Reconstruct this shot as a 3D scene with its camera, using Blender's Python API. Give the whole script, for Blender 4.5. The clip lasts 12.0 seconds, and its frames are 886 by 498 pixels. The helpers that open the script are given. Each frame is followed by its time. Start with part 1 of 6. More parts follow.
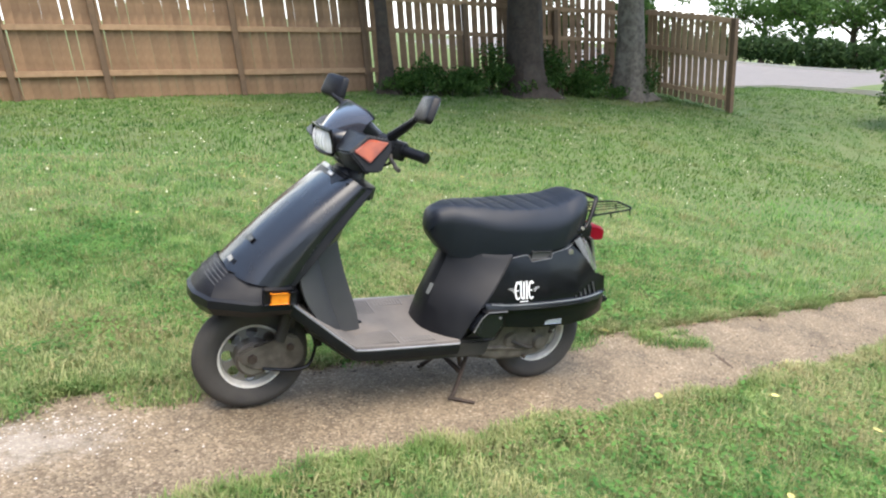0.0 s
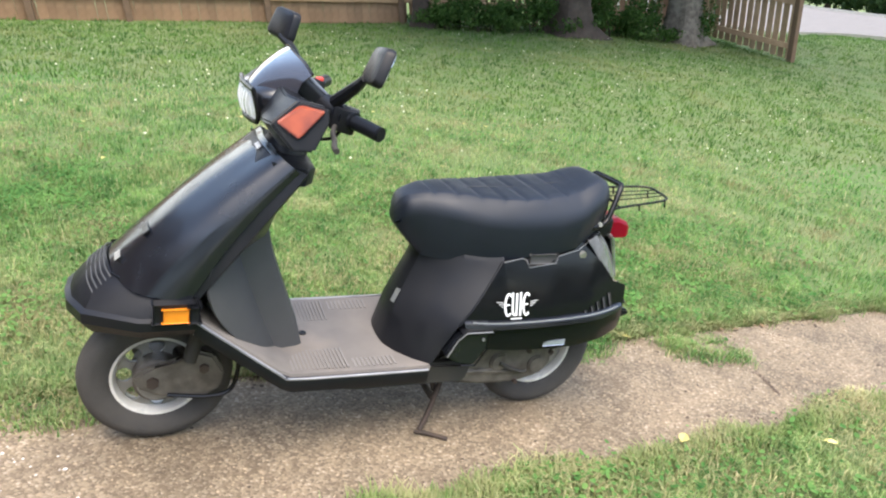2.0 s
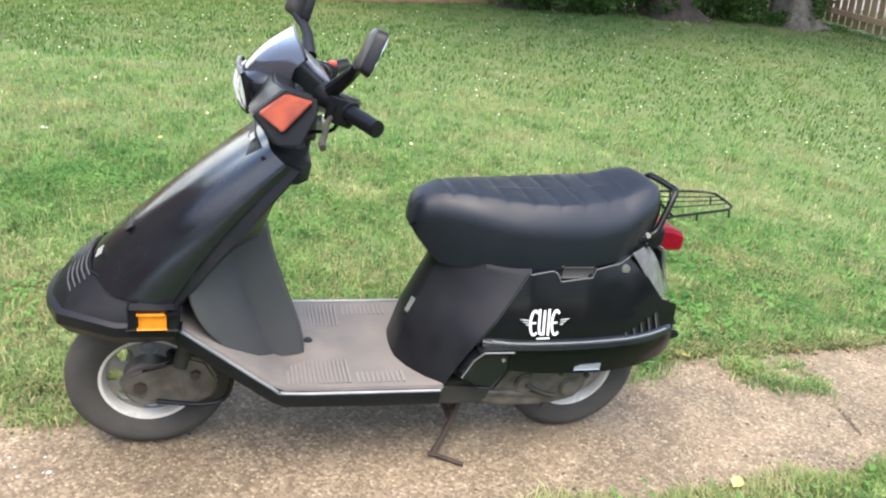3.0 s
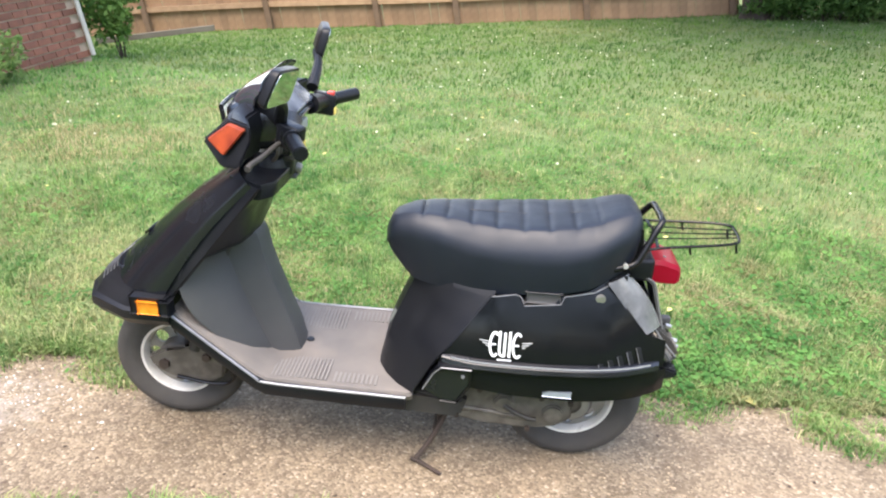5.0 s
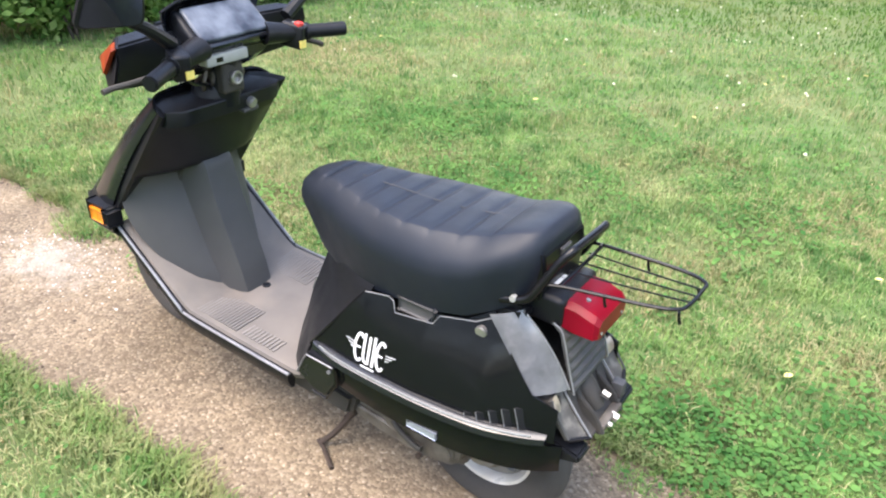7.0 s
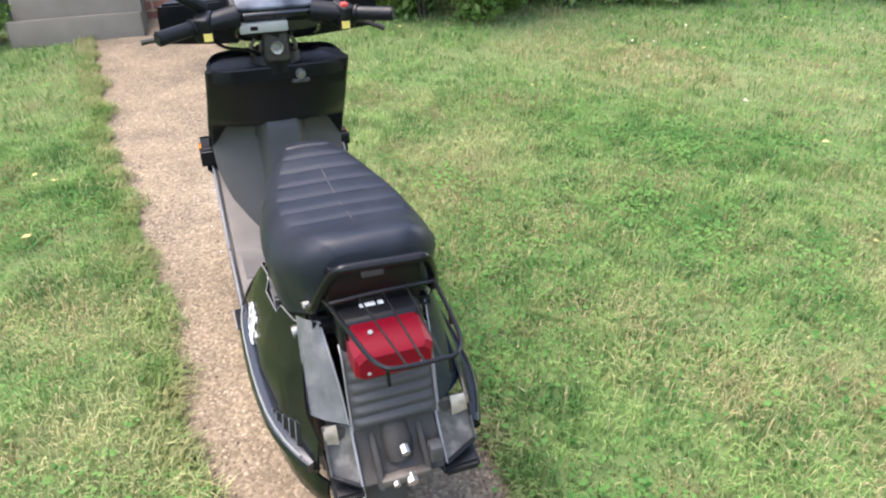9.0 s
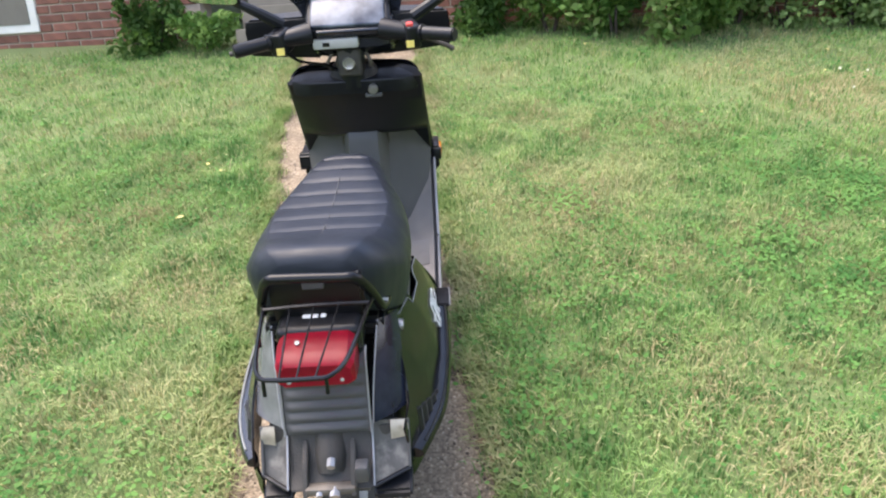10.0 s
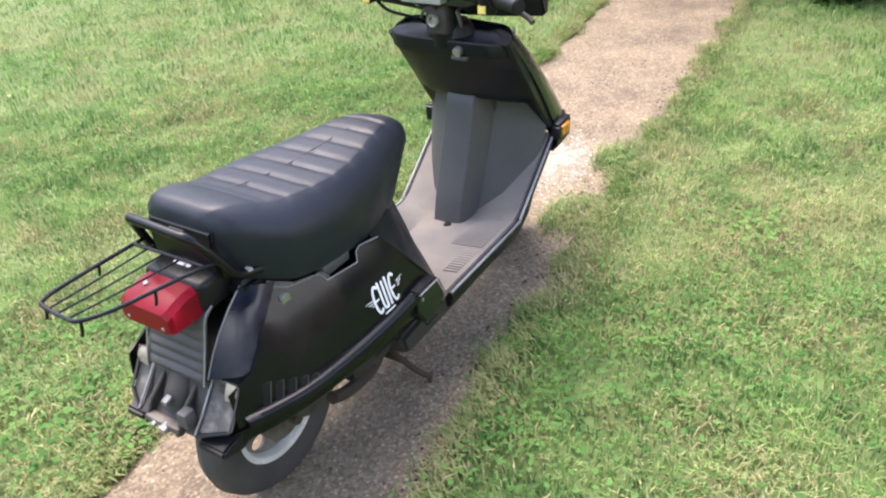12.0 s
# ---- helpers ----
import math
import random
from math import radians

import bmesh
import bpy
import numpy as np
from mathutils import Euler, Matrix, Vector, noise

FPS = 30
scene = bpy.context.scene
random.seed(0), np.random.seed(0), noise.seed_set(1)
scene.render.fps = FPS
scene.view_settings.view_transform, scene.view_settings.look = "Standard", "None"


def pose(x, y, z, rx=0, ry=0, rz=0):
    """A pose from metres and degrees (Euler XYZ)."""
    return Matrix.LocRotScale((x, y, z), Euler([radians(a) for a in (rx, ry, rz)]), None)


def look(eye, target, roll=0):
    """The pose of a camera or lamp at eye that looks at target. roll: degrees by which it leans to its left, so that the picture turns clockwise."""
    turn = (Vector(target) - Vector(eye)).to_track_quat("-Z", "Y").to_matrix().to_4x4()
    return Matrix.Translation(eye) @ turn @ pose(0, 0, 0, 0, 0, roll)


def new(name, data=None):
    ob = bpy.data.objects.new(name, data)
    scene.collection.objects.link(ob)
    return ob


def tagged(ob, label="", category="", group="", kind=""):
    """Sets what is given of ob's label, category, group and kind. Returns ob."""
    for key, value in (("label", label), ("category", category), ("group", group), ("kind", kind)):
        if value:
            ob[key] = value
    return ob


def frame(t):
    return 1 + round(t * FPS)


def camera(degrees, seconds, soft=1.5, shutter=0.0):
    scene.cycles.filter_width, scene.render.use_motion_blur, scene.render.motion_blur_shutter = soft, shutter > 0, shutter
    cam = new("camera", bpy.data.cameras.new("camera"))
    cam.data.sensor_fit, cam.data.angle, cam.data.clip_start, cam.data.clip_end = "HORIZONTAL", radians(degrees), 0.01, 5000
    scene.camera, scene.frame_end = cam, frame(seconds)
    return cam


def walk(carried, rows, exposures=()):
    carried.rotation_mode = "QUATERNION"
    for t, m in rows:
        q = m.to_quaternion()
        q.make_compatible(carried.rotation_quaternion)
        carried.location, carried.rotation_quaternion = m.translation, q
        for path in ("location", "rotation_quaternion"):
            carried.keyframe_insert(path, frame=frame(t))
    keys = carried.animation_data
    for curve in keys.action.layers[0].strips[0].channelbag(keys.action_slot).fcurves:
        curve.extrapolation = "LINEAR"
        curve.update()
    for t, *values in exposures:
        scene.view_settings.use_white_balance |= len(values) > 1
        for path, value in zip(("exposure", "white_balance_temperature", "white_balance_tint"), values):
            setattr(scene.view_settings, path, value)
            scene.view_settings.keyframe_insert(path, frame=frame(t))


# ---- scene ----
cam = camera(62.1, 12.0, soft=2.1)
PATH = [
    (0, (-1.088, -2.323, 1.303), (-0.194, -0.622, 0.751), 6.4),
    (0.5, (-1.021, -2.106, 1.306), (-0.087, -0.436, 0.723), 7.7),
    (1, (-0.9, -2.007, 1.309), (0.035, -0.352, 0.685), 8.3),
    (1.5, (-0.751, -1.947, 1.31), (0.091, -0.264, 0.634), 8.6),
    (2, (-0.64, -1.813, 1.316), (0.16, -0.129, 0.59), 8.6),
    (2.5, (-0.558, -1.664, 1.306), (0.143, 0.043, 0.535), 8.9),
    (2.7, (-0.506, -1.635, 1.306), (0.155, 0.077, 0.512), 9.1),
    (4.3, (0.07, -1.884, 1.396), (0.18, -0.047, 0.614), 4.1),
    (4.5, (0.076, -1.846, 1.404), (0.148, -0.018, 0.596), 4.7),
    (5, (0.309, -1.811, 1.432), (0.2, 0.006, 0.604), 3.2),
    (5.5, (0.555, -1.652, 1.409), (0.295, 0.151, 0.582), 5.1),
    (6, (0.851, -1.523, 1.415), (0.337, 0.191, 0.523), 3.7),
    (6.5, (1.054, -1.33, 1.426), (0.244, 0.226, 0.466), 1.5),
    (7, (1.202, -1.119, 1.412), (0.219, 0.301, 0.404), 1.9),
    (7.2, (1.292, -1.051, 1.411), (0.242, 0.301, 0.376), 1.8),
    (8.8, (1.677, -0.342, 1.363), (0.129, 0.356, 0.306), -0.1),
    (9, (1.729, -0.239, 1.37), (0.102, 0.338, 0.359), -0.7),
    (9.5, (1.806, -0.003, 1.37), (0.084, 0.296, 0.396), -2.2),
    (10, (1.793, 0.232, 1.368), (0.04, 0.219, 0.407), -3.7),
    (10.5, (1.785, 0.471, 1.37), (0.108, 0.136, 0.331), -4.4),
    (11, (1.695, 0.636, 1.358), (0.1, 0.016, 0.323), -6.6),
    (11.5, (1.535, 0.774, 1.373), (0.014, -0.001, 0.33), -5.5),
    (12, (1.416, 1.011, 1.371), (-0.01, 0.096, 0.308), -3.5),
]
# The garden lies on a slope: the plan is drawn on the slope's own plane and tilted as a whole.
HILL = pose(0, 0, 0, 0, 11.3, 0)
PLUMB = pose(0, 0, 0, 0, -11.3, 0)
walk(cam, [(t, HILL @ look(eye, target, roll)) for t, eye, target, roll in PATH], exposures=[(0.0, 2.01, 7150, 9), (2.5, 2.24, 7100, 10), (5.0, 2.44, 7100, 12.5), (6.5, 2.50, 7050, 13.5), (8.0, 2.39, 7050, 14), (10.5, 2.42, 7150, 15.5), (12.0, 2.54, 7250, 16.5)])

# ---- light ----
SUN_ELEV, SUN_AZ = radians(70), radians(178)
world = bpy.data.worlds.new("sky")
scene.world = world
world.use_nodes = True
wn = world.node_tree
sky = wn.nodes.new("ShaderNodeTexSky")
sky.sky_type = "NISHITA"
sky.sun_disc = False
sky.sun_elevation, sky.sun_rotation = SUN_ELEV, SUN_AZ
sky.air_density, sky.dust_density, sky.ozone_density = 1.0, 2.2, 1.0
wn.nodes["Background"].inputs["Strength"].default_value = 0.15
wn.links.new(sky.outputs[0], wn.nodes["Background"].inputs["Color"])
sun = new("sun", bpy.data.lights.new("sun", "SUN"))
sun.data.energy, sun.data.angle, sun.data.color = 1.0, radians(50), (1.0, 0.98, 0.95)
# The sky's sun_rotation runs from +Y towards +X.
sun_dir = Vector((math.sin(SUN_AZ) * math.cos(SUN_ELEV), math.cos(SUN_AZ) * math.cos(SUN_ELEV), math.sin(SUN_ELEV)))
sun.matrix_world = look(sun_dir * 30, (0, 0, 0))


# ---- materials ----
def material(name, colour, rough=0.6, metal=0.0, second=None, scale=30.0, mix=0.5, bump=0.0, bump_scale=200.0,
             coat=0.0, spots=None, spot_scale=8.0, spot_amount=0.35, random=0.0, island=0.0, spec=0.5, rough_var=0.0):
    """A Principled material: two colours over noise, larger stains, a fine bump, and a shift of value per piece."""
    m = bpy.data.materials.new(name)
    m.use_nodes = True
    nt = m.node_tree
    b = nt.nodes["Principled BSDF"]
    b.inputs["Roughness"].default_value = rough
    b.inputs["Metallic"].default_value = metal
    b.inputs["Coat Weight"].default_value = coat
    b.inputs["Coat Roughness"].default_value = 0.06
    b.inputs["Specular IOR Level"].default_value = spec
    tc = nt.nodes.new("ShaderNodeTexCoord")
    last = nt.nodes.new("ShaderNodeRGB")
    last.outputs[0].default_value = (*colour, 1)
    out = last.outputs[0]

    def blend(out, other, sc, amount, lo, hi, detail=4.0):
        n = nt.nodes.new("ShaderNodeTexNoise")
        n.inputs["Scale"].default_value, n.inputs["Detail"].default_value = sc, detail
        nt.links.new(tc.outputs["Object"], n.inputs["Vector"])
        r = nt.nodes.new("ShaderNodeMapRange")
        r.inputs["From Min"].default_value, r.inputs["From Max"].default_value = lo, hi
        r.inputs["To Max"].default_value = amount
        nt.links.new(n.outputs["Fac"], r.inputs["Value"])
        x = nt.nodes.new("ShaderNodeMix")
        x.data_type = "RGBA"
        nt.links.new(r.outputs[0], x.inputs["Factor"])
        nt.links.new(out, x.inputs["A"])
        x.inputs["B"].default_value = (*other, 1)
        return x.outputs["Result"], n

    if second:
        out, _ = blend(out, second, scale, mix, 0.35, 0.65)
    if spots:
        out, _ = blend(out, spots, spot_scale, spot_amount, 0.48, 0.68)
    if random or island:
        h = nt.nodes.new("ShaderNodeHueSaturation")
        r = nt.nodes.new("ShaderNodeMapRange")
        amount = random or island
        r.inputs["To Min"].default_value, r.inputs["To Max"].default_value = 1 - amount, 1 + amount
        if random:
            nt.links.new(nt.nodes.new("ShaderNodeObjectInfo").outputs["Random"], r.inputs["Value"])
        else:
            nt.links.new(nt.nodes.new("ShaderNodeNewGeometry").outputs["Random Per Island"], r.inputs["Value"])
        nt.links.new(r.outputs[0], h.inputs["Value"])
        nt.links.new(out, h.inputs["Color"])
        out = h.outputs["Color"]
    nt.links.new(out, b.inputs["Base Color"])
    if rough_var:
        n = nt.nodes.new("ShaderNodeTexNoise")
        n.inputs["Scale"].default_value, n.inputs["Detail"].default_value = 14.0, 6.0
        nt.links.new(tc.outputs["Object"], n.inputs["Vector"])
        r = nt.nodes.new("ShaderNodeMapRange")
        r.inputs["From Min"].default_value, r.inputs["From Max"].default_value = 0.35, 0.7
        r.inputs["To Min"].default_value, r.inputs["To Max"].default_value = max(0.02, rough - rough_var), rough + rough_var
        nt.links.new(n.outputs["Fac"], r.inputs["Value"])
        nt.links.new(r.outputs[0], b.inputs["Roughness"])
    if bump:
        n = nt.nodes.new("ShaderNodeTexNoise")
        n.inputs["Scale"].default_value, n.inputs["Detail"].default_value = bump_scale, 3.0
        nt.links.new(tc.outputs["Object"], n.inputs["Vector"])
        p = nt.nodes.new("ShaderNodeBump")
        p.inputs["Strength"].default_value, p.inputs["Distance"].default_value = bump, 0.004
        nt.links.new(n.outputs["Fac"], p.inputs["Height"])
        nt.links.new(p.outputs[0], b.inputs["Normal"])
    return m


def grass_material(name, green, light, straw, spot_scale=0.9, rough=0.65, clump=6.0, dry=0.62, dead=None):
    """Leaf blades: dark and light green by clump and blade, straw-coloured in dry patches."""
    m = bpy.data.materials.new(name)
    m.use_nodes = True
    nt = m.node_tree
    b = nt.nodes["Principled BSDF"]
    b.inputs["Roughness"].default_value = rough
    b.inputs["Specular IOR Level"].default_value = 0.2
    geo = nt.nodes.new("ShaderNodeNewGeometry")
    tc = nt.nodes.new("ShaderNodeTexCoord")

    def field(scale, detail, weight, lo, hi, top):
        """Noise plus a share of each blade's own value, spread over 0 to top."""
        n = nt.nodes.new("ShaderNodeTexNoise")
        n.inputs["Scale"].default_value, n.inputs["Detail"].default_value = scale, detail
        n.inputs["Roughness"].default_value = 0.6
        nt.links.new(tc.outputs["Object"], n.inputs["Vector"])
        add = nt.nodes.new("ShaderNodeMath")
        add.operation = "MULTIPLY_ADD"
        add.inputs[1].default_value = weight
        nt.links.new(geo.outputs["Random Per Island"], add.inputs[0])
        nt.links.new(n.outputs["Fac"], add.inputs[2])
        r = nt.nodes.new("ShaderNodeMapRange")
        r.inputs["From Min"].default_value, r.inputs["From Max"].default_value = lo, hi
        r.inputs["To Max"].default_value = top
        nt.links.new(add.outputs[0], r.inputs["Value"])
        return r.outputs[0]

    a = nt.nodes.new("ShaderNodeMix")
    a.data_type = "RGBA"
    a.inputs["A"].default_value, a.inputs["B"].default_value = (*green, 1), (*light, 1)
    nt.links.new(field(clump, 3.5, 0.12, 0.43, 0.69, 1.0), a.inputs["Factor"])
    c = nt.nodes.new("ShaderNodeMix")
    c.data_type = "RGBA"
    c.inputs["B"].default_value = (*straw, 1)
    nt.links.new(field(spot_scale, 6.0, 0.12, dry, dry + 0.22, 0.80), c.inputs["Factor"])
    nt.links.new(a.outputs["Result"], c.inputs["A"])
    out = c.outputs["Result"]
    if dead:
        # Brown thatch in ragged patches, and single bleached blades all over.
        e = nt.nodes.new("ShaderNodeMix")
        e.data_type = "RGBA"
        e.inputs["B"].default_value = (*dead, 1)
        nt.links.new(field(2.3, 7.0, 0.16, 0.60, 0.74, 0.75), e.inputs["Factor"])
        nt.links.new(out, e.inputs["A"])
        single = nt.nodes.new("ShaderNodeMapRange")
        single.inputs["From Min"].default_value, single.inputs["From Max"].default_value = 0.90, 0.96
        single.inputs["To Max"].default_value = 0.8
        nt.links.new(geo.outputs["Random Per Island"], single.inputs["Value"])
        g = nt.nodes.new("ShaderNodeMix")
        g.data_type = "RGBA"
        g.inputs["B"].default_value = (*straw, 1)
        nt.links.new(single.outputs[0], g.inputs["Factor"])
        nt.links.new(e.outputs["Result"], g.inputs["A"])
        out = g.outputs["Result"]
    nt.links.new(out, b.inputs["Base Color"])
    t = nt.nodes.new("ShaderNodeBsdfTranslucent")
    nt.links.new(out, t.inputs["Color"])
    s = nt.nodes.new("ShaderNodeMixShader")
    s.inputs[0].default_value = 0.42
    nt.links.new(b.outputs[0], s.inputs[1])
    nt.links.new(t.outputs[0], s.inputs[2])
    nt.links.new(s.outputs[0], nt.nodes["Material Output"].inputs["Surface"])
    return m


def aggregate_material():
    """Concrete with exposed pebbles of tan, grey, rust and white."""
    m = bpy.data.materials.new("exposed_aggregate")
    m.use_nodes = True
    nt = m.node_tree
    b = nt.nodes["Principled BSDF"]
    b.inputs["Roughness"].default_value = 0.85
    tc = nt.nodes.new("ShaderNodeTexCoord")
    v = nt.nodes.new("ShaderNodeTexVoronoi")
    v.inputs["Scale"].default_value = 125.0
    nt.links.new(tc.outputs["Object"], v.inputs["Vector"])
    ramp = nt.nodes.new("ShaderNodeValToRGB")
    cr = ramp.color_ramp
    cr.elements[0].position, cr.elements[0].color = 0.0, (0.132, 0.101, 0.069, 1)
    cr.elements[1].position, cr.elements[1].color = 1.0, (0.40, 0.337, 0.255, 1)
    for p, c in ((0.18, (0.163, 0.125, 0.084, 1)), (0.42, (0.198, 0.153, 0.104, 1)), (0.66, (0.232, 0.181, 0.125, 1)), (0.86, (0.280, 0.223, 0.158, 1)), (0.95, (0.32, 0.260, 0.190, 1))):
        cr.elements.new(p).color = c
    sep = nt.nodes.new("ShaderNodeSeparateColor")
    nt.links.new(v.outputs["Color"], sep.inputs[0])
    nt.links.new(sep.outputs[0], ramp.inputs[0])
    n = nt.nodes.new("ShaderNodeTexNoise")
    n.inputs["Scale"].default_value, n.inputs["Detail"].default_value = 2.6, 10.0
    n.inputs["Roughness"].default_value = 0.68
    nt.links.new(tc.outputs["Object"], n.inputs["Vector"])
    r = nt.nodes.new("ShaderNodeMapRange")
    r.inputs["From Min"].default_value, r.inputs["From Max"].default_value = 0.32, 0.70
    r.inputs["To Min"].default_value, r.inputs["To Max"].default_value = 0.48, 1.06
    nt.links.new(n.outputs["Fac"], r.inputs["Value"])
    h = nt.nodes.new("ShaderNodeHueSaturation")
    h.inputs["Saturation"].default_value = 1.07
    # Earth trodden into the surface in ragged patches.
    n2 = nt.nodes.new("ShaderNodeTexNoise")
    n2.inputs["Scale"].default_value, n2.inputs["Detail"].default_value = 5.5, 12.0
    n2.inputs["Roughness"].default_value, n2.inputs["Distortion"].default_value = 0.72, 0.6
    nt.links.new(tc.outputs["Object"], n2.inputs["Vector"])
    r2 = nt.nodes.new("ShaderNodeMapRange")
    r2.inputs["From Min"].default_value, r2.inputs["From Max"].default_value = 0.50, 0.66
    r2.inputs["To Min"].default_value, r2.inputs["To Max"].default_value = 0.0, 0.5
    nt.links.new(n2.outputs["Fac"], r2.inputs["Value"])
    earth = nt.nodes.new("ShaderNodeMix")
    earth.data_type = "RGBA"
    earth.inputs[7].default_value = (0.130, 0.096, 0.064, 1)
    nt.links.new(r2.outputs[0], earth.inputs[0])
    nt.links.new(ramp.outputs[0], earth.inputs[6])
    # A ragged whitish patch in front of the wheel.
    shift = nt.nodes.new("ShaderNodeMapping")
    shift.inputs["Location"].default_value = (1.22 / 0.36, 0.09 / 0.20, 0.0)
    shift.inputs["Scale"].default_value = (1 / 0.36, 1 / 0.20, 0.0)
    nt.links.new(tc.outputs["Object"], shift.inputs["Vector"])
    size = nt.nodes.new("ShaderNodeVectorMath")
    size.operation = "LENGTH"
    nt.links.new(shift.outputs[0], size.inputs[0])
    ragged = nt.nodes.new("ShaderNodeTexNoise")
    ragged.inputs["Scale"].default_value, ragged.inputs["Detail"].default_value = 14.0, 10.0
    ragged.inputs["Roughness"].default_value = 0.75
    nt.links.new(tc.outputs["Object"], ragged.inputs["Vector"])
    less = nt.nodes.new("ShaderNodeMath")
    less.operation = "MULTIPLY_ADD"
    less.inputs[1].default_value = 2.6
    nt.links.new(ragged.outputs["Fac"], less.inputs[0])
    flip = nt.nodes.new("ShaderNodeMath")
    flip.operation = "MULTIPLY"
    flip.inputs[1].default_value = -1.0
    nt.links.new(size.outputs["Value"], flip.inputs[0])
    nt.links.new(flip.outputs[0], less.inputs[2])
    patch_mask = nt.nodes.new("ShaderNodeMapRange")
    patch_mask.inputs["From Min"].default_value, patch_mask.inputs["From Max"].default_value = 0.55, 1.15
    patch_mask.inputs["To Max"].default_value = 0.5
    nt.links.new(less.outputs[0], patch_mask.inputs["Value"])
    pale = nt.nodes.new("ShaderNodeMix")
    pale.data_type = "RGBA"
    pale.inputs[7].default_value = (0.50, 0.455, 0.40, 1)
    nt.links.new(patch_mask.outputs[0], pale.inputs[0])
    nt.links.new(earth.outputs[2], pale.inputs[6])
    nt.links.new(pale.outputs[2], h.inputs["Color"])
    nt.links.new(r.outputs[0], h.inputs["Value"])
    nt.links.new(h.outputs[0], b.inputs["Base Color"])
    p = nt.nodes.new("ShaderNodeBump")
    p.inputs["Strength"].default_value, p.inputs["Distance"].default_value = 0.6, 0.004
    p.invert = True
    nt.links.new(v.outputs["Distance"], p.inputs["Height"])
    nt.links.new(p.outputs[0], b.inputs["Normal"])
    return m



M_SOIL = material("lawn_soil", (0.085, 0.135, 0.040), 0.95, second=(0.135, 0.150, 0.062), scale=2.2, mix=0.6, spots=(0.05, 0.085, 0.02), spot_scale=9, bump=0.8, bump_scale=60)
M_GRASS = grass_material("grass_blades", (0.068, 0.172, 0.046), (0.250, 0.395, 0.125), (0.56, 0.495, 0.28), 0.75, 0.65, 6.5, 0.545, (0.33, 0.265, 0.145))
# By the fence the tree shade is mixed into the blades' darker green.
M_LUSH_SHADED = grass_material("shaded_lush_blades", (0.043, 0.112, 0.024), (0.120, 0.225, 0.048), (0.28, 0.27, 0.12), 0.55, 0.65, 3.0, 0.57)
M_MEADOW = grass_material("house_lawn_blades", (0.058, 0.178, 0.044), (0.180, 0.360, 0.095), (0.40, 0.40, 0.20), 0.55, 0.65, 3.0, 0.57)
M_THATCH = grass_material("dry_thatch_blades", (0.30, 0.27, 0.135), (0.46, 0.40, 0.22), (0.56, 0.48, 0.29), 2.5, 0.75, 9.0, 0.5)
M_STRAW = grass_material("dry_edge_grass", (0.10, 0.20, 0.05), (0.24, 0.30, 0.11), (0.42, 0.37, 0.21), 2.5, 0.75, 9.0, 0.48)
M_WEED = grass_material("weed_leaf", (0.046, 0.150, 0.036), (0.145, 0.300, 0.080), (0.21, 0.27, 0.10), 0.75, 0.85, 4.5, 0.62)
M_PATH = aggregate_material()
M_PEBBLE = material("path_pebble", (0.252, 0.197, 0.135), 0.85, second=(0.178, 0.136, 0.090), scale=60, island=0.38)
M_GRIT = material("pale_grit", (0.50, 0.47, 0.43), 0.85, island=0.25)
M_LITTER = material("earth_crumb", (0.07, 0.05, 0.035), 0.95, island=0.5)
M_ROAD = material("asphalt_road", (0.178, 0.165, 0.158), 0.9, second=(0.145, 0.135, 0.130), scale=3, bump=0.4, bump_scale=120)
M_KERB = material("kerb_concrete", (0.42, 0.40, 0.35), 0.9, second=(0.33, 0.31, 0.27), scale=5, bump=0.3)
M_FENCE = material("fence_cedar", (0.265, 0.162, 0.092), 0.8, second=(0.185, 0.107, 0.058), scale=6, mix=0.8, spots=(0.115, 0.078, 0.052), spot_scale=2.5, random=0.14, bump=0.4, bump_scale=90)
# Same cedar, lightened in colour for the light the return panel catches.
M_FENCE_LIT = material("fence_cedar_lit", (0.46, 0.31, 0.19), 0.85, second=(0.34, 0.22, 0.13), scale=6, mix=0.8, random=0.16, bump=0.4, bump_scale=90)
M_RAIL = material("fence_rail_wood", (0.335, 0.215, 0.125), 0.8, second=(0.25, 0.155, 0.088), scale=9, mix=0.8, random=0.1, bump=0.4, bump_scale=90)
M_POST = material("fence_post_wood", (0.14, 0.088, 0.052), 0.85, second=(0.09, 0.058, 0.038), scale=9, bump=0.4, bump_scale=90)
M_BARK = material("tree_bark", (0.055, 0.040, 0.030), 0.95, second=(0.024, 0.018, 0.014), scale=14, mix=0.9, spots=(0.16, 0.145, 0.12), spot_scale=3.5, spot_amount=0.15, bump=1.0, bump_scale=22)
M_BARK_P = material("pale_tree_bark", (0.15, 0.13, 0.105), 0.95, second=(0.065, 0.055, 0.044), scale=12, mix=0.9, spots=(0.26, 0.24, 0.20), spot_scale=4.5, spot_amount=0.4, bump=1.0, bump_scale=18)
M_LEAF = grass_material("shrub_leaves", (0.025, 0.065, 0.014), (0.07, 0.14, 0.03), (0.13, 0.17, 0.06), 1.5)
M_LEAF_L = grass_material("light_shrub_leaves", (0.05, 0.13, 0.025), (0.16, 0.27, 0.07), (0.30, 0.34, 0.16), 1.5)
M_HEDGE = grass_material("hedge_leaves", (0.018, 0.042, 0.014), (0.045, 0.088, 0.026), (0.08, 0.11, 0.045), 1.5)
M_LEAF_P = grass_material("pale_shrub_leaves", (0.10, 0.19, 0.055), (0.27, 0.39, 0.14), (0.40, 0.44, 0.22), 1.5)
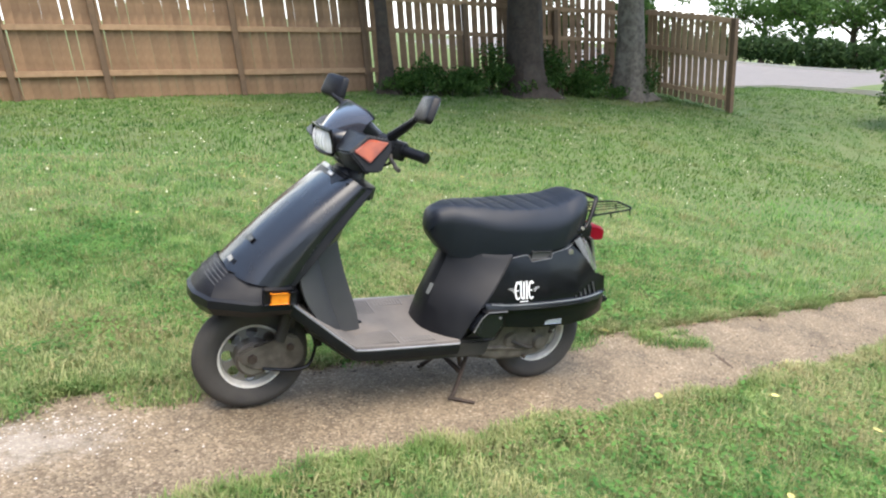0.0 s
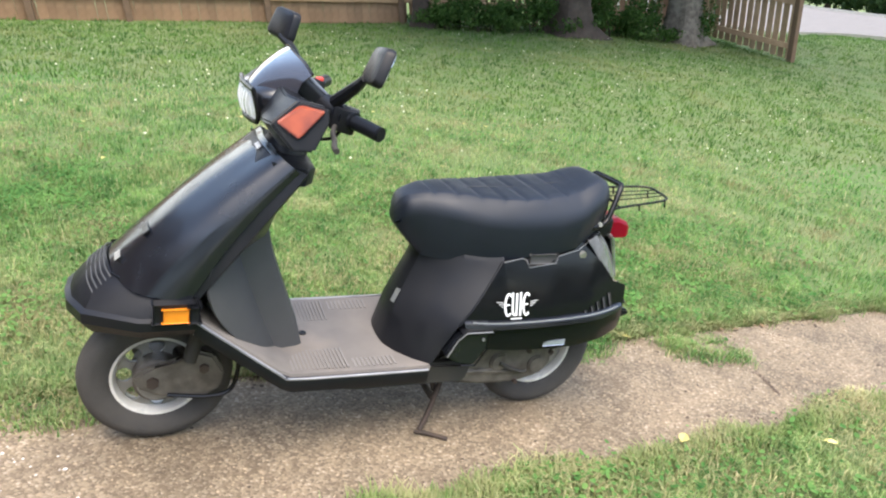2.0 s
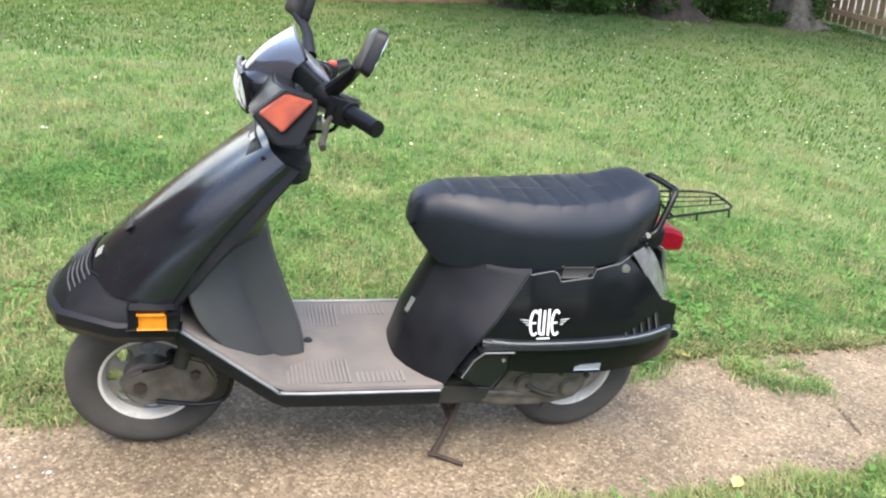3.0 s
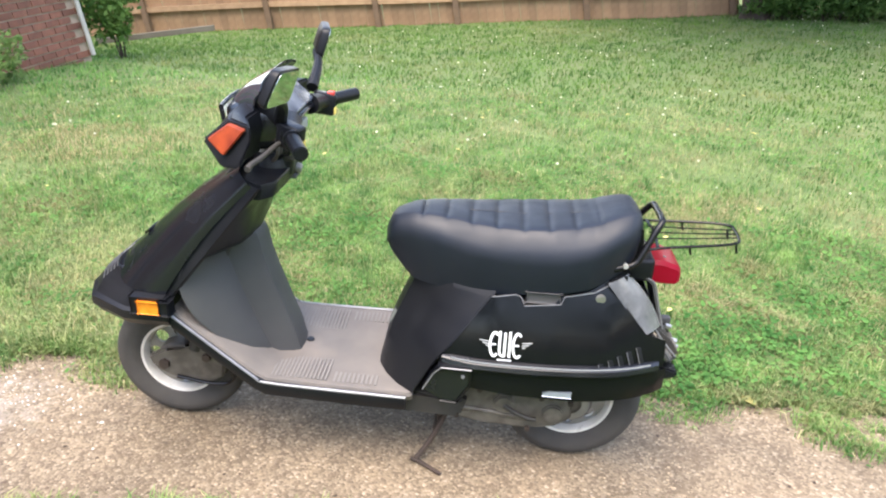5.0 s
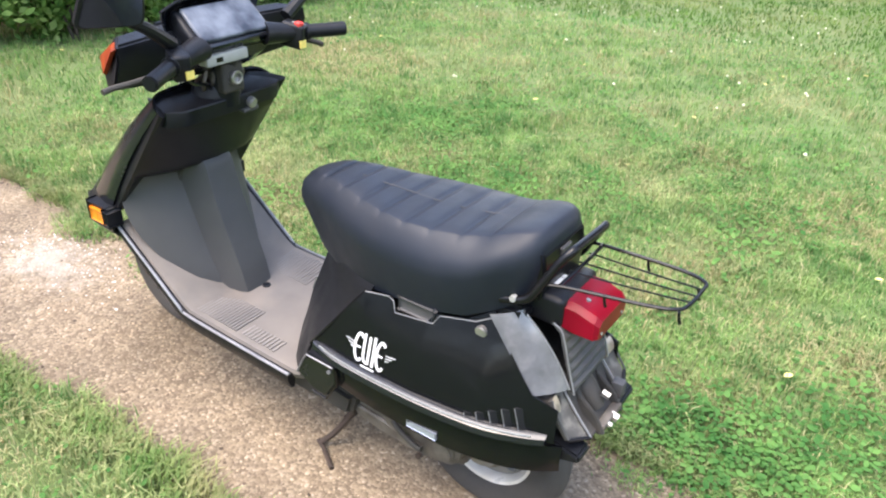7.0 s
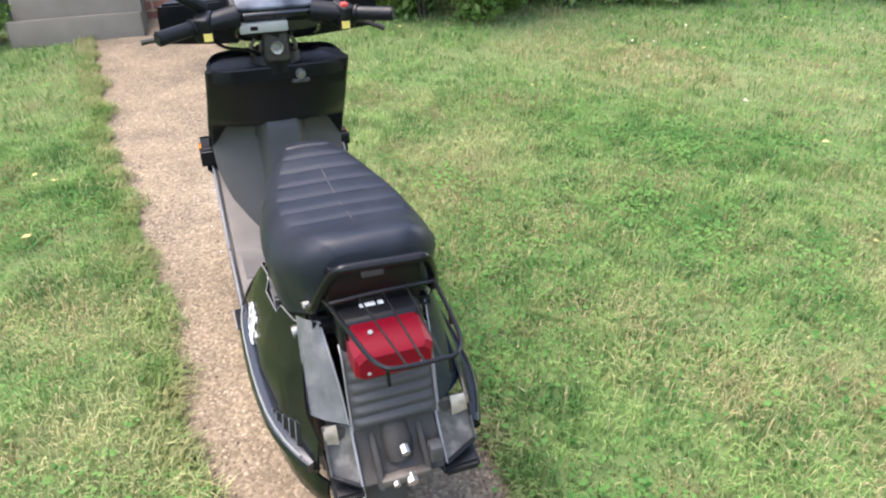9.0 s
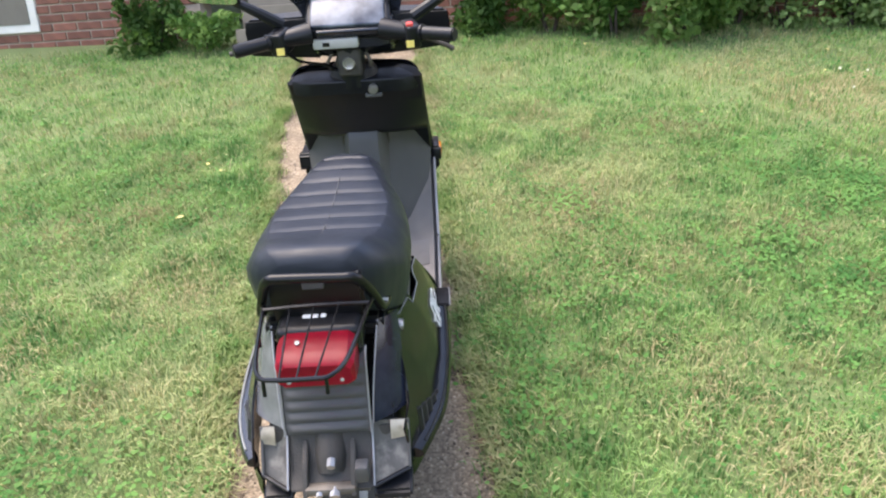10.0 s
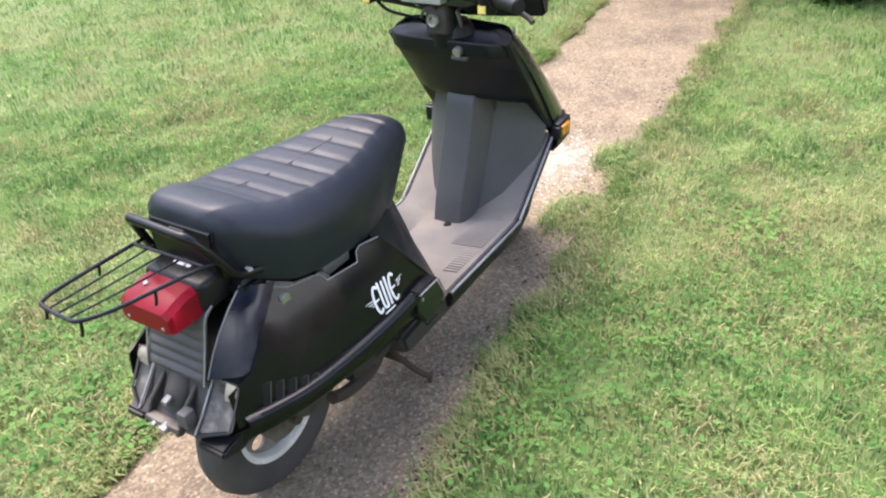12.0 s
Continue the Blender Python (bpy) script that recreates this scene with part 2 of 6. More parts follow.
M_BRICK = material("red_brick", (0.205, 0.083, 0.055), 0.9, second=(0.135, 0.056, 0.040), scale=12, mix=0.8, random=0.22, bump=0.5, bump_scale=80)
M_BRICK_J = material("red_brick_joined", (0.205, 0.083, 0.055), 0.9, second=(0.135, 0.056, 0.040), scale=12, mix=0.8, island=0.22, bump=0.5, bump_scale=80)
M_MORTAR = material("mortar", (0.36, 0.285, 0.22), 0.95, second=(0.28, 0.22, 0.17), scale=20, bump=0.3)
M_PIPE = material("grey_pipe_paint", (0.40, 0.40, 0.38), 0.5, second=(0.28, 0.28, 0.26), scale=5, bump=0.1)
M_WHITE = material("white_paint", (0.62, 0.60, 0.55), 0.6, second=(0.48, 0.46, 0.41), scale=6, bump=0.1)
M_ROOF = material("roof_shingle", (0.09, 0.08, 0.075), 0.95, second=(0.05, 0.045, 0.04), scale=18, bump=0.5)
M_STEP = material("step_concrete", (0.15, 0.135, 0.11), 0.9, second=(0.10, 0.09, 0.07), scale=6, bump=0.3)
M_DOOR = material("dark_door_paint", (0.05, 0.035, 0.028), 0.5, second=(0.03, 0.022, 0.018), scale=5)
M_DRYLEAF = material("fallen_leaf", (0.55, 0.50, 0.17), 0.7, second=(0.42, 0.33, 0.14), scale=40, random=0.25)
M_BROWNLEAF = material("brown_leaf", (0.20, 0.13, 0.07), 0.8, second=(0.12, 0.08, 0.045), scale=40, random=0.35)
M_CLOVER = material("clover_flower", (0.62, 0.63, 0.46), 0.8, island=0.15)
M_PALE = material("pale_wall", (0.70, 0.70, 0.69), 0.8, second=(0.6, 0.6, 0.6), scale=1)


# ---- mesh helpers ----
def finish(bm, smooth=True, angle=35):
    bmesh.ops.remove_doubles(bm, verts=bm.verts, dist=1e-5)
    bmesh.ops.recalc_face_normals(bm, faces=bm.faces)
    for f in bm.faces:
        f.smooth = smooth
    if smooth:
        for e in bm.edges:
            if len(e.link_faces) == 2 and e.calc_face_angle(0) > radians(angle):
                e.smooth = False
    return bm


def part(name, bm, mat, parent=None, label="", smooth=True, angle=35):
    """One mesh object from a bmesh, under a thing or a part."""
    finish(bm, smooth, angle)
    me = bpy.data.meshes.new(name)
    bm.to_mesh(me)
    bm.free()
    me.materials.append(mat)
    ob = new(name, me)
    if parent:
        ob.parent = parent
    if label:
        tagged(ob, label)
    return ob


def empty(name, at=(0, 0, 0)):
    ob = new(name)
    ob.location = at
    ob.empty_display_size = 0.1
    return ob


def arrays(name, verts, faces, mat, parent=None, smooth=False):
    me = bpy.data.meshes.new(name)
    verts = np.asarray(verts, dtype=np.float32)
    faces = np.asarray(faces, dtype=np.int32)
    n, k = faces.shape
    me.vertices.add(len(verts))
    me.vertices.foreach_set("co", verts.ravel())
    me.loops.add(n * k)
    me.loops.foreach_set("vertex_index", faces.ravel())
    me.polygons.add(n)
    me.polygons.foreach_set("loop_start", np.arange(0, n * k, k, dtype=np.int32))
    me.polygons.foreach_set("use_smooth", np.full(n, smooth))
    me.update(calc_edges=True)
    me.materials.append(mat)
    ob = new(name, me)
    if parent:
        ob.parent = parent
    return ob


def box(lo, hi, bevel=0.0, seg=2, bm=None, m=None):
    own = bm is None
    tmp = bmesh.new()
    bmesh.ops.create_cube(tmp, size=1)
    lo, hi = Vector(lo), Vector(hi)
    for v in tmp.verts:
        v.co = Vector([lo[i] + (v.co[i] + 0.5) * (hi[i] - lo[i]) for i in range(3)])
    if bevel:
        bmesh.ops.bevel(tmp, geom=tmp.edges[:], offset=bevel, segments=seg, affect="EDGES", profile=0.5)
    if m:
        bmesh.ops.transform(tmp, matrix=m, verts=tmp.verts)
    return tmp if own else join(bm, tmp)


def join(bm, other):
    me = bpy.data.meshes.new("tmp")
    other.to_mesh(me)
    other.free()
    bm.from_mesh(me)
    bpy.data.meshes.remove(me)
    return bm


def loft(rings, closed=True, caps=True):
    bm = bmesh.new()
    vs = [[bm.verts.new(p) for p in r] for r in rings]
    n = len(rings[0])
    for a, b in zip(vs, vs[1:]):
        for i in range(n if closed else n - 1):
            j = (i + 1) % n
            bm.faces.new((a[i], a[j], b[j], b[i]))
    if caps and closed:
        bm.faces.new(vs[0][::-1])
        bm.faces.new(vs[-1])
    return bm


def spline(pts, n):
    """Catmull-Rom through pts, n steps to each span."""
    p = [Vector(q) for q in pts]
    p = [2 * p[0] - p[1]] + p + [2 * p[-1] - p[-2]]
    out = []
    for i in range(1, len(p) - 2):
        a, b, c, d = p[i - 1:i + 3]
        for k in range(n):
            t = k / n
            out.append(0.5 * (2 * b + (c - a) * t + (2 * a - 5 * b + 4 * c - d) * t * t + (3 * b - a - 3 * c + d) * t ** 3))
    return out + [p[-2]]


def tube(pts, r, seg=10, steps=6, r_end=None, squash=1.0):
    path = spline(pts, steps) if steps > 1 else [Vector(p) for p in pts]
    rings, up = [], Vector((0.13, 0.37, 0.92)).normalized()
    for i, p in enumerate(path):
        d = (path[min(i + 1, len(path) - 1)] - path[max(i - 1, 0)]).normalized()
        u = (up - up.dot(d) * d).normalized()
        w = d.cross(u)
        q = r if r_end is None else r + (r_end - r) * i / (len(path) - 1)
        rings.append([p + q * (math.cos(a) * u + squash * math.sin(a) * w) for a in [2 * math.pi * k / seg for k in range(seg)]])
        up = u
    return loft(rings)


def lathe(profile, centre, seg=48):
    """profile: (radius, y) pairs turned round the y axis through centre."""
    cx, cy, cz = centre
    rings = []
    for r, y in profile:
        rings.append([(cx + r * math.cos(2 * math.pi * k / seg), cy + y, cz + r * math.sin(2 * math.pi * k / seg)) for k in range(seg)])
    return loft(rings, True, False)


def cyl(a, b, r, seg=16, r2=None, bevel=0.0):
    a, b = Vector(a), Vector(b)
    bm = bmesh.new()
    bmesh.ops.create_cone(bm, cap_ends=True, segments=seg, radius1=r, radius2=r if r2 is None else r2, depth=(b - a).length)
    if bevel:
        bmesh.ops.bevel(bm, geom=[e for e in bm.edges if abs(e.verts[0].co.z - e.verts[1].co.z) < 1e-6], offset=bevel, segments=2, affect="EDGES")
    q = (b - a).to_track_quat("Z", "Y").to_matrix().to_4x4()
    bmesh.ops.transform(bm, matrix=Matrix.Translation((a + b) / 2) @ q, verts=bm.verts)
    return bm


def sheet(rows, thick=0.0, su=1, sv=1):
    """A surface through a grid of points, resampled smoothly su and sv times, given a thickness."""
    if sv > 1:
        rows = [spline(r, sv) for r in rows]
    if su > 1:
        cols = [spline(c, su) for c in zip(*rows)]
        rows = list(zip(*cols))
    bm = loft(rows, False, False)
    if thick:
        bmesh.ops.recalc_face_normals(bm, faces=bm.faces)
        bmesh.ops.solidify(bm, geom=bm.faces[:], thickness=thick)
    return bm


def prism(poly, y0, y1, bevel=0.0, seg=2):
    """An outline in x and z, thick from y0 to y1."""
    bm = loft([[(x, y0, z) for x, z in poly], [(x, y1, z) for x, z in poly]])
    if bevel:
        bmesh.ops.bevel(bm, geom=bm.edges[:], offset=bevel, segments=seg, affect="EDGES")
    return bm


# ---- the ground ----
def ramp01(v):
    v = np.clip(v, 0.0, 1.0)
    return v * v * (3 - 2 * v)


PX = [-9.0, -4.1, -1.8, -0.7, 0.5, 1.7, 2.9, 3.8, 6.0, 9.0]
P_FAR = [-0.35, 0.09, 0.19, 0.24, 0.33, 0.35, 0.43, 0.52, 0.82, 1.35]
P_NEAR = [-1.25, -0.83, -0.63, -0.49, -0.40, -0.33, -0.16, -0.04, 0.25, 0.75]


def road_line(y):
    return 15.7 + (y - 8.6) * 0.19


def ground_z(x, y):
    """The lawn: level by the path, tilted along the fence, rising to the road."""
    x, y = np.asarray(x, float), np.asarray(y, float)
    along = np.where(x < 4.0, 0.10 * (x - 2.6), 0.14 + 0.062 * (np.minimum(x, 15.0) - 4.0))
    along = np.maximum(along, -1.1)
    z = ramp01((y - 1.5) / 10.1) * along
    z = z - 0.011 * np.clip(x + 0.575, -3.0, 3.0)
    z = z + 0.012 * np.sin(1.3 * x + 0.7) * np.sin(1.1 * y + 0.4) * ramp01((np.abs(y + 0.05) - 0.5) / 1.5)
    s = x - road_line(y)
    z = z + ramp01((s + 5.0) / 5.0) * (0.22 + 0.10 * (10.8 - np.clip(y, 5.0, 16.0))) + np.clip(s, 0, 7.2) * 0.15
    z = z - 0.15 * np.clip(y - 12.6, 0, 40) * ramp01((13.5 - x) / 1.5)
    z = z + 0.2 * np.clip(x - 300, 0, None) + 0.2 * np.clip(x + 12, None, 0)
    return z


def ground_bit(x, y):
    return float(ground_z(x, y))


def ground():
    near = np.arange(-6.0, 5.01, 0.2)
    xs = np.concatenate([[-900, -300, -90, -40, -22, -14, -10, -8], near, [5.5, 6, 7, 8, 9, 10, 11, 12, 13, 14, 15, 16, 17, 18, 19, 20, 21, 22, 23, 24, 25, 26, 28, 32, 40, 60, 120, 400, 1200]])
    ys = np.concatenate([[-900, -300, -90, -40, -20, -12, -8, -6], np.arange(-4.0, 13.01, 0.25), [14, 16, 18, 20, 24, 30, 40, 60, 120, 400, 1200]])
    gx, gy = np.meshgrid(xs, ys)
    gz = ground_z(gx, gy)
    # The soil lies a little deeper where the path is let in.
    inside = (gy < np.interp(gx, PX, P_FAR) + 0.1) & (gy > np.interp(gx, PX, P_NEAR) - 0.1) & (gx < 8) & (gx > -6)
    gz = gz - 0.05 * inside - 0.012
    v = np.stack([gx, gy, gz], -1).reshape(-1, 3)
    w = len(xs)
    i = np.arange(len(ys) - 1)[:, None] * w + np.arange(w - 1)[None]
    i = i.ravel()
    ob = arrays("ground", v, np.stack([i, i + 1, i + w + 1, i + w], 1), M_SOIL, smooth=True)
    return tagged(ob, "lawn soil with short green and straw-dry grass", "lawn", kind="structure")


ground()


def path_edges(x):
    """The ragged far and near edges of the path at x."""
    n = lambda s, k: noise.noise((x * s, k, 0.3))
    f = float(np.interp(x, PX, P_FAR)) + 0.022 * n(2.6, 1.0) + 0.016 * n(7.0, 2.0) + 0.012 * n(24.0, 3.0)
    e = float(np.interp(x, PX, P_NEAR)) + 0.022 * n(2.6, 5.0) + 0.016 * n(7.0, 6.0) + 0.012 * n(24.0, 7.0)
    return f, e


def path():
    """The garden path: one strip of poured concrete with exposed pebbles, crumbling at its edges."""
    rows = []
    for k in range(430):
        x = -4.75 + 13.55 * k / 429
        f, e = path_edges(x)
        g = -0.011 * min(3.0, max(-3.0, x + 0.575))
        mid = [(x, e + (f - e) * u, g + 0.0035 * noise.noise((x * 3.0, u * 5.0, 0.0)) + 0.0015 * noise.noise((x * 11.0, u * 17.0, 4.0))) for u in np.linspace(0.06, 0.94, 14)]
        rows.append([(x, e, g - 0.06), (x, e, g - 0.016), (x, e + 0.014, g - 0.006)] + mid + [(x, f - 0.014, g - 0.006), (x, f, g - 0.016), (x, f, g - 0.06)])
    ob = part("pavement", loft(rows, True, True), M_PATH, smooth=True, angle=70)
    tagged(ob, "narrow garden path of worn tan exposed-aggregate concrete", "path", kind="structure")


path()


def pebbles(name, n, place, size, mat, seed, label):
    """Small stones half sunk in the path or loose on it."""
    rng = np.random.default_rng(seed)
    x, y = place(rng, n)
    far, near = np.interp(x, PX, P_FAR) - 0.02, np.interp(x, PX, P_NEAR) + 0.02
    ok = (y < far) & (y > near) & (x > -4.6)
    x, y = x[ok], y[ok]
    n = len(x)
    z = -0.011 * np.clip(x + 0.575, -3.0, 3.0) + 0.0005
    r = size * rng.uniform(0.5, 1.5, n) ** 1.5
    a = rng.uniform(0, 6.28, n)
    ring = [(math.cos(t), math.sin(t)) for t in np.linspace(0, 2 * math.pi, 6)[:-1]]
    pts = []
    for c, s in ring:
        q = r * rng.uniform(0.7, 1.25, n)
        pts.append(np.stack([x + q * (c * np.cos(a) - s * np.sin(a)), y + q * 0.8 * (c * np.sin(a) + s * np.cos(a)), z - 0.001], 1))
    pts.append(np.stack([x + 0.2 * r, y, z + r * rng.uniform(0.3, 0.7, n)], 1))
    v = np.stack(pts, 1).reshape(-1, 3)
    f = (np.arange(n)[:, None, None] * 6 + np.array([(i, (i + 1) % 5, 5) for i in range(5)])[None]).reshape(-1, 3)
    tagged(arrays(name, v, f, mat, smooth=True), label, "gravel", kind="stuff")


pebbles("path_pebbles", 24000, lambda g, n: (g.uniform(-3.2, 3.6, n), g.uniform(-0.8, 0.6, n)), 0.0038, M_PEBBLE, 51, "tan and grey pebbles standing proud of the worn path")
pebbles("pale_grit", 420, lambda g, n: (g.normal(-1.2, 0.16, n), g.normal(-0.06, 0.09, n)), 0.0034, M_GRIT, 52, "patch of whitish loose grit on the path")


def litter_place(g, n):
    """Crumbs gather along both edges of the path and thin out towards its middle."""
    x, k, d = g.uniform(-2.6, 3.2, n), g.uniform(0, 1, n), np.abs(g.normal(0.015, 0.06, n))
    y = np.where(k < 0.4, np.interp(x, PX, P_FAR) - d, np.where(k < 0.8, np.interp(x, PX, P_NEAR) + d, g.uniform(-0.7, 0.4, n)))
    return x, y


def crack_place(g, n):
    """A hairline crack that runs from the grass across the path."""
    u = g.uniform(0, 1, n)
    return np.interp(u, (0, 0.3, 0.55, 1.0), (1.56, 1.58, 1.66, 1.63)) + g.normal(0, 0.004, n), 0.14 - 0.30 * u + g.normal(0, 0.003, n)


pebbles("crack_litter", 420, crack_place, 0.0036, M_LITTER, 54, "dark earth lodged in a crack of the path")
pebbles("path_litter", 2200, litter_place, 0.0052, M_LITTER, 53, "dark crumbs of earth and bark on the path")


def blades(name, n, area, h, w, keep, seed, bend=1.22, tri=False, mat=None):
    """n grass blades strewn over area (x0, x1, y0, y1) where keep(x, y) holds, in one mesh."""
    rng = np.random.default_rng(seed)
    x, y = rng.uniform(area[0], area[1], n), rng.uniform(area[2], area[3], n)
    ok = keep(x, y, rng)
    x, y = x[ok], y[ok]
    n = len(x)
    # Tufts: blades gather towards cell centres and vary in height by tuft.
    cell = 0.07
    cx, cy = np.floor(x / cell), np.floor(y / cell)
    hsh = np.abs(np.sin(cx * 12.9898 + cy * 78.233) * 43758.5453) % 1.0
    lump = np.sin(9.1 * x + 2.3 * np.sin(6.7 * y)) + np.sin(8.3 * y + 2.1 * np.sin(7.9 * x + 1.0))
    tall = h * (0.62 + 0.45 * hsh + 0.20 * lump) * rng.uniform(0.6, 1.3, n)
    yaw = rng.uniform(0, 2 * np.pi, n)
    lean = rng.uniform(0.15, 1.0, n) * bend
    z = ground_z(x, y) - 0.012
    dx, dy = np.cos(yaw), np.sin(yaw)
    ww = w * rng.uniform(0.6, 1.3, n)
    sx, sy = -dy * ww / 2, dx * ww / 2
    b0 = np.stack([x - sx, y - sy, z], 1)
    b1 = np.stack([x + sx, y + sy, z], 1)
    tip = np.stack([x + dx * tall * lean, y + dy * tall * lean, z + tall * np.sqrt(np.maximum(0.1, 1 - (0.8 * lean) ** 2))], 1)
    if tri:
        v = np.stack([b0, b1, tip], 1).reshape(-1, 3)
        i = np.arange(n)[:, None] * 3
        f = i + np.array([[0, 1, 2]])
    else:
        mx, my, mz = x + dx * tall * lean * 0.3, y + dy * tall * lean * 0.3, z + tall * 0.62
        m0 = np.stack([mx - sx * 0.8, my - sy * 0.8, mz], 1)
        m1 = np.stack([mx + sx * 0.8, my + sy * 0.8, mz], 1)
        v = np.stack([b0, b1, m1, m0, tip], 1).reshape(-1, 3)
        i = np.arange(n)[:, None] * 5
        f = np.concatenate([i + np.array([[0, 1, 2]]), i + np.array([[0, 2, 3]]), i + np.array([[3, 2, 4]])])
    return tagged(arrays(name, v, f, mat or M_GRASS), "short uneven lawn grass, green with straw-dry patches", "grass", kind="stuff")


def off_path(x, y, rng, soft=0.03):
    wob = 0.025 * np.sin(11 * x) + 0.018 * np.sin(23 * x + 1.0) + rng.normal(0, soft, len(x))
    far, near = np.interp(x, PX, P_FAR), np.interp(x, PX, P_NEAR)
    return ((y > far + wob + 0.01) | (y < near - wob - 0.01)) & ((x > -4.5) | (y > 6.4))


def dist(x, y):
    return np.hypot(x - 0.1, y - 0.0)


def clover_leaves(name, n, area, size, keep, seed, scale):
    """Small round leaves lying in patches among the blades."""
    rng = np.random.default_rng(seed)
    x, y = rng.uniform(area[0], area[1], n), rng.uniform(area[2], area[3], n)
    patch = np.sin(scale * 2.1 * x + 1.7 * np.sin(scale * 1.3 * y)) + np.sin(scale * 1.7 * y + 2.1 * np.sin(scale * 1.1 * x + 1.0)) + 0.6 * np.sin(scale * 4.3 * x + scale * 3.7 * y)
    ok = keep(x, y, rng) & (patch > rng.uniform(-0.9, 1.5, n))
    x, y = x[ok], y[ok]
    n = len(x)
    z = ground_z(x, y) + rng.uniform(0.008, 0.034, n)
    c = np.stack([x, y, z], 1)
    a = rng.uniform(0, 2 * np.pi, n)
    t1, t2 = rng.normal(0, 0.25, n), rng.normal(0, 0.25, n)
    u = np.stack([np.cos(a), np.sin(a), t1], 1)
    v = np.stack([-np.sin(a), np.cos(a), t2], 1)
    r = (size * rng.uniform(0.6, 1.3, n))[:, None]
    k = [(1.0, 0.0), (0.45, 0.62), (-0.5, 0.55), (-0.9, 0.0), (-0.5, -0.55), (0.45, -0.62)]
    p = np.stack([c + r * (i * u + j * v) for i, j in k], 1).reshape(-1, 3)
    f = np.arange(n)[:, None] * 6 + np.array([[0, 1, 2, 3, 4, 5]])
    return tagged(arrays(name, p, f, M_WEED), "low broad-leaved weeds and clover in the lawn", "weeds", kind="stuff")


def edge_grass():
    """Dry grass that hangs over both edges of the path."""
    rng = np.random.default_rng(61)
    n = 42000
    x = rng.uniform(-4.3, 6.0, n)
    side = np.where(rng.uniform(0, 1, n) < 0.5, 1.0, -1.0)
    lump = 0.5 + 0.5 * np.sin(5.3 * x + 1.9 * np.sin(3.1 * x + side)) * np.sin(13.0 * x + side)
    edge = np.where(side > 0, np.interp(x, PX, P_FAR), np.interp(x, PX, P_NEAR))
    y = edge + side * (np.abs(rng.normal(0, 0.050, n)) - 0.034 * lump - 0.05 * lump * (rng.uniform(0, 1, n) < 0.12))
    tall = (0.030 + 0.030 * lump) * rng.uniform(0.5, 1.3, n)
    yaw = np.where(side > 0, -np.pi / 2, np.pi / 2) + rng.normal(0, 0.9, n)
    lean = rng.uniform(0.3, 1.1, n)
    z = ground_z(x, y) - 0.008
    dx, dy, w = np.cos(yaw), np.sin(yaw), rng.uniform(0.0025, 0.0055, n)
    sx, sy = -dy * w / 2, dx * w / 2
    tip = np.stack([x + dx * tall * lean, y + dy * tall * lean, z + tall * np.sqrt(np.maximum(0.12, 1 - (0.8 * lean) ** 2))], 1)
    mx, my, mz = x + dx * tall * lean * 0.3, y + dy * tall * lean * 0.3, z + tall * 0.6
    v = np.stack([np.stack([x - sx, y - sy, z], 1), np.stack([x + sx, y + sy, z], 1), np.stack([mx + sx, my + sy, mz], 1), np.stack([mx - sx, my - sy, mz], 1), tip], 1).reshape(-1, 3)
    i = np.arange(n)[:, None] * 5
    f = np.concatenate([i + np.array([[0, 1, 2]]), i + np.array([[0, 2, 3]]), i + np.array([[3, 2, 4]])])
    tagged(arrays("edge_grass", v, f, M_STRAW), "dry uneven grass hanging over the edges of the path", "grass", kind="stuff")


NEAR_R, MID_R = 2.6, 5.2
near_zone = lambda x, y, r: dist(x, y) + r.normal(0, 0.3, len(x)) < NEAR_R
mid_zone = lambda x, y, r: (dist(x, y) + r.normal(0, 0.3, len(x)) >= NEAR_R) & (dist(x, y) + r.normal(0, 0.5, len(x)) < MID_R)
far_zone = lambda x, y, r: dist(x, y) + r.normal(0, 0.5, len(x)) >= MID_R
edge_grass()
clover_leaves("weed_leaves_near", 85000, (-3.3, 3.3, -3.3, 3.3), 0.0080, lambda x, y, r: off_path(x, y, r, 0.05) & near_zone(x, y, r), 21, 1.3)
clover_leaves("weed_leaves_mid", 70000, (-4.6, 6.0, -5.6, 6.0), 0.012, lambda x, y, r: off_path(x, y, r, 0.05) & mid_zone(x, y, r), 22, 1.5)
clover_leaves("weed_leaves_coarse", 17000, (0.6, 3.2, -2.6, 2.0), 0.0115, lambda x, y, r: off_path(x, y, r, 0.03), 23, 2.3)
blades("grass_near", 440000, (-3.3, 3.3, -3.3, 3.3), 0.046, 0.0042, lambda x, y, r: off_path(x, y, r) & near_zone(x, y, r), 11)
blades("grass_mid", 300000, (-4.6, 6.4, -6.2, 6.4), 0.048, 0.0058, lambda x, y, r: off_path(x, y, r) & mid_zone(x, y, r), 12)
lawn_far = lambda x, y, r: off_path(x, y, r) & far_zone(x, y, r) & ~((x < -4.3) & (y < 6.3)) & (x < road_line(y) - 0.2)
# Fence side of this line gets the blades with shade in their colour.
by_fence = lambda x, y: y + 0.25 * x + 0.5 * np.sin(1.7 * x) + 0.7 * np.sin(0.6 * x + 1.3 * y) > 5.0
blades("grass_far", 380000, (-12.0, 15.5, -8.0, 12.0), 0.055, 0.014, lambda x, y, r: lawn_far(x, y, r) & by_fence(x, y), 13, tri=True, mat=M_LUSH_SHADED)
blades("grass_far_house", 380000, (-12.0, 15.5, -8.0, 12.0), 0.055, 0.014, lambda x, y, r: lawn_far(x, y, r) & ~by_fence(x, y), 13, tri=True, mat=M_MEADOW)

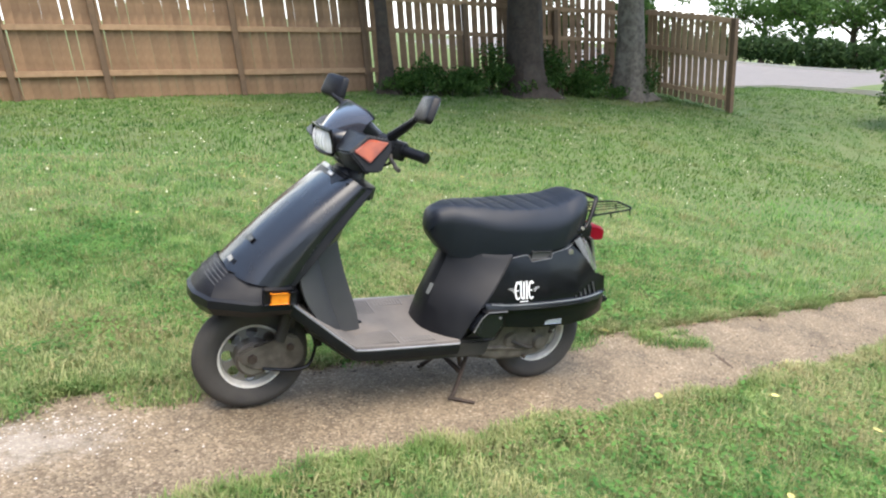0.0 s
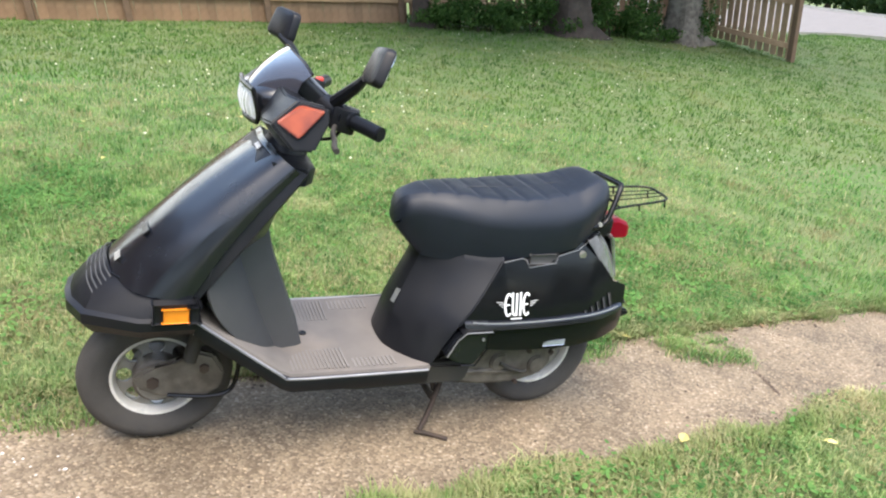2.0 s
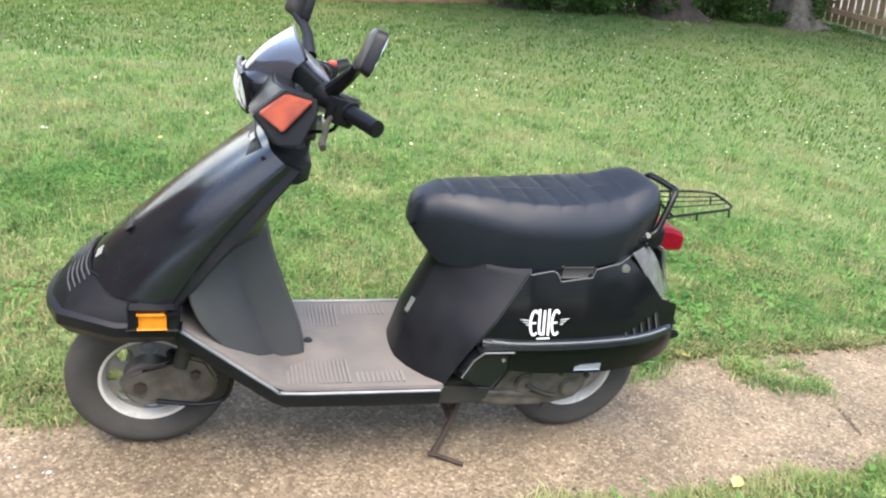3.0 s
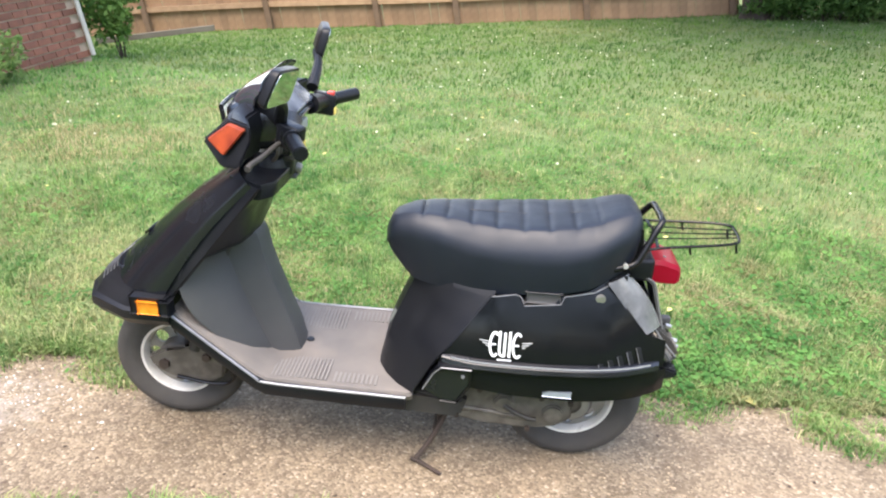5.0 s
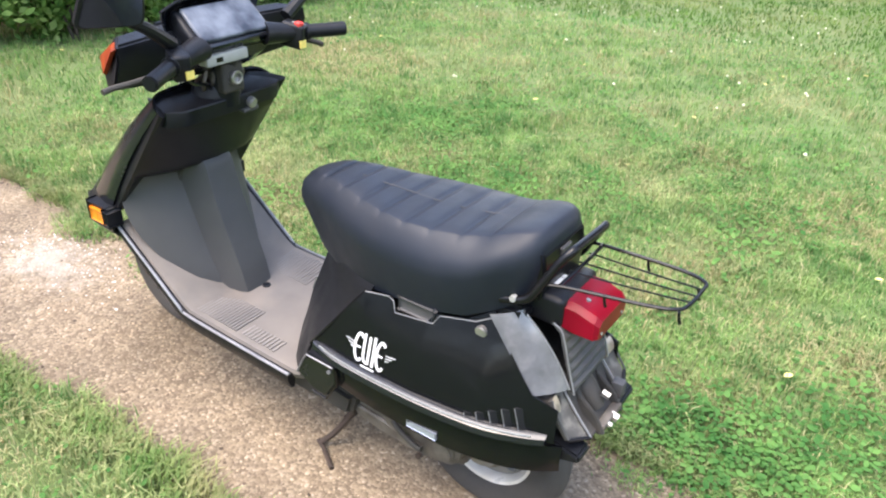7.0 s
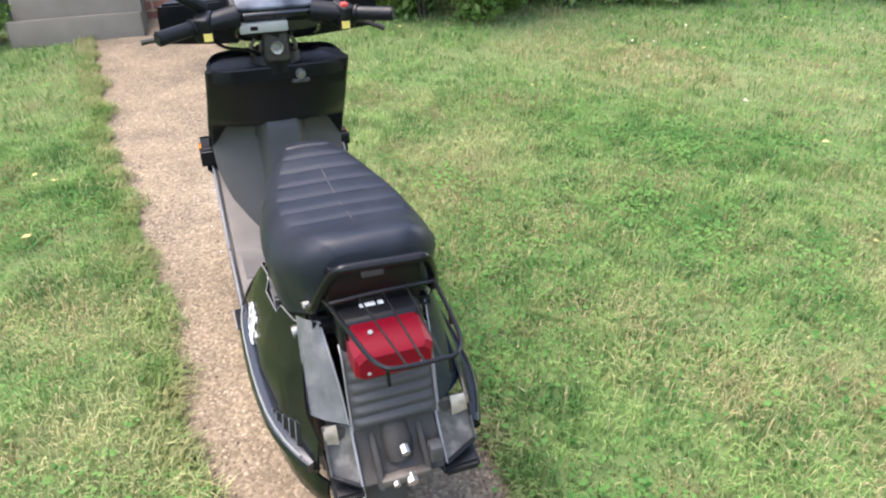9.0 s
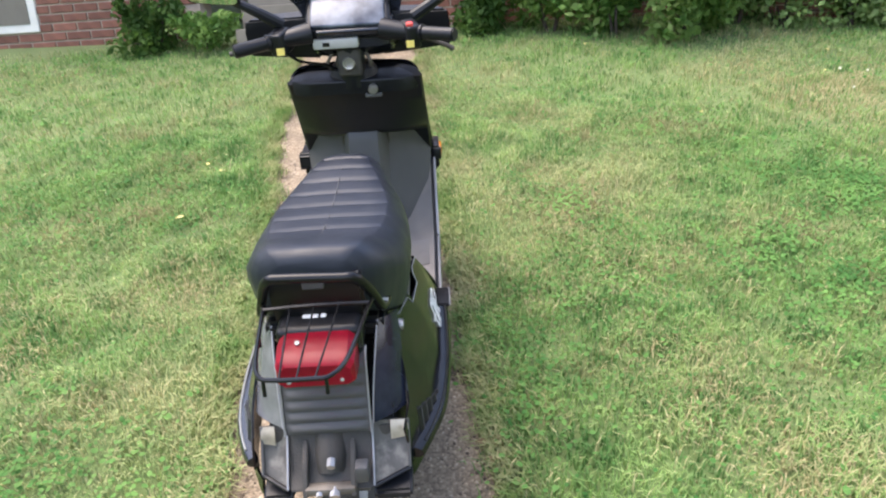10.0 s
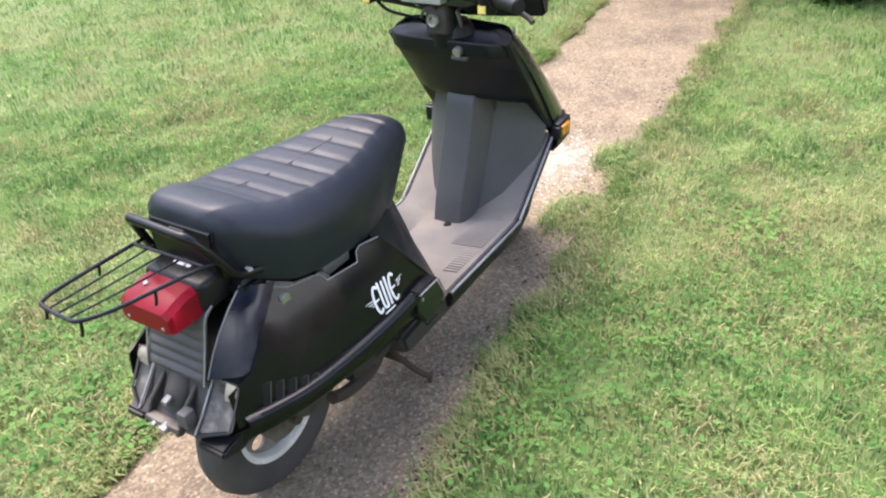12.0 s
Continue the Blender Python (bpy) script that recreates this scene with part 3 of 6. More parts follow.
# Tufts that have crept over the edges of the path.
TUFTS = ((1.55, 0.22, 0.17, 0.13), (1.66, 0.14, 0.07, 0.09), (-0.85, 0.14, 0.16, 0.09), (0.98, 0.27, 0.16, 0.09), (0.55, -0.40, 0.22, 0.06), (-1.35, 0.14, 0.14, 0.08), (-0.35, -0.46, 0.2, 0.06), (1.9, -0.27, 0.2, 0.07))


def in_tuft(x, y, r):
    d = np.min([np.hypot((x - a) / c, (y - b) / e) for a, b, c, e in TUFTS], axis=0)
    return d + r.normal(0, 0.22, len(x)) < 1.0


# Patches that lie where the lawn is parched, and where clover has taken over: x, y and half widths.
DRY = ((-0.70, 0.86, 0.42, 0.20), (-0.45, 0.60, 0.25, 0.14), (0.12, 0.92, 0.25, 0.16), (0.46, 1.08, 0.22, 0.16), (0.72, -0.46, 0.28, 0.14), (-0.2, -1.25, 0.32, 0.22),
       (-0.5, -0.78, 0.28, 0.16), (-2.2, 2.5, 0.5, 0.4), (1.05, 2.08, 0.4, 0.28), (1.45, 2.2, 0.4, 0.3), (2.2, 1.1, 0.4, 0.25), (1.1, 1.12, 0.3, 0.18), (-0.95, -2.0, 0.4, 0.3))
CLOVER = ((-0.2, 1.62, 0.34, 0.26), (-1.0, 1.88, 0.30, 0.24), (-1.28, 0.75, 0.30, 0.20), (0.98, 0.50, 0.24, 0.16), (0.22, -0.60, 0.22, 0.14), (0.42, -0.88, 0.32, 0.18),
          (-0.62, 1.42, 0.25, 0.2), (-1.02, 2.42, 0.3, 0.25), (-0.3, 2.4, 0.35, 0.25), (0.25, 0.42, 0.18, 0.1), (1.7, 0.75, 0.35, 0.2))


def in_spots(spots, soft):
    return lambda x, y, r: (np.min([np.hypot((x - a) / c, (y - b) / e) for a, b, c, e in spots], axis=0) + r.normal(0, soft, len(x)) < 1.0) & off_path(x, y, r)


blades("dry_thatch", 300000, (-2.9, 2.8, -2.5, 3.1), 0.040, 0.0040, lambda x, y, r: in_spots(DRY, 0.35)(x, y, r) & (r.uniform(0, 1, len(x)) < 0.5), 15, bend=1.5, mat=M_THATCH)
clover_leaves("clover_patch_leaves", 130000, (-1.6, 2.2, -1.2, 2.8), 0.0085, in_spots(CLOVER, 0.5), 25, 2.9)
blades("grass_tufts", 90000, (-1.6, 2.2, -0.6, 0.5), 0.050, 0.0042, in_tuft, 14)
clover_leaves("tuft_leaves", 16000, (-1.6, 2.2, -0.6, 0.5), 0.0085, in_tuft, 24, 2.3)


# ---- leaves and woody plants ----
def leaf_cloud(name, centres, radii, n, size, mat, seed, parent=None, flat=0.0):
    """Leaves scattered in overlapping lumps, denser near their skins."""
    rng = np.random.default_rng(seed)
    c, r = np.array(centres, float), np.array(radii, float)
    pick = rng.choice(len(c), n, p=(r[:, 0] * r[:, 1] * r[:, 2]) / (r[:, 0] * r[:, 1] * r[:, 2]).sum())
    d = rng.normal(size=(n, 3))
    d /= np.linalg.norm(d, axis=1)[:, None]
    p = c[pick] + d * r[pick] * (rng.uniform(0.25, 1.0, n) ** 0.5)[:, None] * rng.uniform(0.85, 1.12, (n, 1))
    a = rng.normal(size=(n, 3)) * np.array([1, 1, 1 - flat])
    a /= np.linalg.norm(a, axis=1)[:, None]
    b = np.cross(a, rng.normal(size=(n, 3)))
    b /= np.linalg.norm(b, axis=1)[:, None]
    s = (size * rng.uniform(0.55, 1.3, n))[:, None]
    v = np.stack([p - a * s * 0.5, p + b * s * 0.27, p + a * s * 0.5, p - b * s * 0.27], 1).reshape(-1, 3)
    f = np.arange(n)[:, None] * 4 + np.array([[0, 1, 2, 3]])
    return arrays(name, v, f, mat, parent)


def shrub(at, radius, height, n, size, mat, seed, label, category="shrub", stems=5, low=0.25):
    rnd = random.Random(seed)
    z = ground_bit(*at)
    top = empty("shrub")
    top.matrix_basis = Matrix.Translation((at[0], at[1], z)) @ PLUMB
    tagged(top, label, category)
    cs, rs = [], []
    for k in range(7):
        a, q = rnd.uniform(0, 6.28), rnd.uniform(0.1, 0.75) * radius
        h = rnd.uniform(low, low + 0.6) * height
        cs.append((q * math.cos(a), q * math.sin(a), h))
        rs.append((radius * rnd.uniform(0.35, 0.6), radius * rnd.uniform(0.35, 0.6), height * rnd.uniform(0.18, 0.32)))
    leaf_cloud("crown", cs, rs, n, size, mat, seed, top)
    bm = bmesh.new()
    for k in range(stems):
        c = cs[k % len(cs)]
        join(bm, tube([(c[0] * 0.15, c[1] * 0.15, -0.03), (c[0] * 0.5, c[1] * 0.5, c[2] * 0.6), c], 0.012, 5, 3, 0.004))
    part("stem", bm, M_BARK, top)
    return top


def tree(at, r, lean, height, crown, seed, roots=4, leaves=4000, leaf=None, bark=None):
    """A tree with a flared, barky trunk, limbs and a high leafy crown."""
    rnd = random.Random(seed)
    z = ground_bit(*at)
    top = empty("tree")
    top.matrix_basis = Matrix.Translation((at[0], at[1], z)) @ PLUMB
    tagged(top, "large dark-barked tree standing beside the wooden fence", "tree", "trees by the fence")
    seg, rings = 20, []
    for k in range(24):
        h = height * (k / 23) ** 1.6
        q = r * (1 - 0.35 * k / 23) * (1 + 0.75 * math.exp(-h / 0.28))
        ring = []
        for i in range(seg):
            a = 2 * math.pi * i / seg
            lobe = 1 + 0.22 * math.exp(-h / 0.4) * math.cos(roots * a + seed) + 0.05 * noise.noise((math.cos(a) * 2, math.sin(a) * 2, h * 1.4 + seed)) * 2
            ring.append((lean[0] * h + q * lobe * math.cos(a), lean[1] * h + q * lobe * math.sin(a), h - 0.06))
        rings.append(ring)
    part("trunk", loft(rings), bark or M_BARK, top)
    bm, cs, rs = bmesh.new(), [], []
    for k in range(6):
        a = 2 * math.pi * k / 6 + rnd.uniform(-0.4, 0.4)
        h0 = height * rnd.uniform(0.6, 0.95)
        L = crown * rnd.uniform(0.55, 0.95)
        p0 = Vector((lean[0] * h0, lean[1] * h0, h0))
        p1 = p0 + Vector((math.cos(a) * L * 0.5, math.sin(a) * L * 0.5, L * 0.35))
        p2 = p0 + Vector((math.cos(a) * L, math.sin(a) * L, L * 0.55))
        join(bm, tube([p0, p1, p2], r * 0.38, 8, 4, 0.03))
        for q in (p1, p2):
            cs.append(tuple(q + Vector((rnd.uniform(-0.4, 0.4), rnd.uniform(-0.4, 0.4), 0.4))))
            rs.append((crown * 0.36, crown * 0.36, crown * 0.24))
    part("limb", bm, M_BARK, top)
    leaf_cloud("crown", cs, rs, leaves, 0.24 if leaf else 0.36, leaf or M_LEAF, seed, top)
    return top


# ---- the fence ----
def fence():
    """Board fence along the back of the lawn and one return panel: posts, rails, boards."""
    top = empty("fence")
    tagged(top, "tall tan wooden board fence with horizontal rails, along the lawn", "fence")
    rnd = random.Random(9)
    bw = 0.14
    bm0 = box((-bw / 2, -0.009, 0), (bw / 2, 0.009, 1.83), 0.003, 1)
    finish(bm0, False)
    board_me = bpy.data.meshes.new("board")
    bm0.to_mesh(board_me)
    bm0.free()
    board_me.materials.append(M_FENCE)

    tall_me = board_me.copy()
    for v in tall_me.vertices:
        if v.co.z > 1.0:
            v.co.z += 0.17

    lit_me = board_me.copy()
    lit_me.materials[0] = M_FENCE_LIT

    def board(x, y, z, turn=0.0, lean=0.0, tall=False):
        ob = new("board", tall_me if tall else lit_me)
        ob.parent = top
        ob.matrix_basis = Matrix.Translation((x, y, z)) @ PLUMB @ pose(0, 0, 0, 0, lean, turn)

    def rail(a, b, h, d=0.045, hh=0.09, mat=M_RAIL):
        """A rail from a to b (x, y) at height h over the ground."""
        za, zb = ground_bit(*a) + h, ground_bit(*b) + h
        A, B = Vector((a[0] - 0.2 * h, a[1], za)), Vector((b[0] - 0.2 * h, b[1], zb))
        u = (B - A).normalized()
        n = Vector((u.y, -u.x, 0)).normalized()
        ring = lambda P: [P, P + n * d, P + n * d + Vector((0, 0, hh)), P + Vector((0, 0, hh))]
        part("rail", loft([ring(A), ring(B)]), mat, top, smooth=False)

    posts = [-8.2, -6.05, -3.8, -1.85, -0.45, 1.78, 4.2, 6.4, 8.6, 10.9]
    for x in posts:
        z = ground_bit(x, 11.6)
        part("post", box((-0.05, 11.52, -0.1), (0.05, 11.615, 1.75), 0.006, 1, m=Matrix.Translation((x, 0, z)) @ PLUMB), M_POST, top, smooth=False)
    for a, b in zip(posts, posts[1:]):
        for h in (0.36, 1.10, 1.68):
            rail((a + 0.0, 11.613), (b - 0.003, 11.613), h + rnd.uniform(-0.012, 0.012))
    x = -8.6
    while x < 4.25:
        step = bw + rnd.choice((0.0, 0.001, 0.001, 0.002, 0.002, 0.003))
        board(x, 11.642 + rnd.choice((0, 0.004)), ground_bit(x, 11.6) - 0.02 + rnd.uniform(-0.02, 0.02), rnd.uniform(-0.6, 0.6), rnd.uniform(-0.5, 0.5), True)
        x += step
    while x < 10.9:
        board(x, 11.642, ground_bit(x, 11.6) + 0.03 + rnd.uniform(-0.03, 0.03), 0, rnd.uniform(-0.8, 0.8), True)
        x += 0.185 + rnd.uniform(-0.012, 0.012)
    # The return panel.
    a, b = Vector((11.02, 11.45)), Vector((11.05, 8.85))
    L = (b - a).length
    u = (b - a) / L
    turn = math.degrees(math.atan2(u.y, u.x))
    n = Vector((u.y, -u.x))
    s = 0.08
    while s < L - 0.05:
        p = a + u * s - n * 0.03
        board(p.x, p.y, ground_bit(p.x, p.y) + 0.04 + rnd.uniform(-0.015, 0.015), turn, rnd.uniform(-0.5, 0.5))
        s += 0.183 + rnd.uniform(-0.01, 0.01)
    for h in (0.22, 1.0, 1.72):
        rail((a.x, a.y), (b.x, b.y), h, 0.045, 0.1, M_FENCE_LIT)
    z = ground_bit(b.x, b.y)
    part("post", box((-0.06, -0.05, -0.1), (0.06, 0.05, 1.86), 0.006, 1, m=Matrix.Translation((b.x, b.y, z)) @ PLUMB @ pose(0, 0, 0, 0, 0, turn)), M_POST, top, smooth=False)


fence()
for k, (bx, by) in enumerate(((13.2, 14.2), (14.4, 15.8), (10.4, 14.6))):
    shrub((bx, by), 1.0, 2.4 + 0.3 * (k % 2), 2600, 0.16, M_LEAF, 130 + k, "tall leafy bush behind the board fence", "bush", 4)

tree((4.45, 11.2), 0.15, (0.0, 0.0), 3.8, 3.4, 3, 3, 9000)
tree((7.45, 11.0), 0.43, (0.02, 0.0), 4.2, 5.6, 5, 5, 24000)
tree((9.83, 10.55), 0.34, (0.0, 0.0), 4.6, 3.6, 8, 4, 9000, None, M_BARK_P)
UNDER = "dark green weedy undergrowth beneath the trees along the fence"
for k in range(20):
    rr = random.Random(40 + k)
    shrub((4.55 + 0.29 * k, 11.1 + rr.uniform(-0.3, 0.1) - 0.05 * max(0, k - 9)), rr.uniform(0.36, 0.52), rr.choice((0.45, 0.55, 0.7, 0.95)), 900, 0.075, M_LEAF, 60 + k, UNDER, "undergrowth", 3)


# ---- the road and what lies beyond ----
def strip(name, s0, s1, y0, y1, lift, mat, label, cat):
    """A strip beside the road's edge line, from s0 to s1 across and y0 to y1 along."""
    rows = []
    for k in range(25):
        y = y0 + (y1 - y0) * k / 24
        rows.append([(road_line(y) + s, y, ground_bit(road_line(y) + s, y) + lift) for s in np.linspace(s0, s1, 6)])
    ob = part(name, sheet(rows, 0.0), mat)
    return tagged(ob, label, cat, kind="structure")


strip("road", 0.0, 7.0, -30, 60, 0.02, M_ROAD, "pale grey asphalt street beyond the lawn", "road")


def kerb(s, label):
    rows = []
    for k in range(31):
        y = -30 + 3 * k
        x = road_line(y) + s
        z = ground_bit(x, y)
        rows.append([(x, y, z - 0.05), (x, y, z + 0.13), (x + 0.16, y, z + 0.13), (x + 0.16, y, z - 0.05)])
    tagged(part("kerb", loft(rows), M_KERB, smooth=False), label, "kerb", kind="structure")


kerb(7.0, "pale concrete kerb along the street")
kerb(-0.16, "pale concrete kerb along the street")


def hedge():
    top = empty("hedge", (0, 0, 0))
    tagged(top, "long dark green clipped hedge beyond the street", "hedge")
    cs, rs, rnd = [], [], random.Random(3)
    for k in range(46):
        y = 2 + 0.75 * k
        x = road_line(y) + 10.5 + rnd.uniform(-0.2, 0.2)
        z = ground_bit(x, y)
        cs.append((x, y, z + 0.80))
        rs.append((0.6, 0.50, rnd.uniform(0.50, 0.72)))
        if k % 2 == 0:
            part("stem", tube([(x, y, z - 0.05), (x + 0.03, y, z + 0.5), (x, y + 0.06, z + 1.1)], 0.06, 6, 2, 0.03), M_BARK, top)
    leaf_cloud("foliage", cs, rs, 31000, 0.20, M_HEDGE, 21, top)


hedge()
for k, (dx, y) in enumerate(((14, 13), (16, 17.5), (14.5, 22), (17, 27), (15, 9), (19, 15), (20, 22), (18, 32))):
    x = road_line(y) + dx
    t = tree((x, y), 0.18, (0, 0), 3.0, 2.6, 30 + k, 4, 2600, M_LEAF)
    tagged(t, "leafy green tree beyond the street hedge", "tree", "trees beyond the street")


def thicket():
    """Loose light foliage that stands behind the hedge, with sky showing through."""
    top = empty("backdrop")
    tagged(top, "loose green trees and bushes behind the street hedge", "trees", kind="structure")
    rnd, cs, rs = random.Random(29), [], []
    for k in range(34):
        y = 4 + 1.0 * k
        x = road_line(y) + 15.0 + rnd.uniform(-1.2, 2.4)
        z = ground_bit(x, y)
        for h in (1.0, 2.3, 3.7, 5.2):
            cs.append((x + rnd.uniform(-0.9, 0.9) - 0.2 * h, y, z + h + rnd.uniform(-0.5, 0.5)))
            rs.append((0.8, 0.8, rnd.uniform(0.5, 0.95)))
    leaf_cloud("foliage", cs, rs, 9500, 0.34, M_LEAF, 33, top)


thicket()


def sky_sheet():
    """A far white sheet that glows, standing in for the bright overcast sky low down."""
    m = bpy.data.materials.new("glowing_sky_white")
    m.use_nodes = True
    b = m.node_tree.nodes["Principled BSDF"]
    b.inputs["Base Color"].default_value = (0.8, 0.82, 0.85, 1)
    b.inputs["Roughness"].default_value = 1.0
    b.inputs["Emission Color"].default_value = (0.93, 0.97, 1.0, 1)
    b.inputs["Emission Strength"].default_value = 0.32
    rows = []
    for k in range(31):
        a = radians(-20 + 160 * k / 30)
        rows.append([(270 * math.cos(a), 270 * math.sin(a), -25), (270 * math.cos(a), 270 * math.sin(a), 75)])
    tagged(part("backdrop", sheet(rows, 0.0), m), "glowing white sheet standing in for the far sky", "haze", kind="structure")


sky_sheet()


def pale_house():
    y = 17.0
    x = road_line(y) + 24
    z = ground_bit(x, y)
    top = empty("house", (x, y, z))
    tagged(top, "pale wall of a distant house beyond the street", "house")
    part("wall", box((0, -5.0, -0.3), (7, 2.2, 3.0), 0.02, 1), M_PALE, top, smooth=False)
    part("roof", loft([[(-0.4, -5.3, 3.0), (7.4, -5.3, 3.0), (3.5, -5.3, 4.8)], [(-0.4, 2.5, 3.0), (7.4, 2.5, 3.0), (3.5, 2.5, 4.8)]]), M_ROOF, top, smooth=False)


pale_house()
shrub((12.9, 6.3), 0.55, 1.5, 1500, 0.1, M_LEAF, 91, "tall dark shrub at the edge of the lawn", "shrub", 5)


# ---- the brick house ----
def house():
    """The brick house at the end of the path: walls, steps, door, downpipe, roof."""
    top = empty("house", (0, 0, 0))
    tagged(top, "red brick house with concrete steps and a downpipe", "house")
    X, Y0, Y1, Z0, H = -4.74, -5.2, 6.25, -0.9, 3.1
    bl, bh, mj = 0.200, 0.060, 0.015
    door_y = (-1.75, -0.72)
    # Mortared core, with an opening for the doorway.
    core = box((X - 0.30, Y0, Z0), (X - 0.012, door_y[0], H))
    box((X - 0.30, door_y[1], Z0), (X - 0.012, Y1 - 0.012, H), bm=core)
    box((X - 0.30, door_y[0], 2.3), (X - 0.012, door_y[1], H), bm=core)
    box((X - 6.0, Y1 - 0.30, Z0), (X - 0.30, Y1 - 0.012, H), bm=core)
    wall = part("wall", core, M_MORTAR, top, smooth=False)
    bm0 = box((-0.045, -bl / 2, -bh / 2), (0.0, bl / 2, bh / 2), 0.004, 1)
    finish(bm0, False)
    me = bpy.data.meshes.new("brick")
    bm0.to_mesh(me)
    bm0.free()
    me.materials.append(M_BRICK)
    rnd = random.Random(17)
    cube = [(-0.045, -1, -1), (0, -1, -1), (0, 1, -1), (-0.045, 1, -1), (-0.045, -1, 1), (0, -1, 1), (0, 1, 1), (-0.045, 1, 1)]
    quads = [(0, 3, 2, 1), (4, 5, 6, 7), (0, 1, 5, 4), (1, 2, 6, 5), (2, 3, 7, 6), (3, 0, 4, 7)]
    V, F, singles = [], [], 0
    z, row = Z0, 0
    while z < H - 0.06:
        y = Y0 + (row % 2) * (bl + mj) / 2 + bl / 2
        while y < Y1 - bl / 2 + 0.02:
            if not (door_y[0] - 0.12 < y < door_y[1] + 0.12 and z < 2.3):
                px = X + rnd.uniform(-0.002, 0.002)
                if singles < 295 and -3.9 < y < -1.7 and -0.1 < z < 0.9:
                    ob = new("brick", me)
                    ob.parent = wall
                    ob.matrix_basis = pose(px, y, z + bh / 2, 0, 0, rnd.uniform(-0.5, 0.5))
                    singles += 1
                else:
                    i = len(V)
                    V += [(px + c[0], y + c[1] * bl / 2, z + bh / 2 + c[2] * bh / 2) for c in cube]
                    F += [tuple(i + j for j in q) for q in quads]
            y += bl + mj
        x = X - bl / 2 - (row % 2) * bl / 2
        while x > X - 5.8:
            i = len(V)
            V += [(x + c[1] * bl / 2, Y1 + c[0] * 0.98, z + bh / 2 + c[2] * bh / 2) for c in cube]
            F += [tuple(i + j for j in q) for q in quads]
            x -= bl + mj
        z += bh + mj
        row += 1
    rest = arrays("brickwork", V, F, M_BRICK_J, wall)
    tagged(rest, "courses of red brick", kind="stuff")
    part("roof", loft([[(X + 0.5, Y0 - 0.3, H), (X - 7, Y0 - 0.3, H), (X - 3.2, Y0 - 0.3, H + 2.0)], [(X + 0.5, Y1 + 0.4, H), (X - 7, Y1 + 0.4, H), (X - 3.2, Y1 + 0.4, H + 2.0)]]), M_ROOF, top, smooth=False)
    door = part("door", box((X - 0.22, door_y[0] + 0.06, 0.30), (X - 0.17, door_y[1] - 0.06, 2.26), 0.004, 1), M_DOOR, top, smooth=False)
    part("handle", cyl((X - 0.17, door_y[0] + 0.14, 1.25), (X - 0.11, door_y[0] + 0.14, 1.25), 0.022, 12), M_WHITE, door)
    part("door_frame", join(join(box((X - 0.24, door_y[0] + 0.001, 0.30), (X - 0.10, door_y[0] + 0.058, 2.298)), box((X - 0.24, door_y[1] - 0.058, 0.30), (X - 0.10, door_y[1] - 0.001, 2.298))), box((X - 0.24, door_y[0] + 0.06, 2.262), (X - 0.10, door_y[1] - 0.06, 2.298))), M_WHITE, top, smooth=False)
    for k in range(3):
        part("step", box((X - 0.29, -1.30 + 0.002 * k, -0.25 + 0.003 * k), (X + 0.55 - 0.22 * k, -0.42 - 0.002 * k, -0.10 + 0.17 * (k + 1)), 0.012, 2), M_STEP, top)
    # Cellar window in the wall.
    win = part("window", box((X - 0.02, -4.10, 0.15), (X + 0.012, -3.17, 0.55), 0.006, 1), M_WHITE, top, "white framed cellar window", smooth=False)
    part("pane", box((X + 0.013, -4.03, 0.22), (X + 0.018, -3.24, 0.48)), M_STEP, win, smooth=False)
    # Downpipe at the corner.
    zc = ground_bit(X + 0.1, Y1 - 0.1)
    part("downpipe", tube([(X + 0.05, Y1 - 0.05, zc - 0.02), (X + 0.05, Y1 - 0.05, zc + 0.5), (X + 0.05, Y1 - 0.05, 2.9)], 0.027, 10, 5), M_PIPE, top, "pale grey metal downpipe")
    # The front stands a few degrees off the square.
    top.matrix_basis = Matrix.Translation((X, -3.0, 0)) @ PLUMB @ pose(0, 0, 0, 0, 0, -2.9) @ Matrix.Translation((-X, 3.0, 0))


house()
DARK = "dense green garden shrub against the brick house"
LIGHT = "loose light-leaved shrub against the brick house"
shrub((-4.25, 0.55), 0.42, 0.75, 1900, 0.07, M_LEAF, 101, DARK, low=0.08)
shrub((-4.15, 1.15), 0.40, 0.62, 1500, 0.06, M_LEAF_L, 102, LIGHT)
shrub((-4.2, 1.6), 0.38, 0.8, 1300, 0.07, M_LEAF, 103, DARK)
shrub((-3.8, 1.6), 0.55, 1.15, 3600, 0.075, M_LEAF_L, 110, LIGHT, low=0.1)
shrub((-3.7, 2.15), 0.50, 1.0, 3800, 0.075, M_LEAF_L, 111, LIGHT, low=0.1)
shrub((-4.1, 2.6), 0.55, 1.05, 2600, 0.075, M_LEAF_P, 112, LIGHT, low=0.08)
shrub((-4.05, 2.95), 0.55, 0.9, 1500, 0.06, M_LEAF_P, 104, LIGHT, low=0.05)
shrub((-4.05, 3.5), 0.50, 0.7, 1700, 0.06, M_LEAF_P, 105, LIGHT, low=0.05)
shrub((-4.0, 4.1), 0.55, 1.1, 2300, 0.07, M_LEAF_P, 106, LIGHT, low=0.08)
shrub((-4.15, 6.75), 0.38, 1.15, 1500, 0.09, M_LEAF_L, 107, LIGHT)
shrub((-4.4, -2.05), 0.36, 0.55, 1500, 0.07, M_LEAF, 108, DARK, low=0.04)
shrub((-4.3, -1.62), 0.32, 0.36, 1100, 0.06, M_LEAF_L, 109, LIGHT, low=0.04)


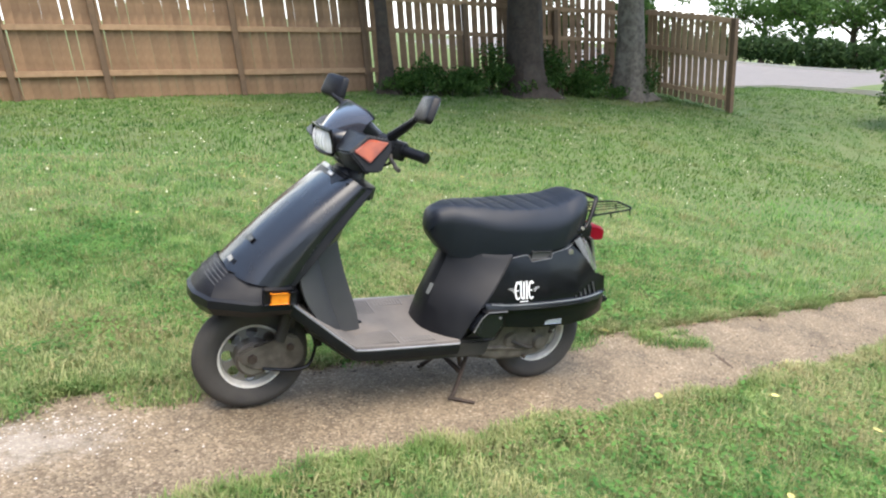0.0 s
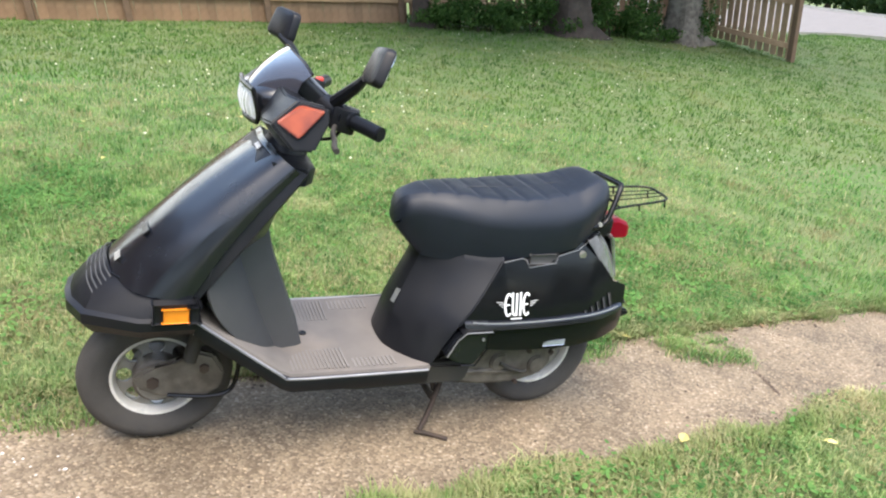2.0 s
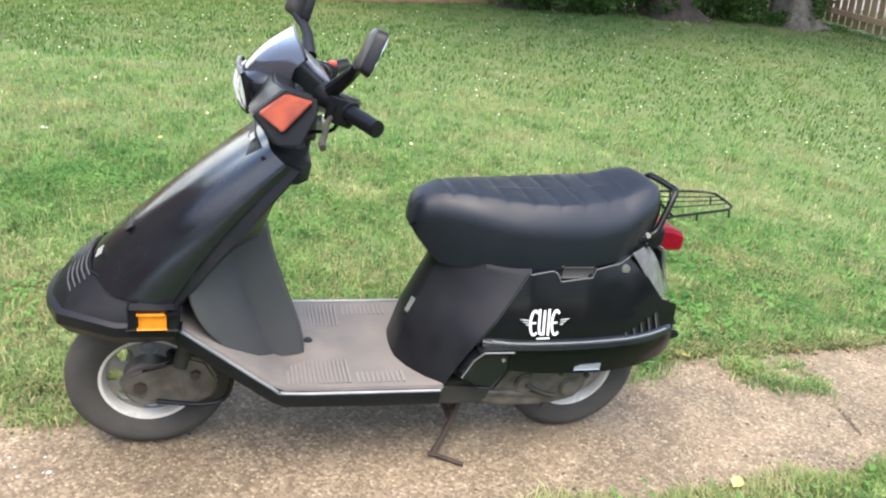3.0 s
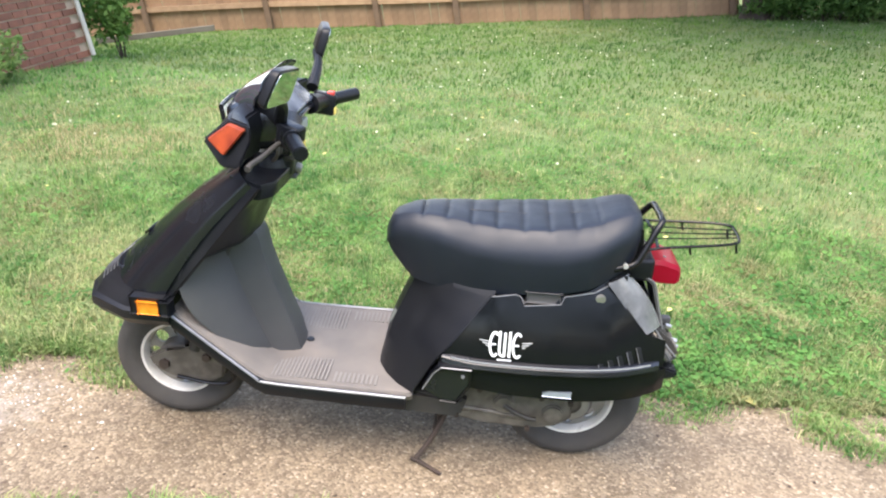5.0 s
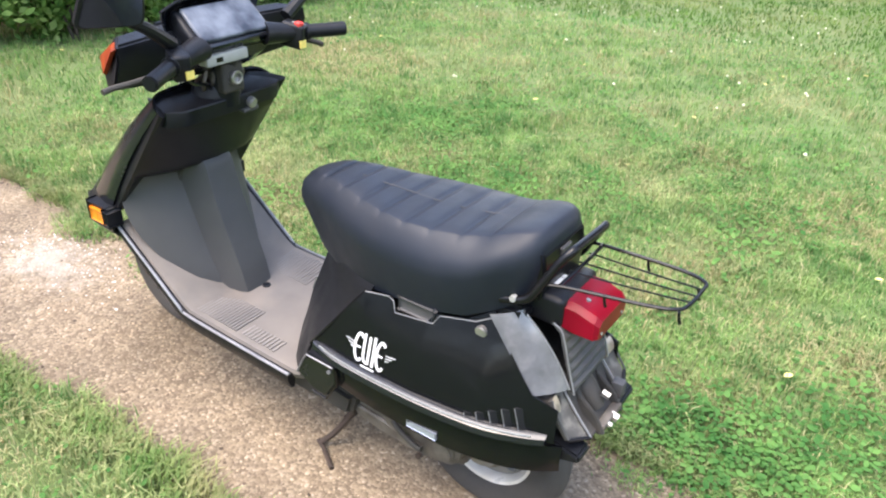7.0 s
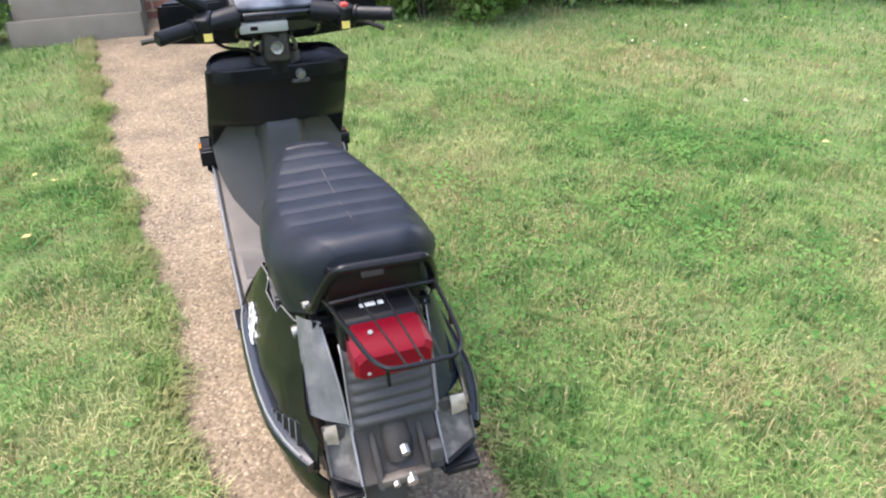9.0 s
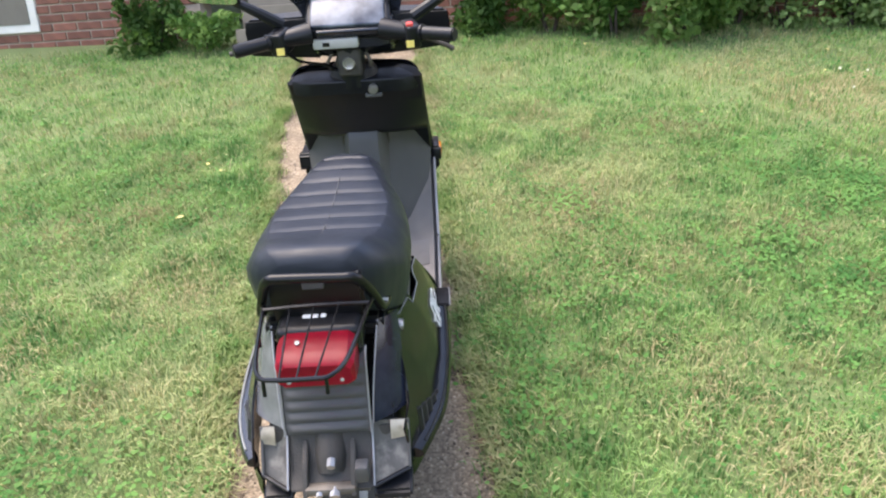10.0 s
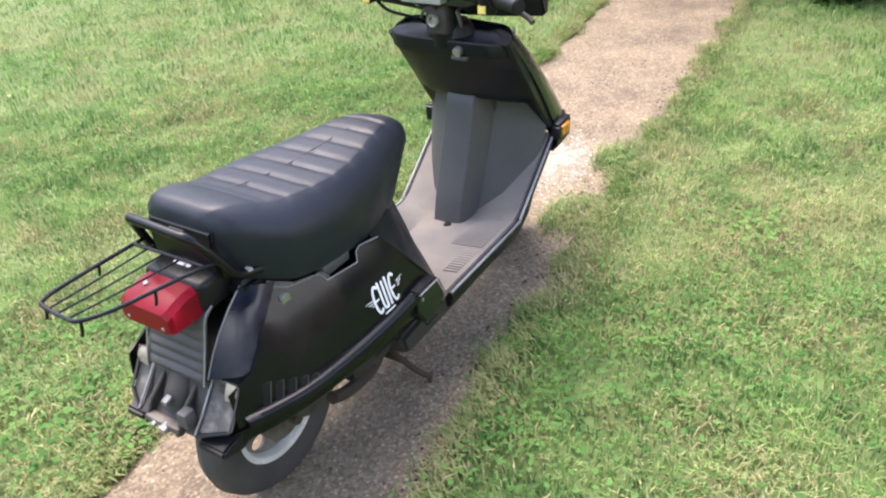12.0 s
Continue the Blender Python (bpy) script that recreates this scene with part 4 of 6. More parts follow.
def small_tree():
    """A slender tree with arching stems beside the house."""
    at = (-3.75, 2.1)
    top = empty("tree")
    top.matrix_basis = Matrix.Translation((at[0], at[1], ground_bit(*at))) @ PLUMB
    tagged(top, "slender young tree with drooping branches by the house", "tree")
    part("trunk", tube([(0, 0, -0.06), (0.02, 0.01, 0.6), (0.0, 0.05, 1.5), (-0.05, 0.05, 2.4)], 0.032, 12, 5, 0.02), M_BARK, top)
    rnd, bm, cs, rs = random.Random(6), bmesh.new(), [], []
    for k in range(12):
        a = rnd.uniform(0, 6.28)
        h, L = rnd.uniform(0.9, 2.3), rnd.uniform(0.5, 0.9)
        e = Vector((math.cos(a) * L, math.sin(a) * L, h - rnd.uniform(0.3, 0.85)))
        join(bm, tube([(0, 0.02, h), (math.cos(a) * L * 0.5, math.sin(a) * L * 0.5, h + 0.15), e], 0.012, 5, 4, 0.004))
        cs.append(tuple(e + Vector((0, 0, 0.15))))
        rs.append((0.16, 0.16, 0.2))
    part("branch", bm, M_BARK, top)
    leaf_cloud("crown", cs, rs, 1500, 0.06, M_LEAF_L, 5, top)


small_tree()


def gate_board():
    """The low board that leans between house and fence."""
    ob = part("plank", box((-0.9, -0.02, -0.04), (0.9, 0.02, 0.04), 0.004, 1, m=pose(-4.9, 9.3, ground_bit(-4.9, 9.3) + 0.17, 0, -9, 8)), M_STEP, smooth=False)
    tagged(ob, "weathered grey plank lying on the lawn by the fence", "plank")


gate_board()


# ---- leaves and flowers on the lawn ----
def fallen_leaf(x, y, turn, size, lift=0.03, label="yellow fallen leaf lying on the grass", mat=None):
    n = 7
    rows = []
    for i in range(n):
        t = i / (n - 1)
        w = 0.36 * math.sin(math.pi * (0.06 + 0.88 * t)) * (1 - 0.3 * t)
        c = 0.12 * math.sin(math.pi * t)
        rows.append([((t - 0.5) * size, -w * size, 0.1 * size + c * size * 0.4), ((t - 0.5) * size, 0, c * size * 0.4), ((t - 0.5) * size, w * size, 0.12 * size + c * size * 0.4)])
    ob = part("fallen_leaf", sheet(rows, 0.0006), mat or M_DRYLEAF)
    ob.matrix_basis = pose(x, y, ground_bit(x, y) + lift, 0, 0, turn)
    tagged(ob, label, "leaf", "fallen leaves")


fallen_leaf(0.99, -0.36, 35, 0.055)
fallen_leaf(1.52, -0.48, 150, 0.045)
fallen_leaf(1.235, 0.31, 130, 0.06, 0.015, "pale dry leaf lying beside the path")
rl = random.Random(77)
for k in range(46):
    fx, fy = rl.uniform(-3.6, 3.2), rl.choice((rl.uniform(0.6, 5.5), rl.uniform(-3.2, -0.7)))
    fallen_leaf(fx, fy, rl.uniform(0, 360), rl.uniform(0.02, 0.042), 0.035)

for k in range(34):
    fx = rl.choice((rl.uniform(1.15, 2.1), rl.uniform(-2.4, 3.0)))
    fallen_leaf(fx, float(np.interp(fx, PX, P_FAR)) + rl.uniform(-0.05, 0.05), rl.uniform(0, 360), rl.uniform(0.02, 0.045), 0.006, "small brown dry leaf at the edge of the path", M_BROWNLEAF)


def clover():
    rng = np.random.default_rng(31)
    n = 300
    x, y = rng.uniform(-3, 9, n), rng.uniform(2.5, 10.6, n)
    z = ground_z(x, y) + rng.uniform(0.045, 0.075, n)
    r = rng.uniform(0.006, 0.012, n)
    o = np.array([(1, 0, 0), (0, 1, 0), (-1, 0, 0), (0, -1, 0), (0, 0, 1), (0, 0, -0.8)])
    v = (np.stack([x, y, z], 1)[:, None] + o[None] * r[:, None, None]).reshape(-1, 3)
    t = np.array([(0, 1, 4), (1, 2, 4), (2, 3, 4), (3, 0, 4), (1, 0, 5), (2, 1, 5), (3, 2, 5), (0, 3, 5)])
    f = (np.arange(n)[:, None, None] * 6 + t[None]).reshape(-1, 3)
    tagged(arrays("clover_flowers", v, f, M_CLOVER), "scattered small white clover flowers in the lawn", "clover", kind="stuff")


clover()


def unseen_tree_line():
    """Unseen leafy border, added opposite the fence to close the garden and darken reflections."""
    top = empty("backdrop", (0, 0, 0))
    tagged(top, "unseen dark leafy border added to close the garden and darken reflections", "tree line", kind="structure")
    rnd, cs, rs = random.Random(12), [], []
    for k in range(30):
        x = -14 + 1.15 * k
        y = -11.5 + rnd.uniform(-0.8, 0.8)
        for h in (0.9, 2.6, 4.2):
            cs.append((x + rnd.uniform(-0.4, 0.4), y, h + rnd.uniform(-0.4, 0.5)))
            rs.append((1.1, 0.9, 1.15))
    for k in range(12):
        y = -10 + 1.3 * k
        for h in (0.9, 2.4):
            cs.append((20.5 + rnd.uniform(-0.8, 0.8) - 0.15 * abs(k - 4), y, 1.2 + h))
            rs.append((0.9, 1.1, 1.1))
    leaf_cloud("foliage", cs, rs, 15000, 0.42, M_LEAF, 15, top)


unseen_tree_line()


# ---- the scooter ----
M_GLOSS = material("black_gloss_paint", (0.0060, 0.0068, 0.0092), 0.22, second=(0.008, 0.0090, 0.0125), scale=5, coat=0.12, rough_var=0.08, spec=0.60, bump=0.02, bump_scale=30)
# Copy of the gloss paint, darkened for sides that mirror less sky.
M_DIM_GLOSS = material("dimmed_gloss_paint", (0.0036, 0.0040, 0.0052), 0.20, second=(0.005, 0.0056, 0.0072), scale=5, coat=0.05, rough_var=0.07, spec=0.26, bump=0.02, bump_scale=30)
M_MATTE = material("black_matte_plastic", (0.0065, 0.007, 0.009), 0.40, second=(0.010, 0.0105, 0.013), scale=7, spec=0.27, rough_var=0.1, bump=0.12, bump_scale=900)
M_FADED = material("faded_black_plastic", (0.048, 0.048, 0.050), 0.58, second=(0.066, 0.065, 0.064), scale=9, spec=0.5, bump=0.12, bump_scale=700)
M_FLOOR = material("dusty_floor_plastic", (0.165, 0.146, 0.130), 0.85, second=(0.118, 0.107, 0.098), scale=8, mix=0.8, spots=(0.27, 0.215, 0.165), spot_scale=5, bump=0.15, bump_scale=400)
M_EDGE = material("grey_trim_and_highlight", (0.27, 0.27, 0.28), 0.42, metal=0.4, second=(0.14, 0.14, 0.15), scale=12)
M_VINYL = material("black_seat_vinyl", (0.0075, 0.0105, 0.0170), 0.47, second=(0.012, 0.0160, 0.0250), scale=5, rough_var=0.08, bump=0.12, bump_scale=420, spec=0.36)
M_TYRE = material("tyre_rubber", (0.040, 0.038, 0.036), 0.85, second=(0.075, 0.067, 0.058), scale=9, bump=0.3, bump_scale=160)
M_RIM = material("aluminium_rim", (0.70, 0.68, 0.64), 0.36, metal=0.15, second=(0.44, 0.40, 0.35), scale=14, rough_var=0.12)
M_WHEEL = material("cast_wheel_paint", (0.27, 0.26, 0.24), 0.5, metal=0.4, second=(0.15, 0.14, 0.125), scale=14, rough_var=0.1)
M_CAST = material("grimy_casting", (0.135, 0.120, 0.102), 0.62, metal=0.3, second=(0.052, 0.043, 0.036), scale=16, mix=0.8, spots=(0.22, 0.195, 0.165), spot_scale=22, bump=0.25)
M_DARKCAST = material("dark_casting", (0.035, 0.033, 0.03), 0.7, metal=0.2, second=(0.06, 0.052, 0.045), scale=18, bump=0.3)
M_RUST = material("rusty_steel", (0.065, 0.046, 0.036), 0.75, metal=0.4, second=(0.035, 0.029, 0.026), scale=22, bump=0.3)
M_CHROME = material("chrome", (0.42, 0.41, 0.40), 0.36, metal=0.8, second=(0.28, 0.27, 0.26), scale=20)
M_TUBE = material("black_enamel_tube", (0.0045, 0.0045, 0.0055), 0.26, second=(0.008, 0.008, 0.008), scale=25, spec=0.26)
M_AMBER = material("amber_lens", (0.68, 0.23, 0.018), 0.25, second=(0.52, 0.14, 0.012), scale=40, coat=0.5)
M_ORANGE = material("orange_signal_lens", (0.29, 0.050, 0.014), 0.30, second=(0.12, 0.014, 0.006), scale=16, mix=0.9, spec=0.35)
M_RED = material("red_lens", (0.35, 0.005, 0.024), 0.30, second=(0.27, 0.004, 0.016), scale=9, coat=0.0, spec=0.3)
M_RED.node_tree.nodes["Principled BSDF"].inputs["Transmission Weight"].default_value = 0.55
M_RED.node_tree.nodes["Principled BSDF"].inputs["IOR"].default_value = 1.3
M_CLEAR = material("headlamp_lens", (0.88, 0.90, 0.92), 0.14, second=(0.70, 0.72, 0.75), scale=24, mix=0.9, coat=0.8)
M_SMOKE = material("smoked_screen", (0.030, 0.033, 0.045), 0.12, second=(0.045, 0.047, 0.056), scale=5, coat=0.6, spec=0.6)
M_HAZE = material("weathered_clear_lens", (0.045, 0.043, 0.041), 0.5, second=(0.080, 0.077, 0.070), scale=26, mix=0.8, spots=(0.22, 0.21, 0.185), spot_scale=44, spot_amount=0.45, spec=0.28)
M_TANCLEAR = material("yellowed_clear_plastic", (0.38, 0.335, 0.26), 0.35, second=(0.19, 0.165, 0.125), scale=30, mix=0.9, spots=(0.45, 0.42, 0.36), spot_scale=40, coat=0.2)
# Pale blotches in this colour stand in for sky mirrored in the cover.
M_PANEL = material("grey_meter_cover", (0.030, 0.036, 0.052), 0.25, second=(0.20, 0.225, 0.27), scale=11, mix=0.75, spec=0.3)
M_PALEGREY = material("pale_grey_plastic", (0.33, 0.33, 0.31), 0.5, second=(0.25, 0.25, 0.23), scale=20)
M_STICKER = material("white_sticker", (0.74, 0.75, 0.75), 0.5, second=(0.60, 0.61, 0.62), scale=60)
M_PALESTICK_GLINT = material("pale_sticker_and_glint", (0.17, 0.18, 0.178), 0.45, second=(0.12, 0.13, 0.128), scale=60)
M_YELLOW = material("yellow_label", (0.78, 0.62, 0.16), 0.5, second=(0.65, 0.5, 0.12), scale=80)
M_REDSW = material("red_switch", (0.60, 0.05, 0.04), 0.45, second=(0.45, 0.04, 0.03), scale=40)
# Black gloss paint lightened to carry the sky's reflection on the left facet.
M_SKY_GLOSS = material("sky_lit_gloss_paint", (0.12, 0.124, 0.136), 0.22, second=(0.055, 0.058, 0.066), scale=13, mix=0.9, spots=(0.17, 0.17, 0.18), spot_scale=30, spot_amount=0.5, coat=0.6, spec=0.8)
M_NAVY = material("scuffed_blue_black_paint", (0.006, 0.008, 0.017), 0.20, second=(0.018, 0.022, 0.036), scale=24, mix=0.8, rough_var=0.1, spec=0.4)
M_FOIL = material("reflective_label", (0.44, 0.48, 0.57), 0.30, metal=0.6, second=(0.40, 0.44, 0.54), scale=40)
M_BLACK = material("deep_black_plastic", (0.004, 0.004, 0.005), 0.3, second=(0.006, 0.006, 0.007), scale=9, spec=0.3)
M_RIBS = material("worn_rib_plastic", (0.185, 0.17, 0.157), 0.85, second=(0.135, 0.126, 0.117), scale=12, bump=0.1)
M_MIRROR = material("mirror_glass", (0.62, 0.65, 0.68), 0.04, metal=1.0)

SC = empty("motor_scooter", (0, 0, 0))
tagged(SC, "black step-through motor scooter on its stand, on the garden path", "scooter")
FA, RA = (-0.560, 0.0, 0.196), (0.590, -0.014, 0.190)


def both(fn):
    for s in (-1, 1):
        fn(s)


def sym(pts, s):
    return [(x, s * y, z) for x, y, z in pts]


def ring_half(half):
    """A full row from the half row at y >= 0, given outside first and ending on the middle."""
    return [(x, -y, z) for x, y, z in half] + [(x, y, z) for x, y, z in half[-2::-1]]


def wheel(centre, rt, width, rim_r, name):
    w = empty(name, (0, 0, 0))
    w.parent = SC
    h = width / 2
    prof = [(rim_r, -h * 0.62), (rim_r + 0.012, -h * 0.82)]
    for k in range(13):
        a = math.pi * (k / 12)
        prof.append((rt - 0.040 + 0.040 * math.sin(a) - (0.003 if k in (5, 7) else 0.0), -h * math.cos(a)))
    prof += [(rim_r + 0.012, h * 0.82), (rim_r, h * 0.62)]
    part("tyre", lathe(prof, centre, 64), M_TYRE, w)
    rim_r += 0.008
    rim = lathe([(rim_r - 0.022, -h * 0.30), (rim_r - 0.014, -h * 0.60), (rim_r + 0.008, -h * 0.72), (rim_r + 0.010, -h * 0.60), (rim_r - 0.004, -h * 0.5), (rim_r - 0.004, h * 0.5), (rim_r + 0.010, h * 0.60), (rim_r + 0.008, h * 0.72), (rim_r - 0.018, h * 0.62), (rim_r - 0.022, h * 0.30), (rim_r - 0.022, -h * 0.30)], centre, 64)
    part("rim", rim, M_RIM, w, "dull aluminium wheel rim")
    # Pressed disc with eight round holes.
    bm = bmesh.new()
    n, r_in, r_out = 8, 0.040, rim_r - 0.018
    rm = (r_in + r_out) / 2 + 0.008
    for k in range(n):
        a0 = 2 * math.pi * k / n
        m = 16
        inner, outer = [], []
        for j in range(m):
            t = a0 + 2 * math.pi * j / m
            ca, sa = rm * math.cos(a0), rm * math.sin(a0)
            inner.append((ca + 0.0205 * math.cos(t), sa + 0.0205 * math.sin(t)))
            # The edge of this sector of the disc in the same direction.
            d, far = 0.0, 0.2
            for _ in range(34):
                half = (d + far) / 2
                px, pz = ca + half * math.cos(t), sa + half * math.sin(t)
                rr = math.hypot(px, pz)
                da = (math.atan2(pz, px) - a0 + math.pi) % (2 * math.pi) - math.pi
                if rr > r_out or rr < r_in or abs(da) > math.pi / n:
                    far = half
                else:
                    d = half
            outer.append((ca + d * math.cos(t), sa + d * math.sin(t)))
        for j in range(m):
            j2 = (j + 1) % m
            q = [inner[j], outer[j], outer[j2], inner[j2]]
            bm.faces.new([bm.verts.new((centre[0] + x, centre[1] - 0.004, centre[2] + z)) for x, z in q])
            bm.faces.new([bm.verts.new((centre[0] + x, centre[1] + 0.004, centre[2] + z)) for x, z in q[::-1]])
            bm.faces.new([bm.verts.new((centre[0] + x, centre[1] + y, centre[2] + z)) for x, z, y in ((*inner[j], -0.004), (*inner[j2], -0.004), (*inner[j2], 0.004), (*inner[j], 0.004))])
    part("wheel_disc", bm, M_WHEEL, w)
    part("hub", lathe([(0.0, -0.052), (0.050, -0.052), (0.062, -0.044), (0.064, 0.044), (0.050, 0.052), (0.0, 0.052)], centre, 32), M_CAST, w, "grimy cast brake hub")
    part("brake_drum", lathe([(0.030, -0.058), (0.050, -0.0575), (0.053, -0.054), (0.053, -0.050), (0.030, -0.050)], centre, 32), M_WHEEL, w, "dull silver drum face")
    part("axle_nut", cyl((centre[0], -0.074, centre[2]), (centre[0], -0.05, centre[2]), 0.014, 6), M_RUST, w)
    part("axle_nut", cyl((centre[0], 0.05, centre[2]), (centre[0], 0.072, centre[2]), 0.014, 6), M_RUST, w)


wheel(FA, 0.196, 0.088, 0.116, "front_wheel")
wheel(RA, 0.204, 0.082, 0.122, "rear_wheel")


def front_suspension():
    fork = bmesh.new()
    for s in (-1, 1):
        join(fork, tube([(-0.36, s * 0.045, 0.66), (-0.415, s * 0.070, 0.46), (-0.455, s * 0.074, 0.32)], 0.020, 10, 5))
    part("fork", fork, M_DARKCAST, SC)
    for s in (-1, 1):
        bm = prism([(-0.625, 0.235), (-0.612, 0.200), (-0.560, 0.172), (-0.450, 0.160), (-0.405, 0.185), (-0.398, 0.235), (-0.425, 0.285), (-0.470, 0.300), (-0.520, 0.262), (-0.575, 0.262)], s * 0.062, s * 0.088, 0.007)
        arm = part("trailing_link", bm, M_CAST, SC, "grimy grey front suspension link")
        part("bolt", cyl((-0.45, s * 0.088, 0.25), (-0.45, s * 0.097, 0.25), 0.013, 6), M_RUST, arm)
        part("bolt", cyl((-0.575, s * 0.088, 0.218), (-0.575, s * 0.098, 0.218), 0.016, 6), M_RUST, arm)
        part("shock_absorber", cyl((-0.485, s * 0.078, 0.27), (-0.44, s * 0.070, 0.44), 0.019, 12), M_DARKCAST, SC)
    rows = []
    for k in range(13):
        a = radians(8 + 118 * k / 12)
        rows.append([(FA[0] + (r * math.cos(a)), y, FA[2] + r * math.sin(a)) for y, r in ((-0.062, 0.205), (-0.055, 0.236), (0.0, 0.242), (0.055, 0.236), (0.062, 0.205))])
    part("mudguard", sheet(rows, 0.003), M_MATTE, SC)
    part("brake_cable", tube([(-0.41, -0.075, 0.43), (-0.365, -0.085, 0.30), (-0.375, -0.09, 0.19), (-0.43, -0.092, 0.165), (-0.54, -0.093, 0.18)], 0.006, 8, 8), M_TUBE, SC)


front_suspension()


def cowl():
    top = [(-0.258, 0.181, 0.810), (-0.274, 0.178, 0.824), (-0.298, 0.149, 0.841), (-0.303, 0.080, 0.846), (-0.308, 0.04, 0.847), (-0.310, 0.0, 0.847)]
    bot = [(-0.500, 0.205, 0.500), (-0.540, 0.203, 0.506), (-0.618, 0.171, 0.517), (-0.660, 0.094, 0.530), (-0.667, 0.046, 0.540), (-0.669, 0.0, 0.542)]
    rows = []
    for k in range(9):
        t = k / 8
        bulge = 0.010 * math.sin(math.pi * t)
        rows.append(ring_half([(a[0] + (b[0] - a[0]) * t - bulge, a[1] + (b[1] - a[1]) * t, a[2] + (b[2] - a[2]) * t + bulge) for a, b in zip(top, bot)]))
    c = part("front_cowl", sheet(rows, 0.006, 1, 4), M_GLOSS, SC, "glossy black sloping front cowl")
    m = Matrix.Translation((-0.586, -0.045, 0.622)) @ Euler((0, radians(-40), 0)).to_matrix().to_4x4()
    part("emblem_bar", box((-0.010, -0.030, -0.002), (0.010, 0.030, 0.004), 0.002, 1, m=m), M_TUBE, c)
    bm = bmesh.new()
    for k in range(4):
        box((-0.006, -0.024 + 0.012 * k, 0.0), (0.006, -0.016 + 0.012 * k, 0.0014), bm=bm, m=Matrix.Translation((-0.332, -0.035, 0.836)) @ Euler((0, radians(-40), 0)).to_matrix().to_4x4())
    part("badge", bm, M_STICKER, c, "small pale badge")
    bm = bmesh.new()
    for k in range(3):
        box((-0.008, -0.028 + 0.016 * k, 0.0), (0.008, -0.018 + 0.016 * k, 0.0014), bm=bm, m=Matrix.Translation((-0.650, -0.052, 0.562)) @ Euler((0, radians(-40), 0)).to_matrix().to_4x4())
    part("badge", bm, M_PALEGREY, c, "small pale badge")


cowl()


def leg_shield():
    rows = []
    n = 22
    for k in range(n):
        t = 1.14 * k / (n - 1)
        fx, fy, fz = -0.292 - 0.270 * t, 0.163 + 0.022 * t, 0.826 - 0.310 * t + 0.008 * math.sin(math.pi * t)
        rx, ry, rz = -0.236 - 0.215 * t, 0.188 + 0.011 * t, 0.806 - 0.275 * t
        # The rear face swells towards its foot, then steps back to the inner panel.
        c = -float(np.interp(t, (0.0, 0.35, 0.62, 0.69, 0.76, 1.2), (0.0, 0.045, 0.082, 0.084, -0.02, -0.02)))
        rows.append([(fx, -fy, fz), (rx - 0.004, -ry, rz + 0.004), (rx, -ry + 0.006, rz), (rx - 0.008 - 0.8 * c, -0.11, rz), (rx - 0.010 - c, 0.0, rz), (rx - 0.008 - 0.8 * c, 0.11, rz), (rx + 0.016, ry - 0.004, rz + 0.008), (rx + 0.012, ry + 0.002, rz + 0.012), (fx, fy + 0.004, fz), (fx - 0.03, 0.10, fz + 0.012), (fx - 0.035, 0, fz + 0.014), (fx - 0.03, -0.10, fz + 0.012)])
    ls = part("leg_shield", loft(rows), M_MATTE, SC, "matte black leg shield")
    # Lid of the glove box, let into the rear face, and its lip along the shelf.
    rows = []
    for y in np.linspace(-0.172, 0.176, 13):
        u = abs(y - 0.002) / 0.174
        x = -0.207 - 0.006 * u ** 2 - 0.022 * max(0.0, (u - 0.8) / 0.2) ** 2
        rows.append([(x - 0.085, y * 0.92, 0.828), (x - 0.010, y, 0.8165), (x - 0.002, y, 0.8145), (x, y, 0.811), (x - 0.006, y, 0.776), (x - 0.050, y, 0.772)])
    part("shelf_lip", loft(rows), M_MATTE, ls)
    k = part("lock", cyl((-0.222, 0.053, 0.793), (-0.196, 0.053, 0.787), 0.013, 20, bevel=0.003), M_CHROME, ls, "chrome glove-box lock")
    part("lock_plate", box((-0.232, 0.029, 0.764), (-0.207, 0.077, 0.776), 0.004, 2), M_FADED, k)


leg_shield()


def inner_panel():
    half = {
        0.268: ((-0.305, 0.100), (-0.285, 0.085), (-0.262, 0.058), (-0.206, 0.046), (-0.192, 0.038), (-0.188, 0.0)),
        0.310: ((-0.338, 0.128), (-0.308, 0.105), (-0.280, 0.059), (-0.217, 0.047), (-0.203, 0.039), (-0.198, 0.0)),
        0.350: ((-0.370, 0.150), (-0.332, 0.120), (-0.298, 0.060), (-0.228, 0.047), (-0.214, 0.039), (-0.209, 0.0)),
        0.450: ((-0.438, 0.186), (-0.382, 0.138), (-0.336, 0.062), (-0.266, 0.048), (-0.252, 0.040), (-0.246, 0.0)),
        0.550: ((-0.462, 0.192), (-0.414, 0.142), (-0.370, 0.064), (-0.300, 0.048), (-0.286, 0.040), (-0.280, 0.0)),
        0.620: ((-0.420, 0.184), (-0.410, 0.140), (-0.388, 0.064), (-0.316, 0.047), (-0.303, 0.039), (-0.297, 0.0)),
        0.640: ((-0.398, 0.182), (-0.396, 0.140), (-0.396, 0.064), (-0.330, 0.047), (-0.326, 0.039), (-0.322, 0.0)),
        0.680: ((-0.370, 0.170), (-0.375, 0.130), (-0.375, 0.064), (-0.370, 0.053), (-0.370, 0.045), (-0.370, 0.0)),
    }
    rows = [ring_half([(x, y, z) for x, y in h]) for z, h in half.items()]
    p = part("inner_panel", sheet(rows, 0.006, 4, 1), M_FADED, SC, "faded black inner panel with a raised spine", angle=28)
    part("grommet", cyl((-0.174, 0.012, 0.272), (-0.174, 0.012, 0.281), 0.016, 14, 0.010), M_MATTE, p)


inner_panel()


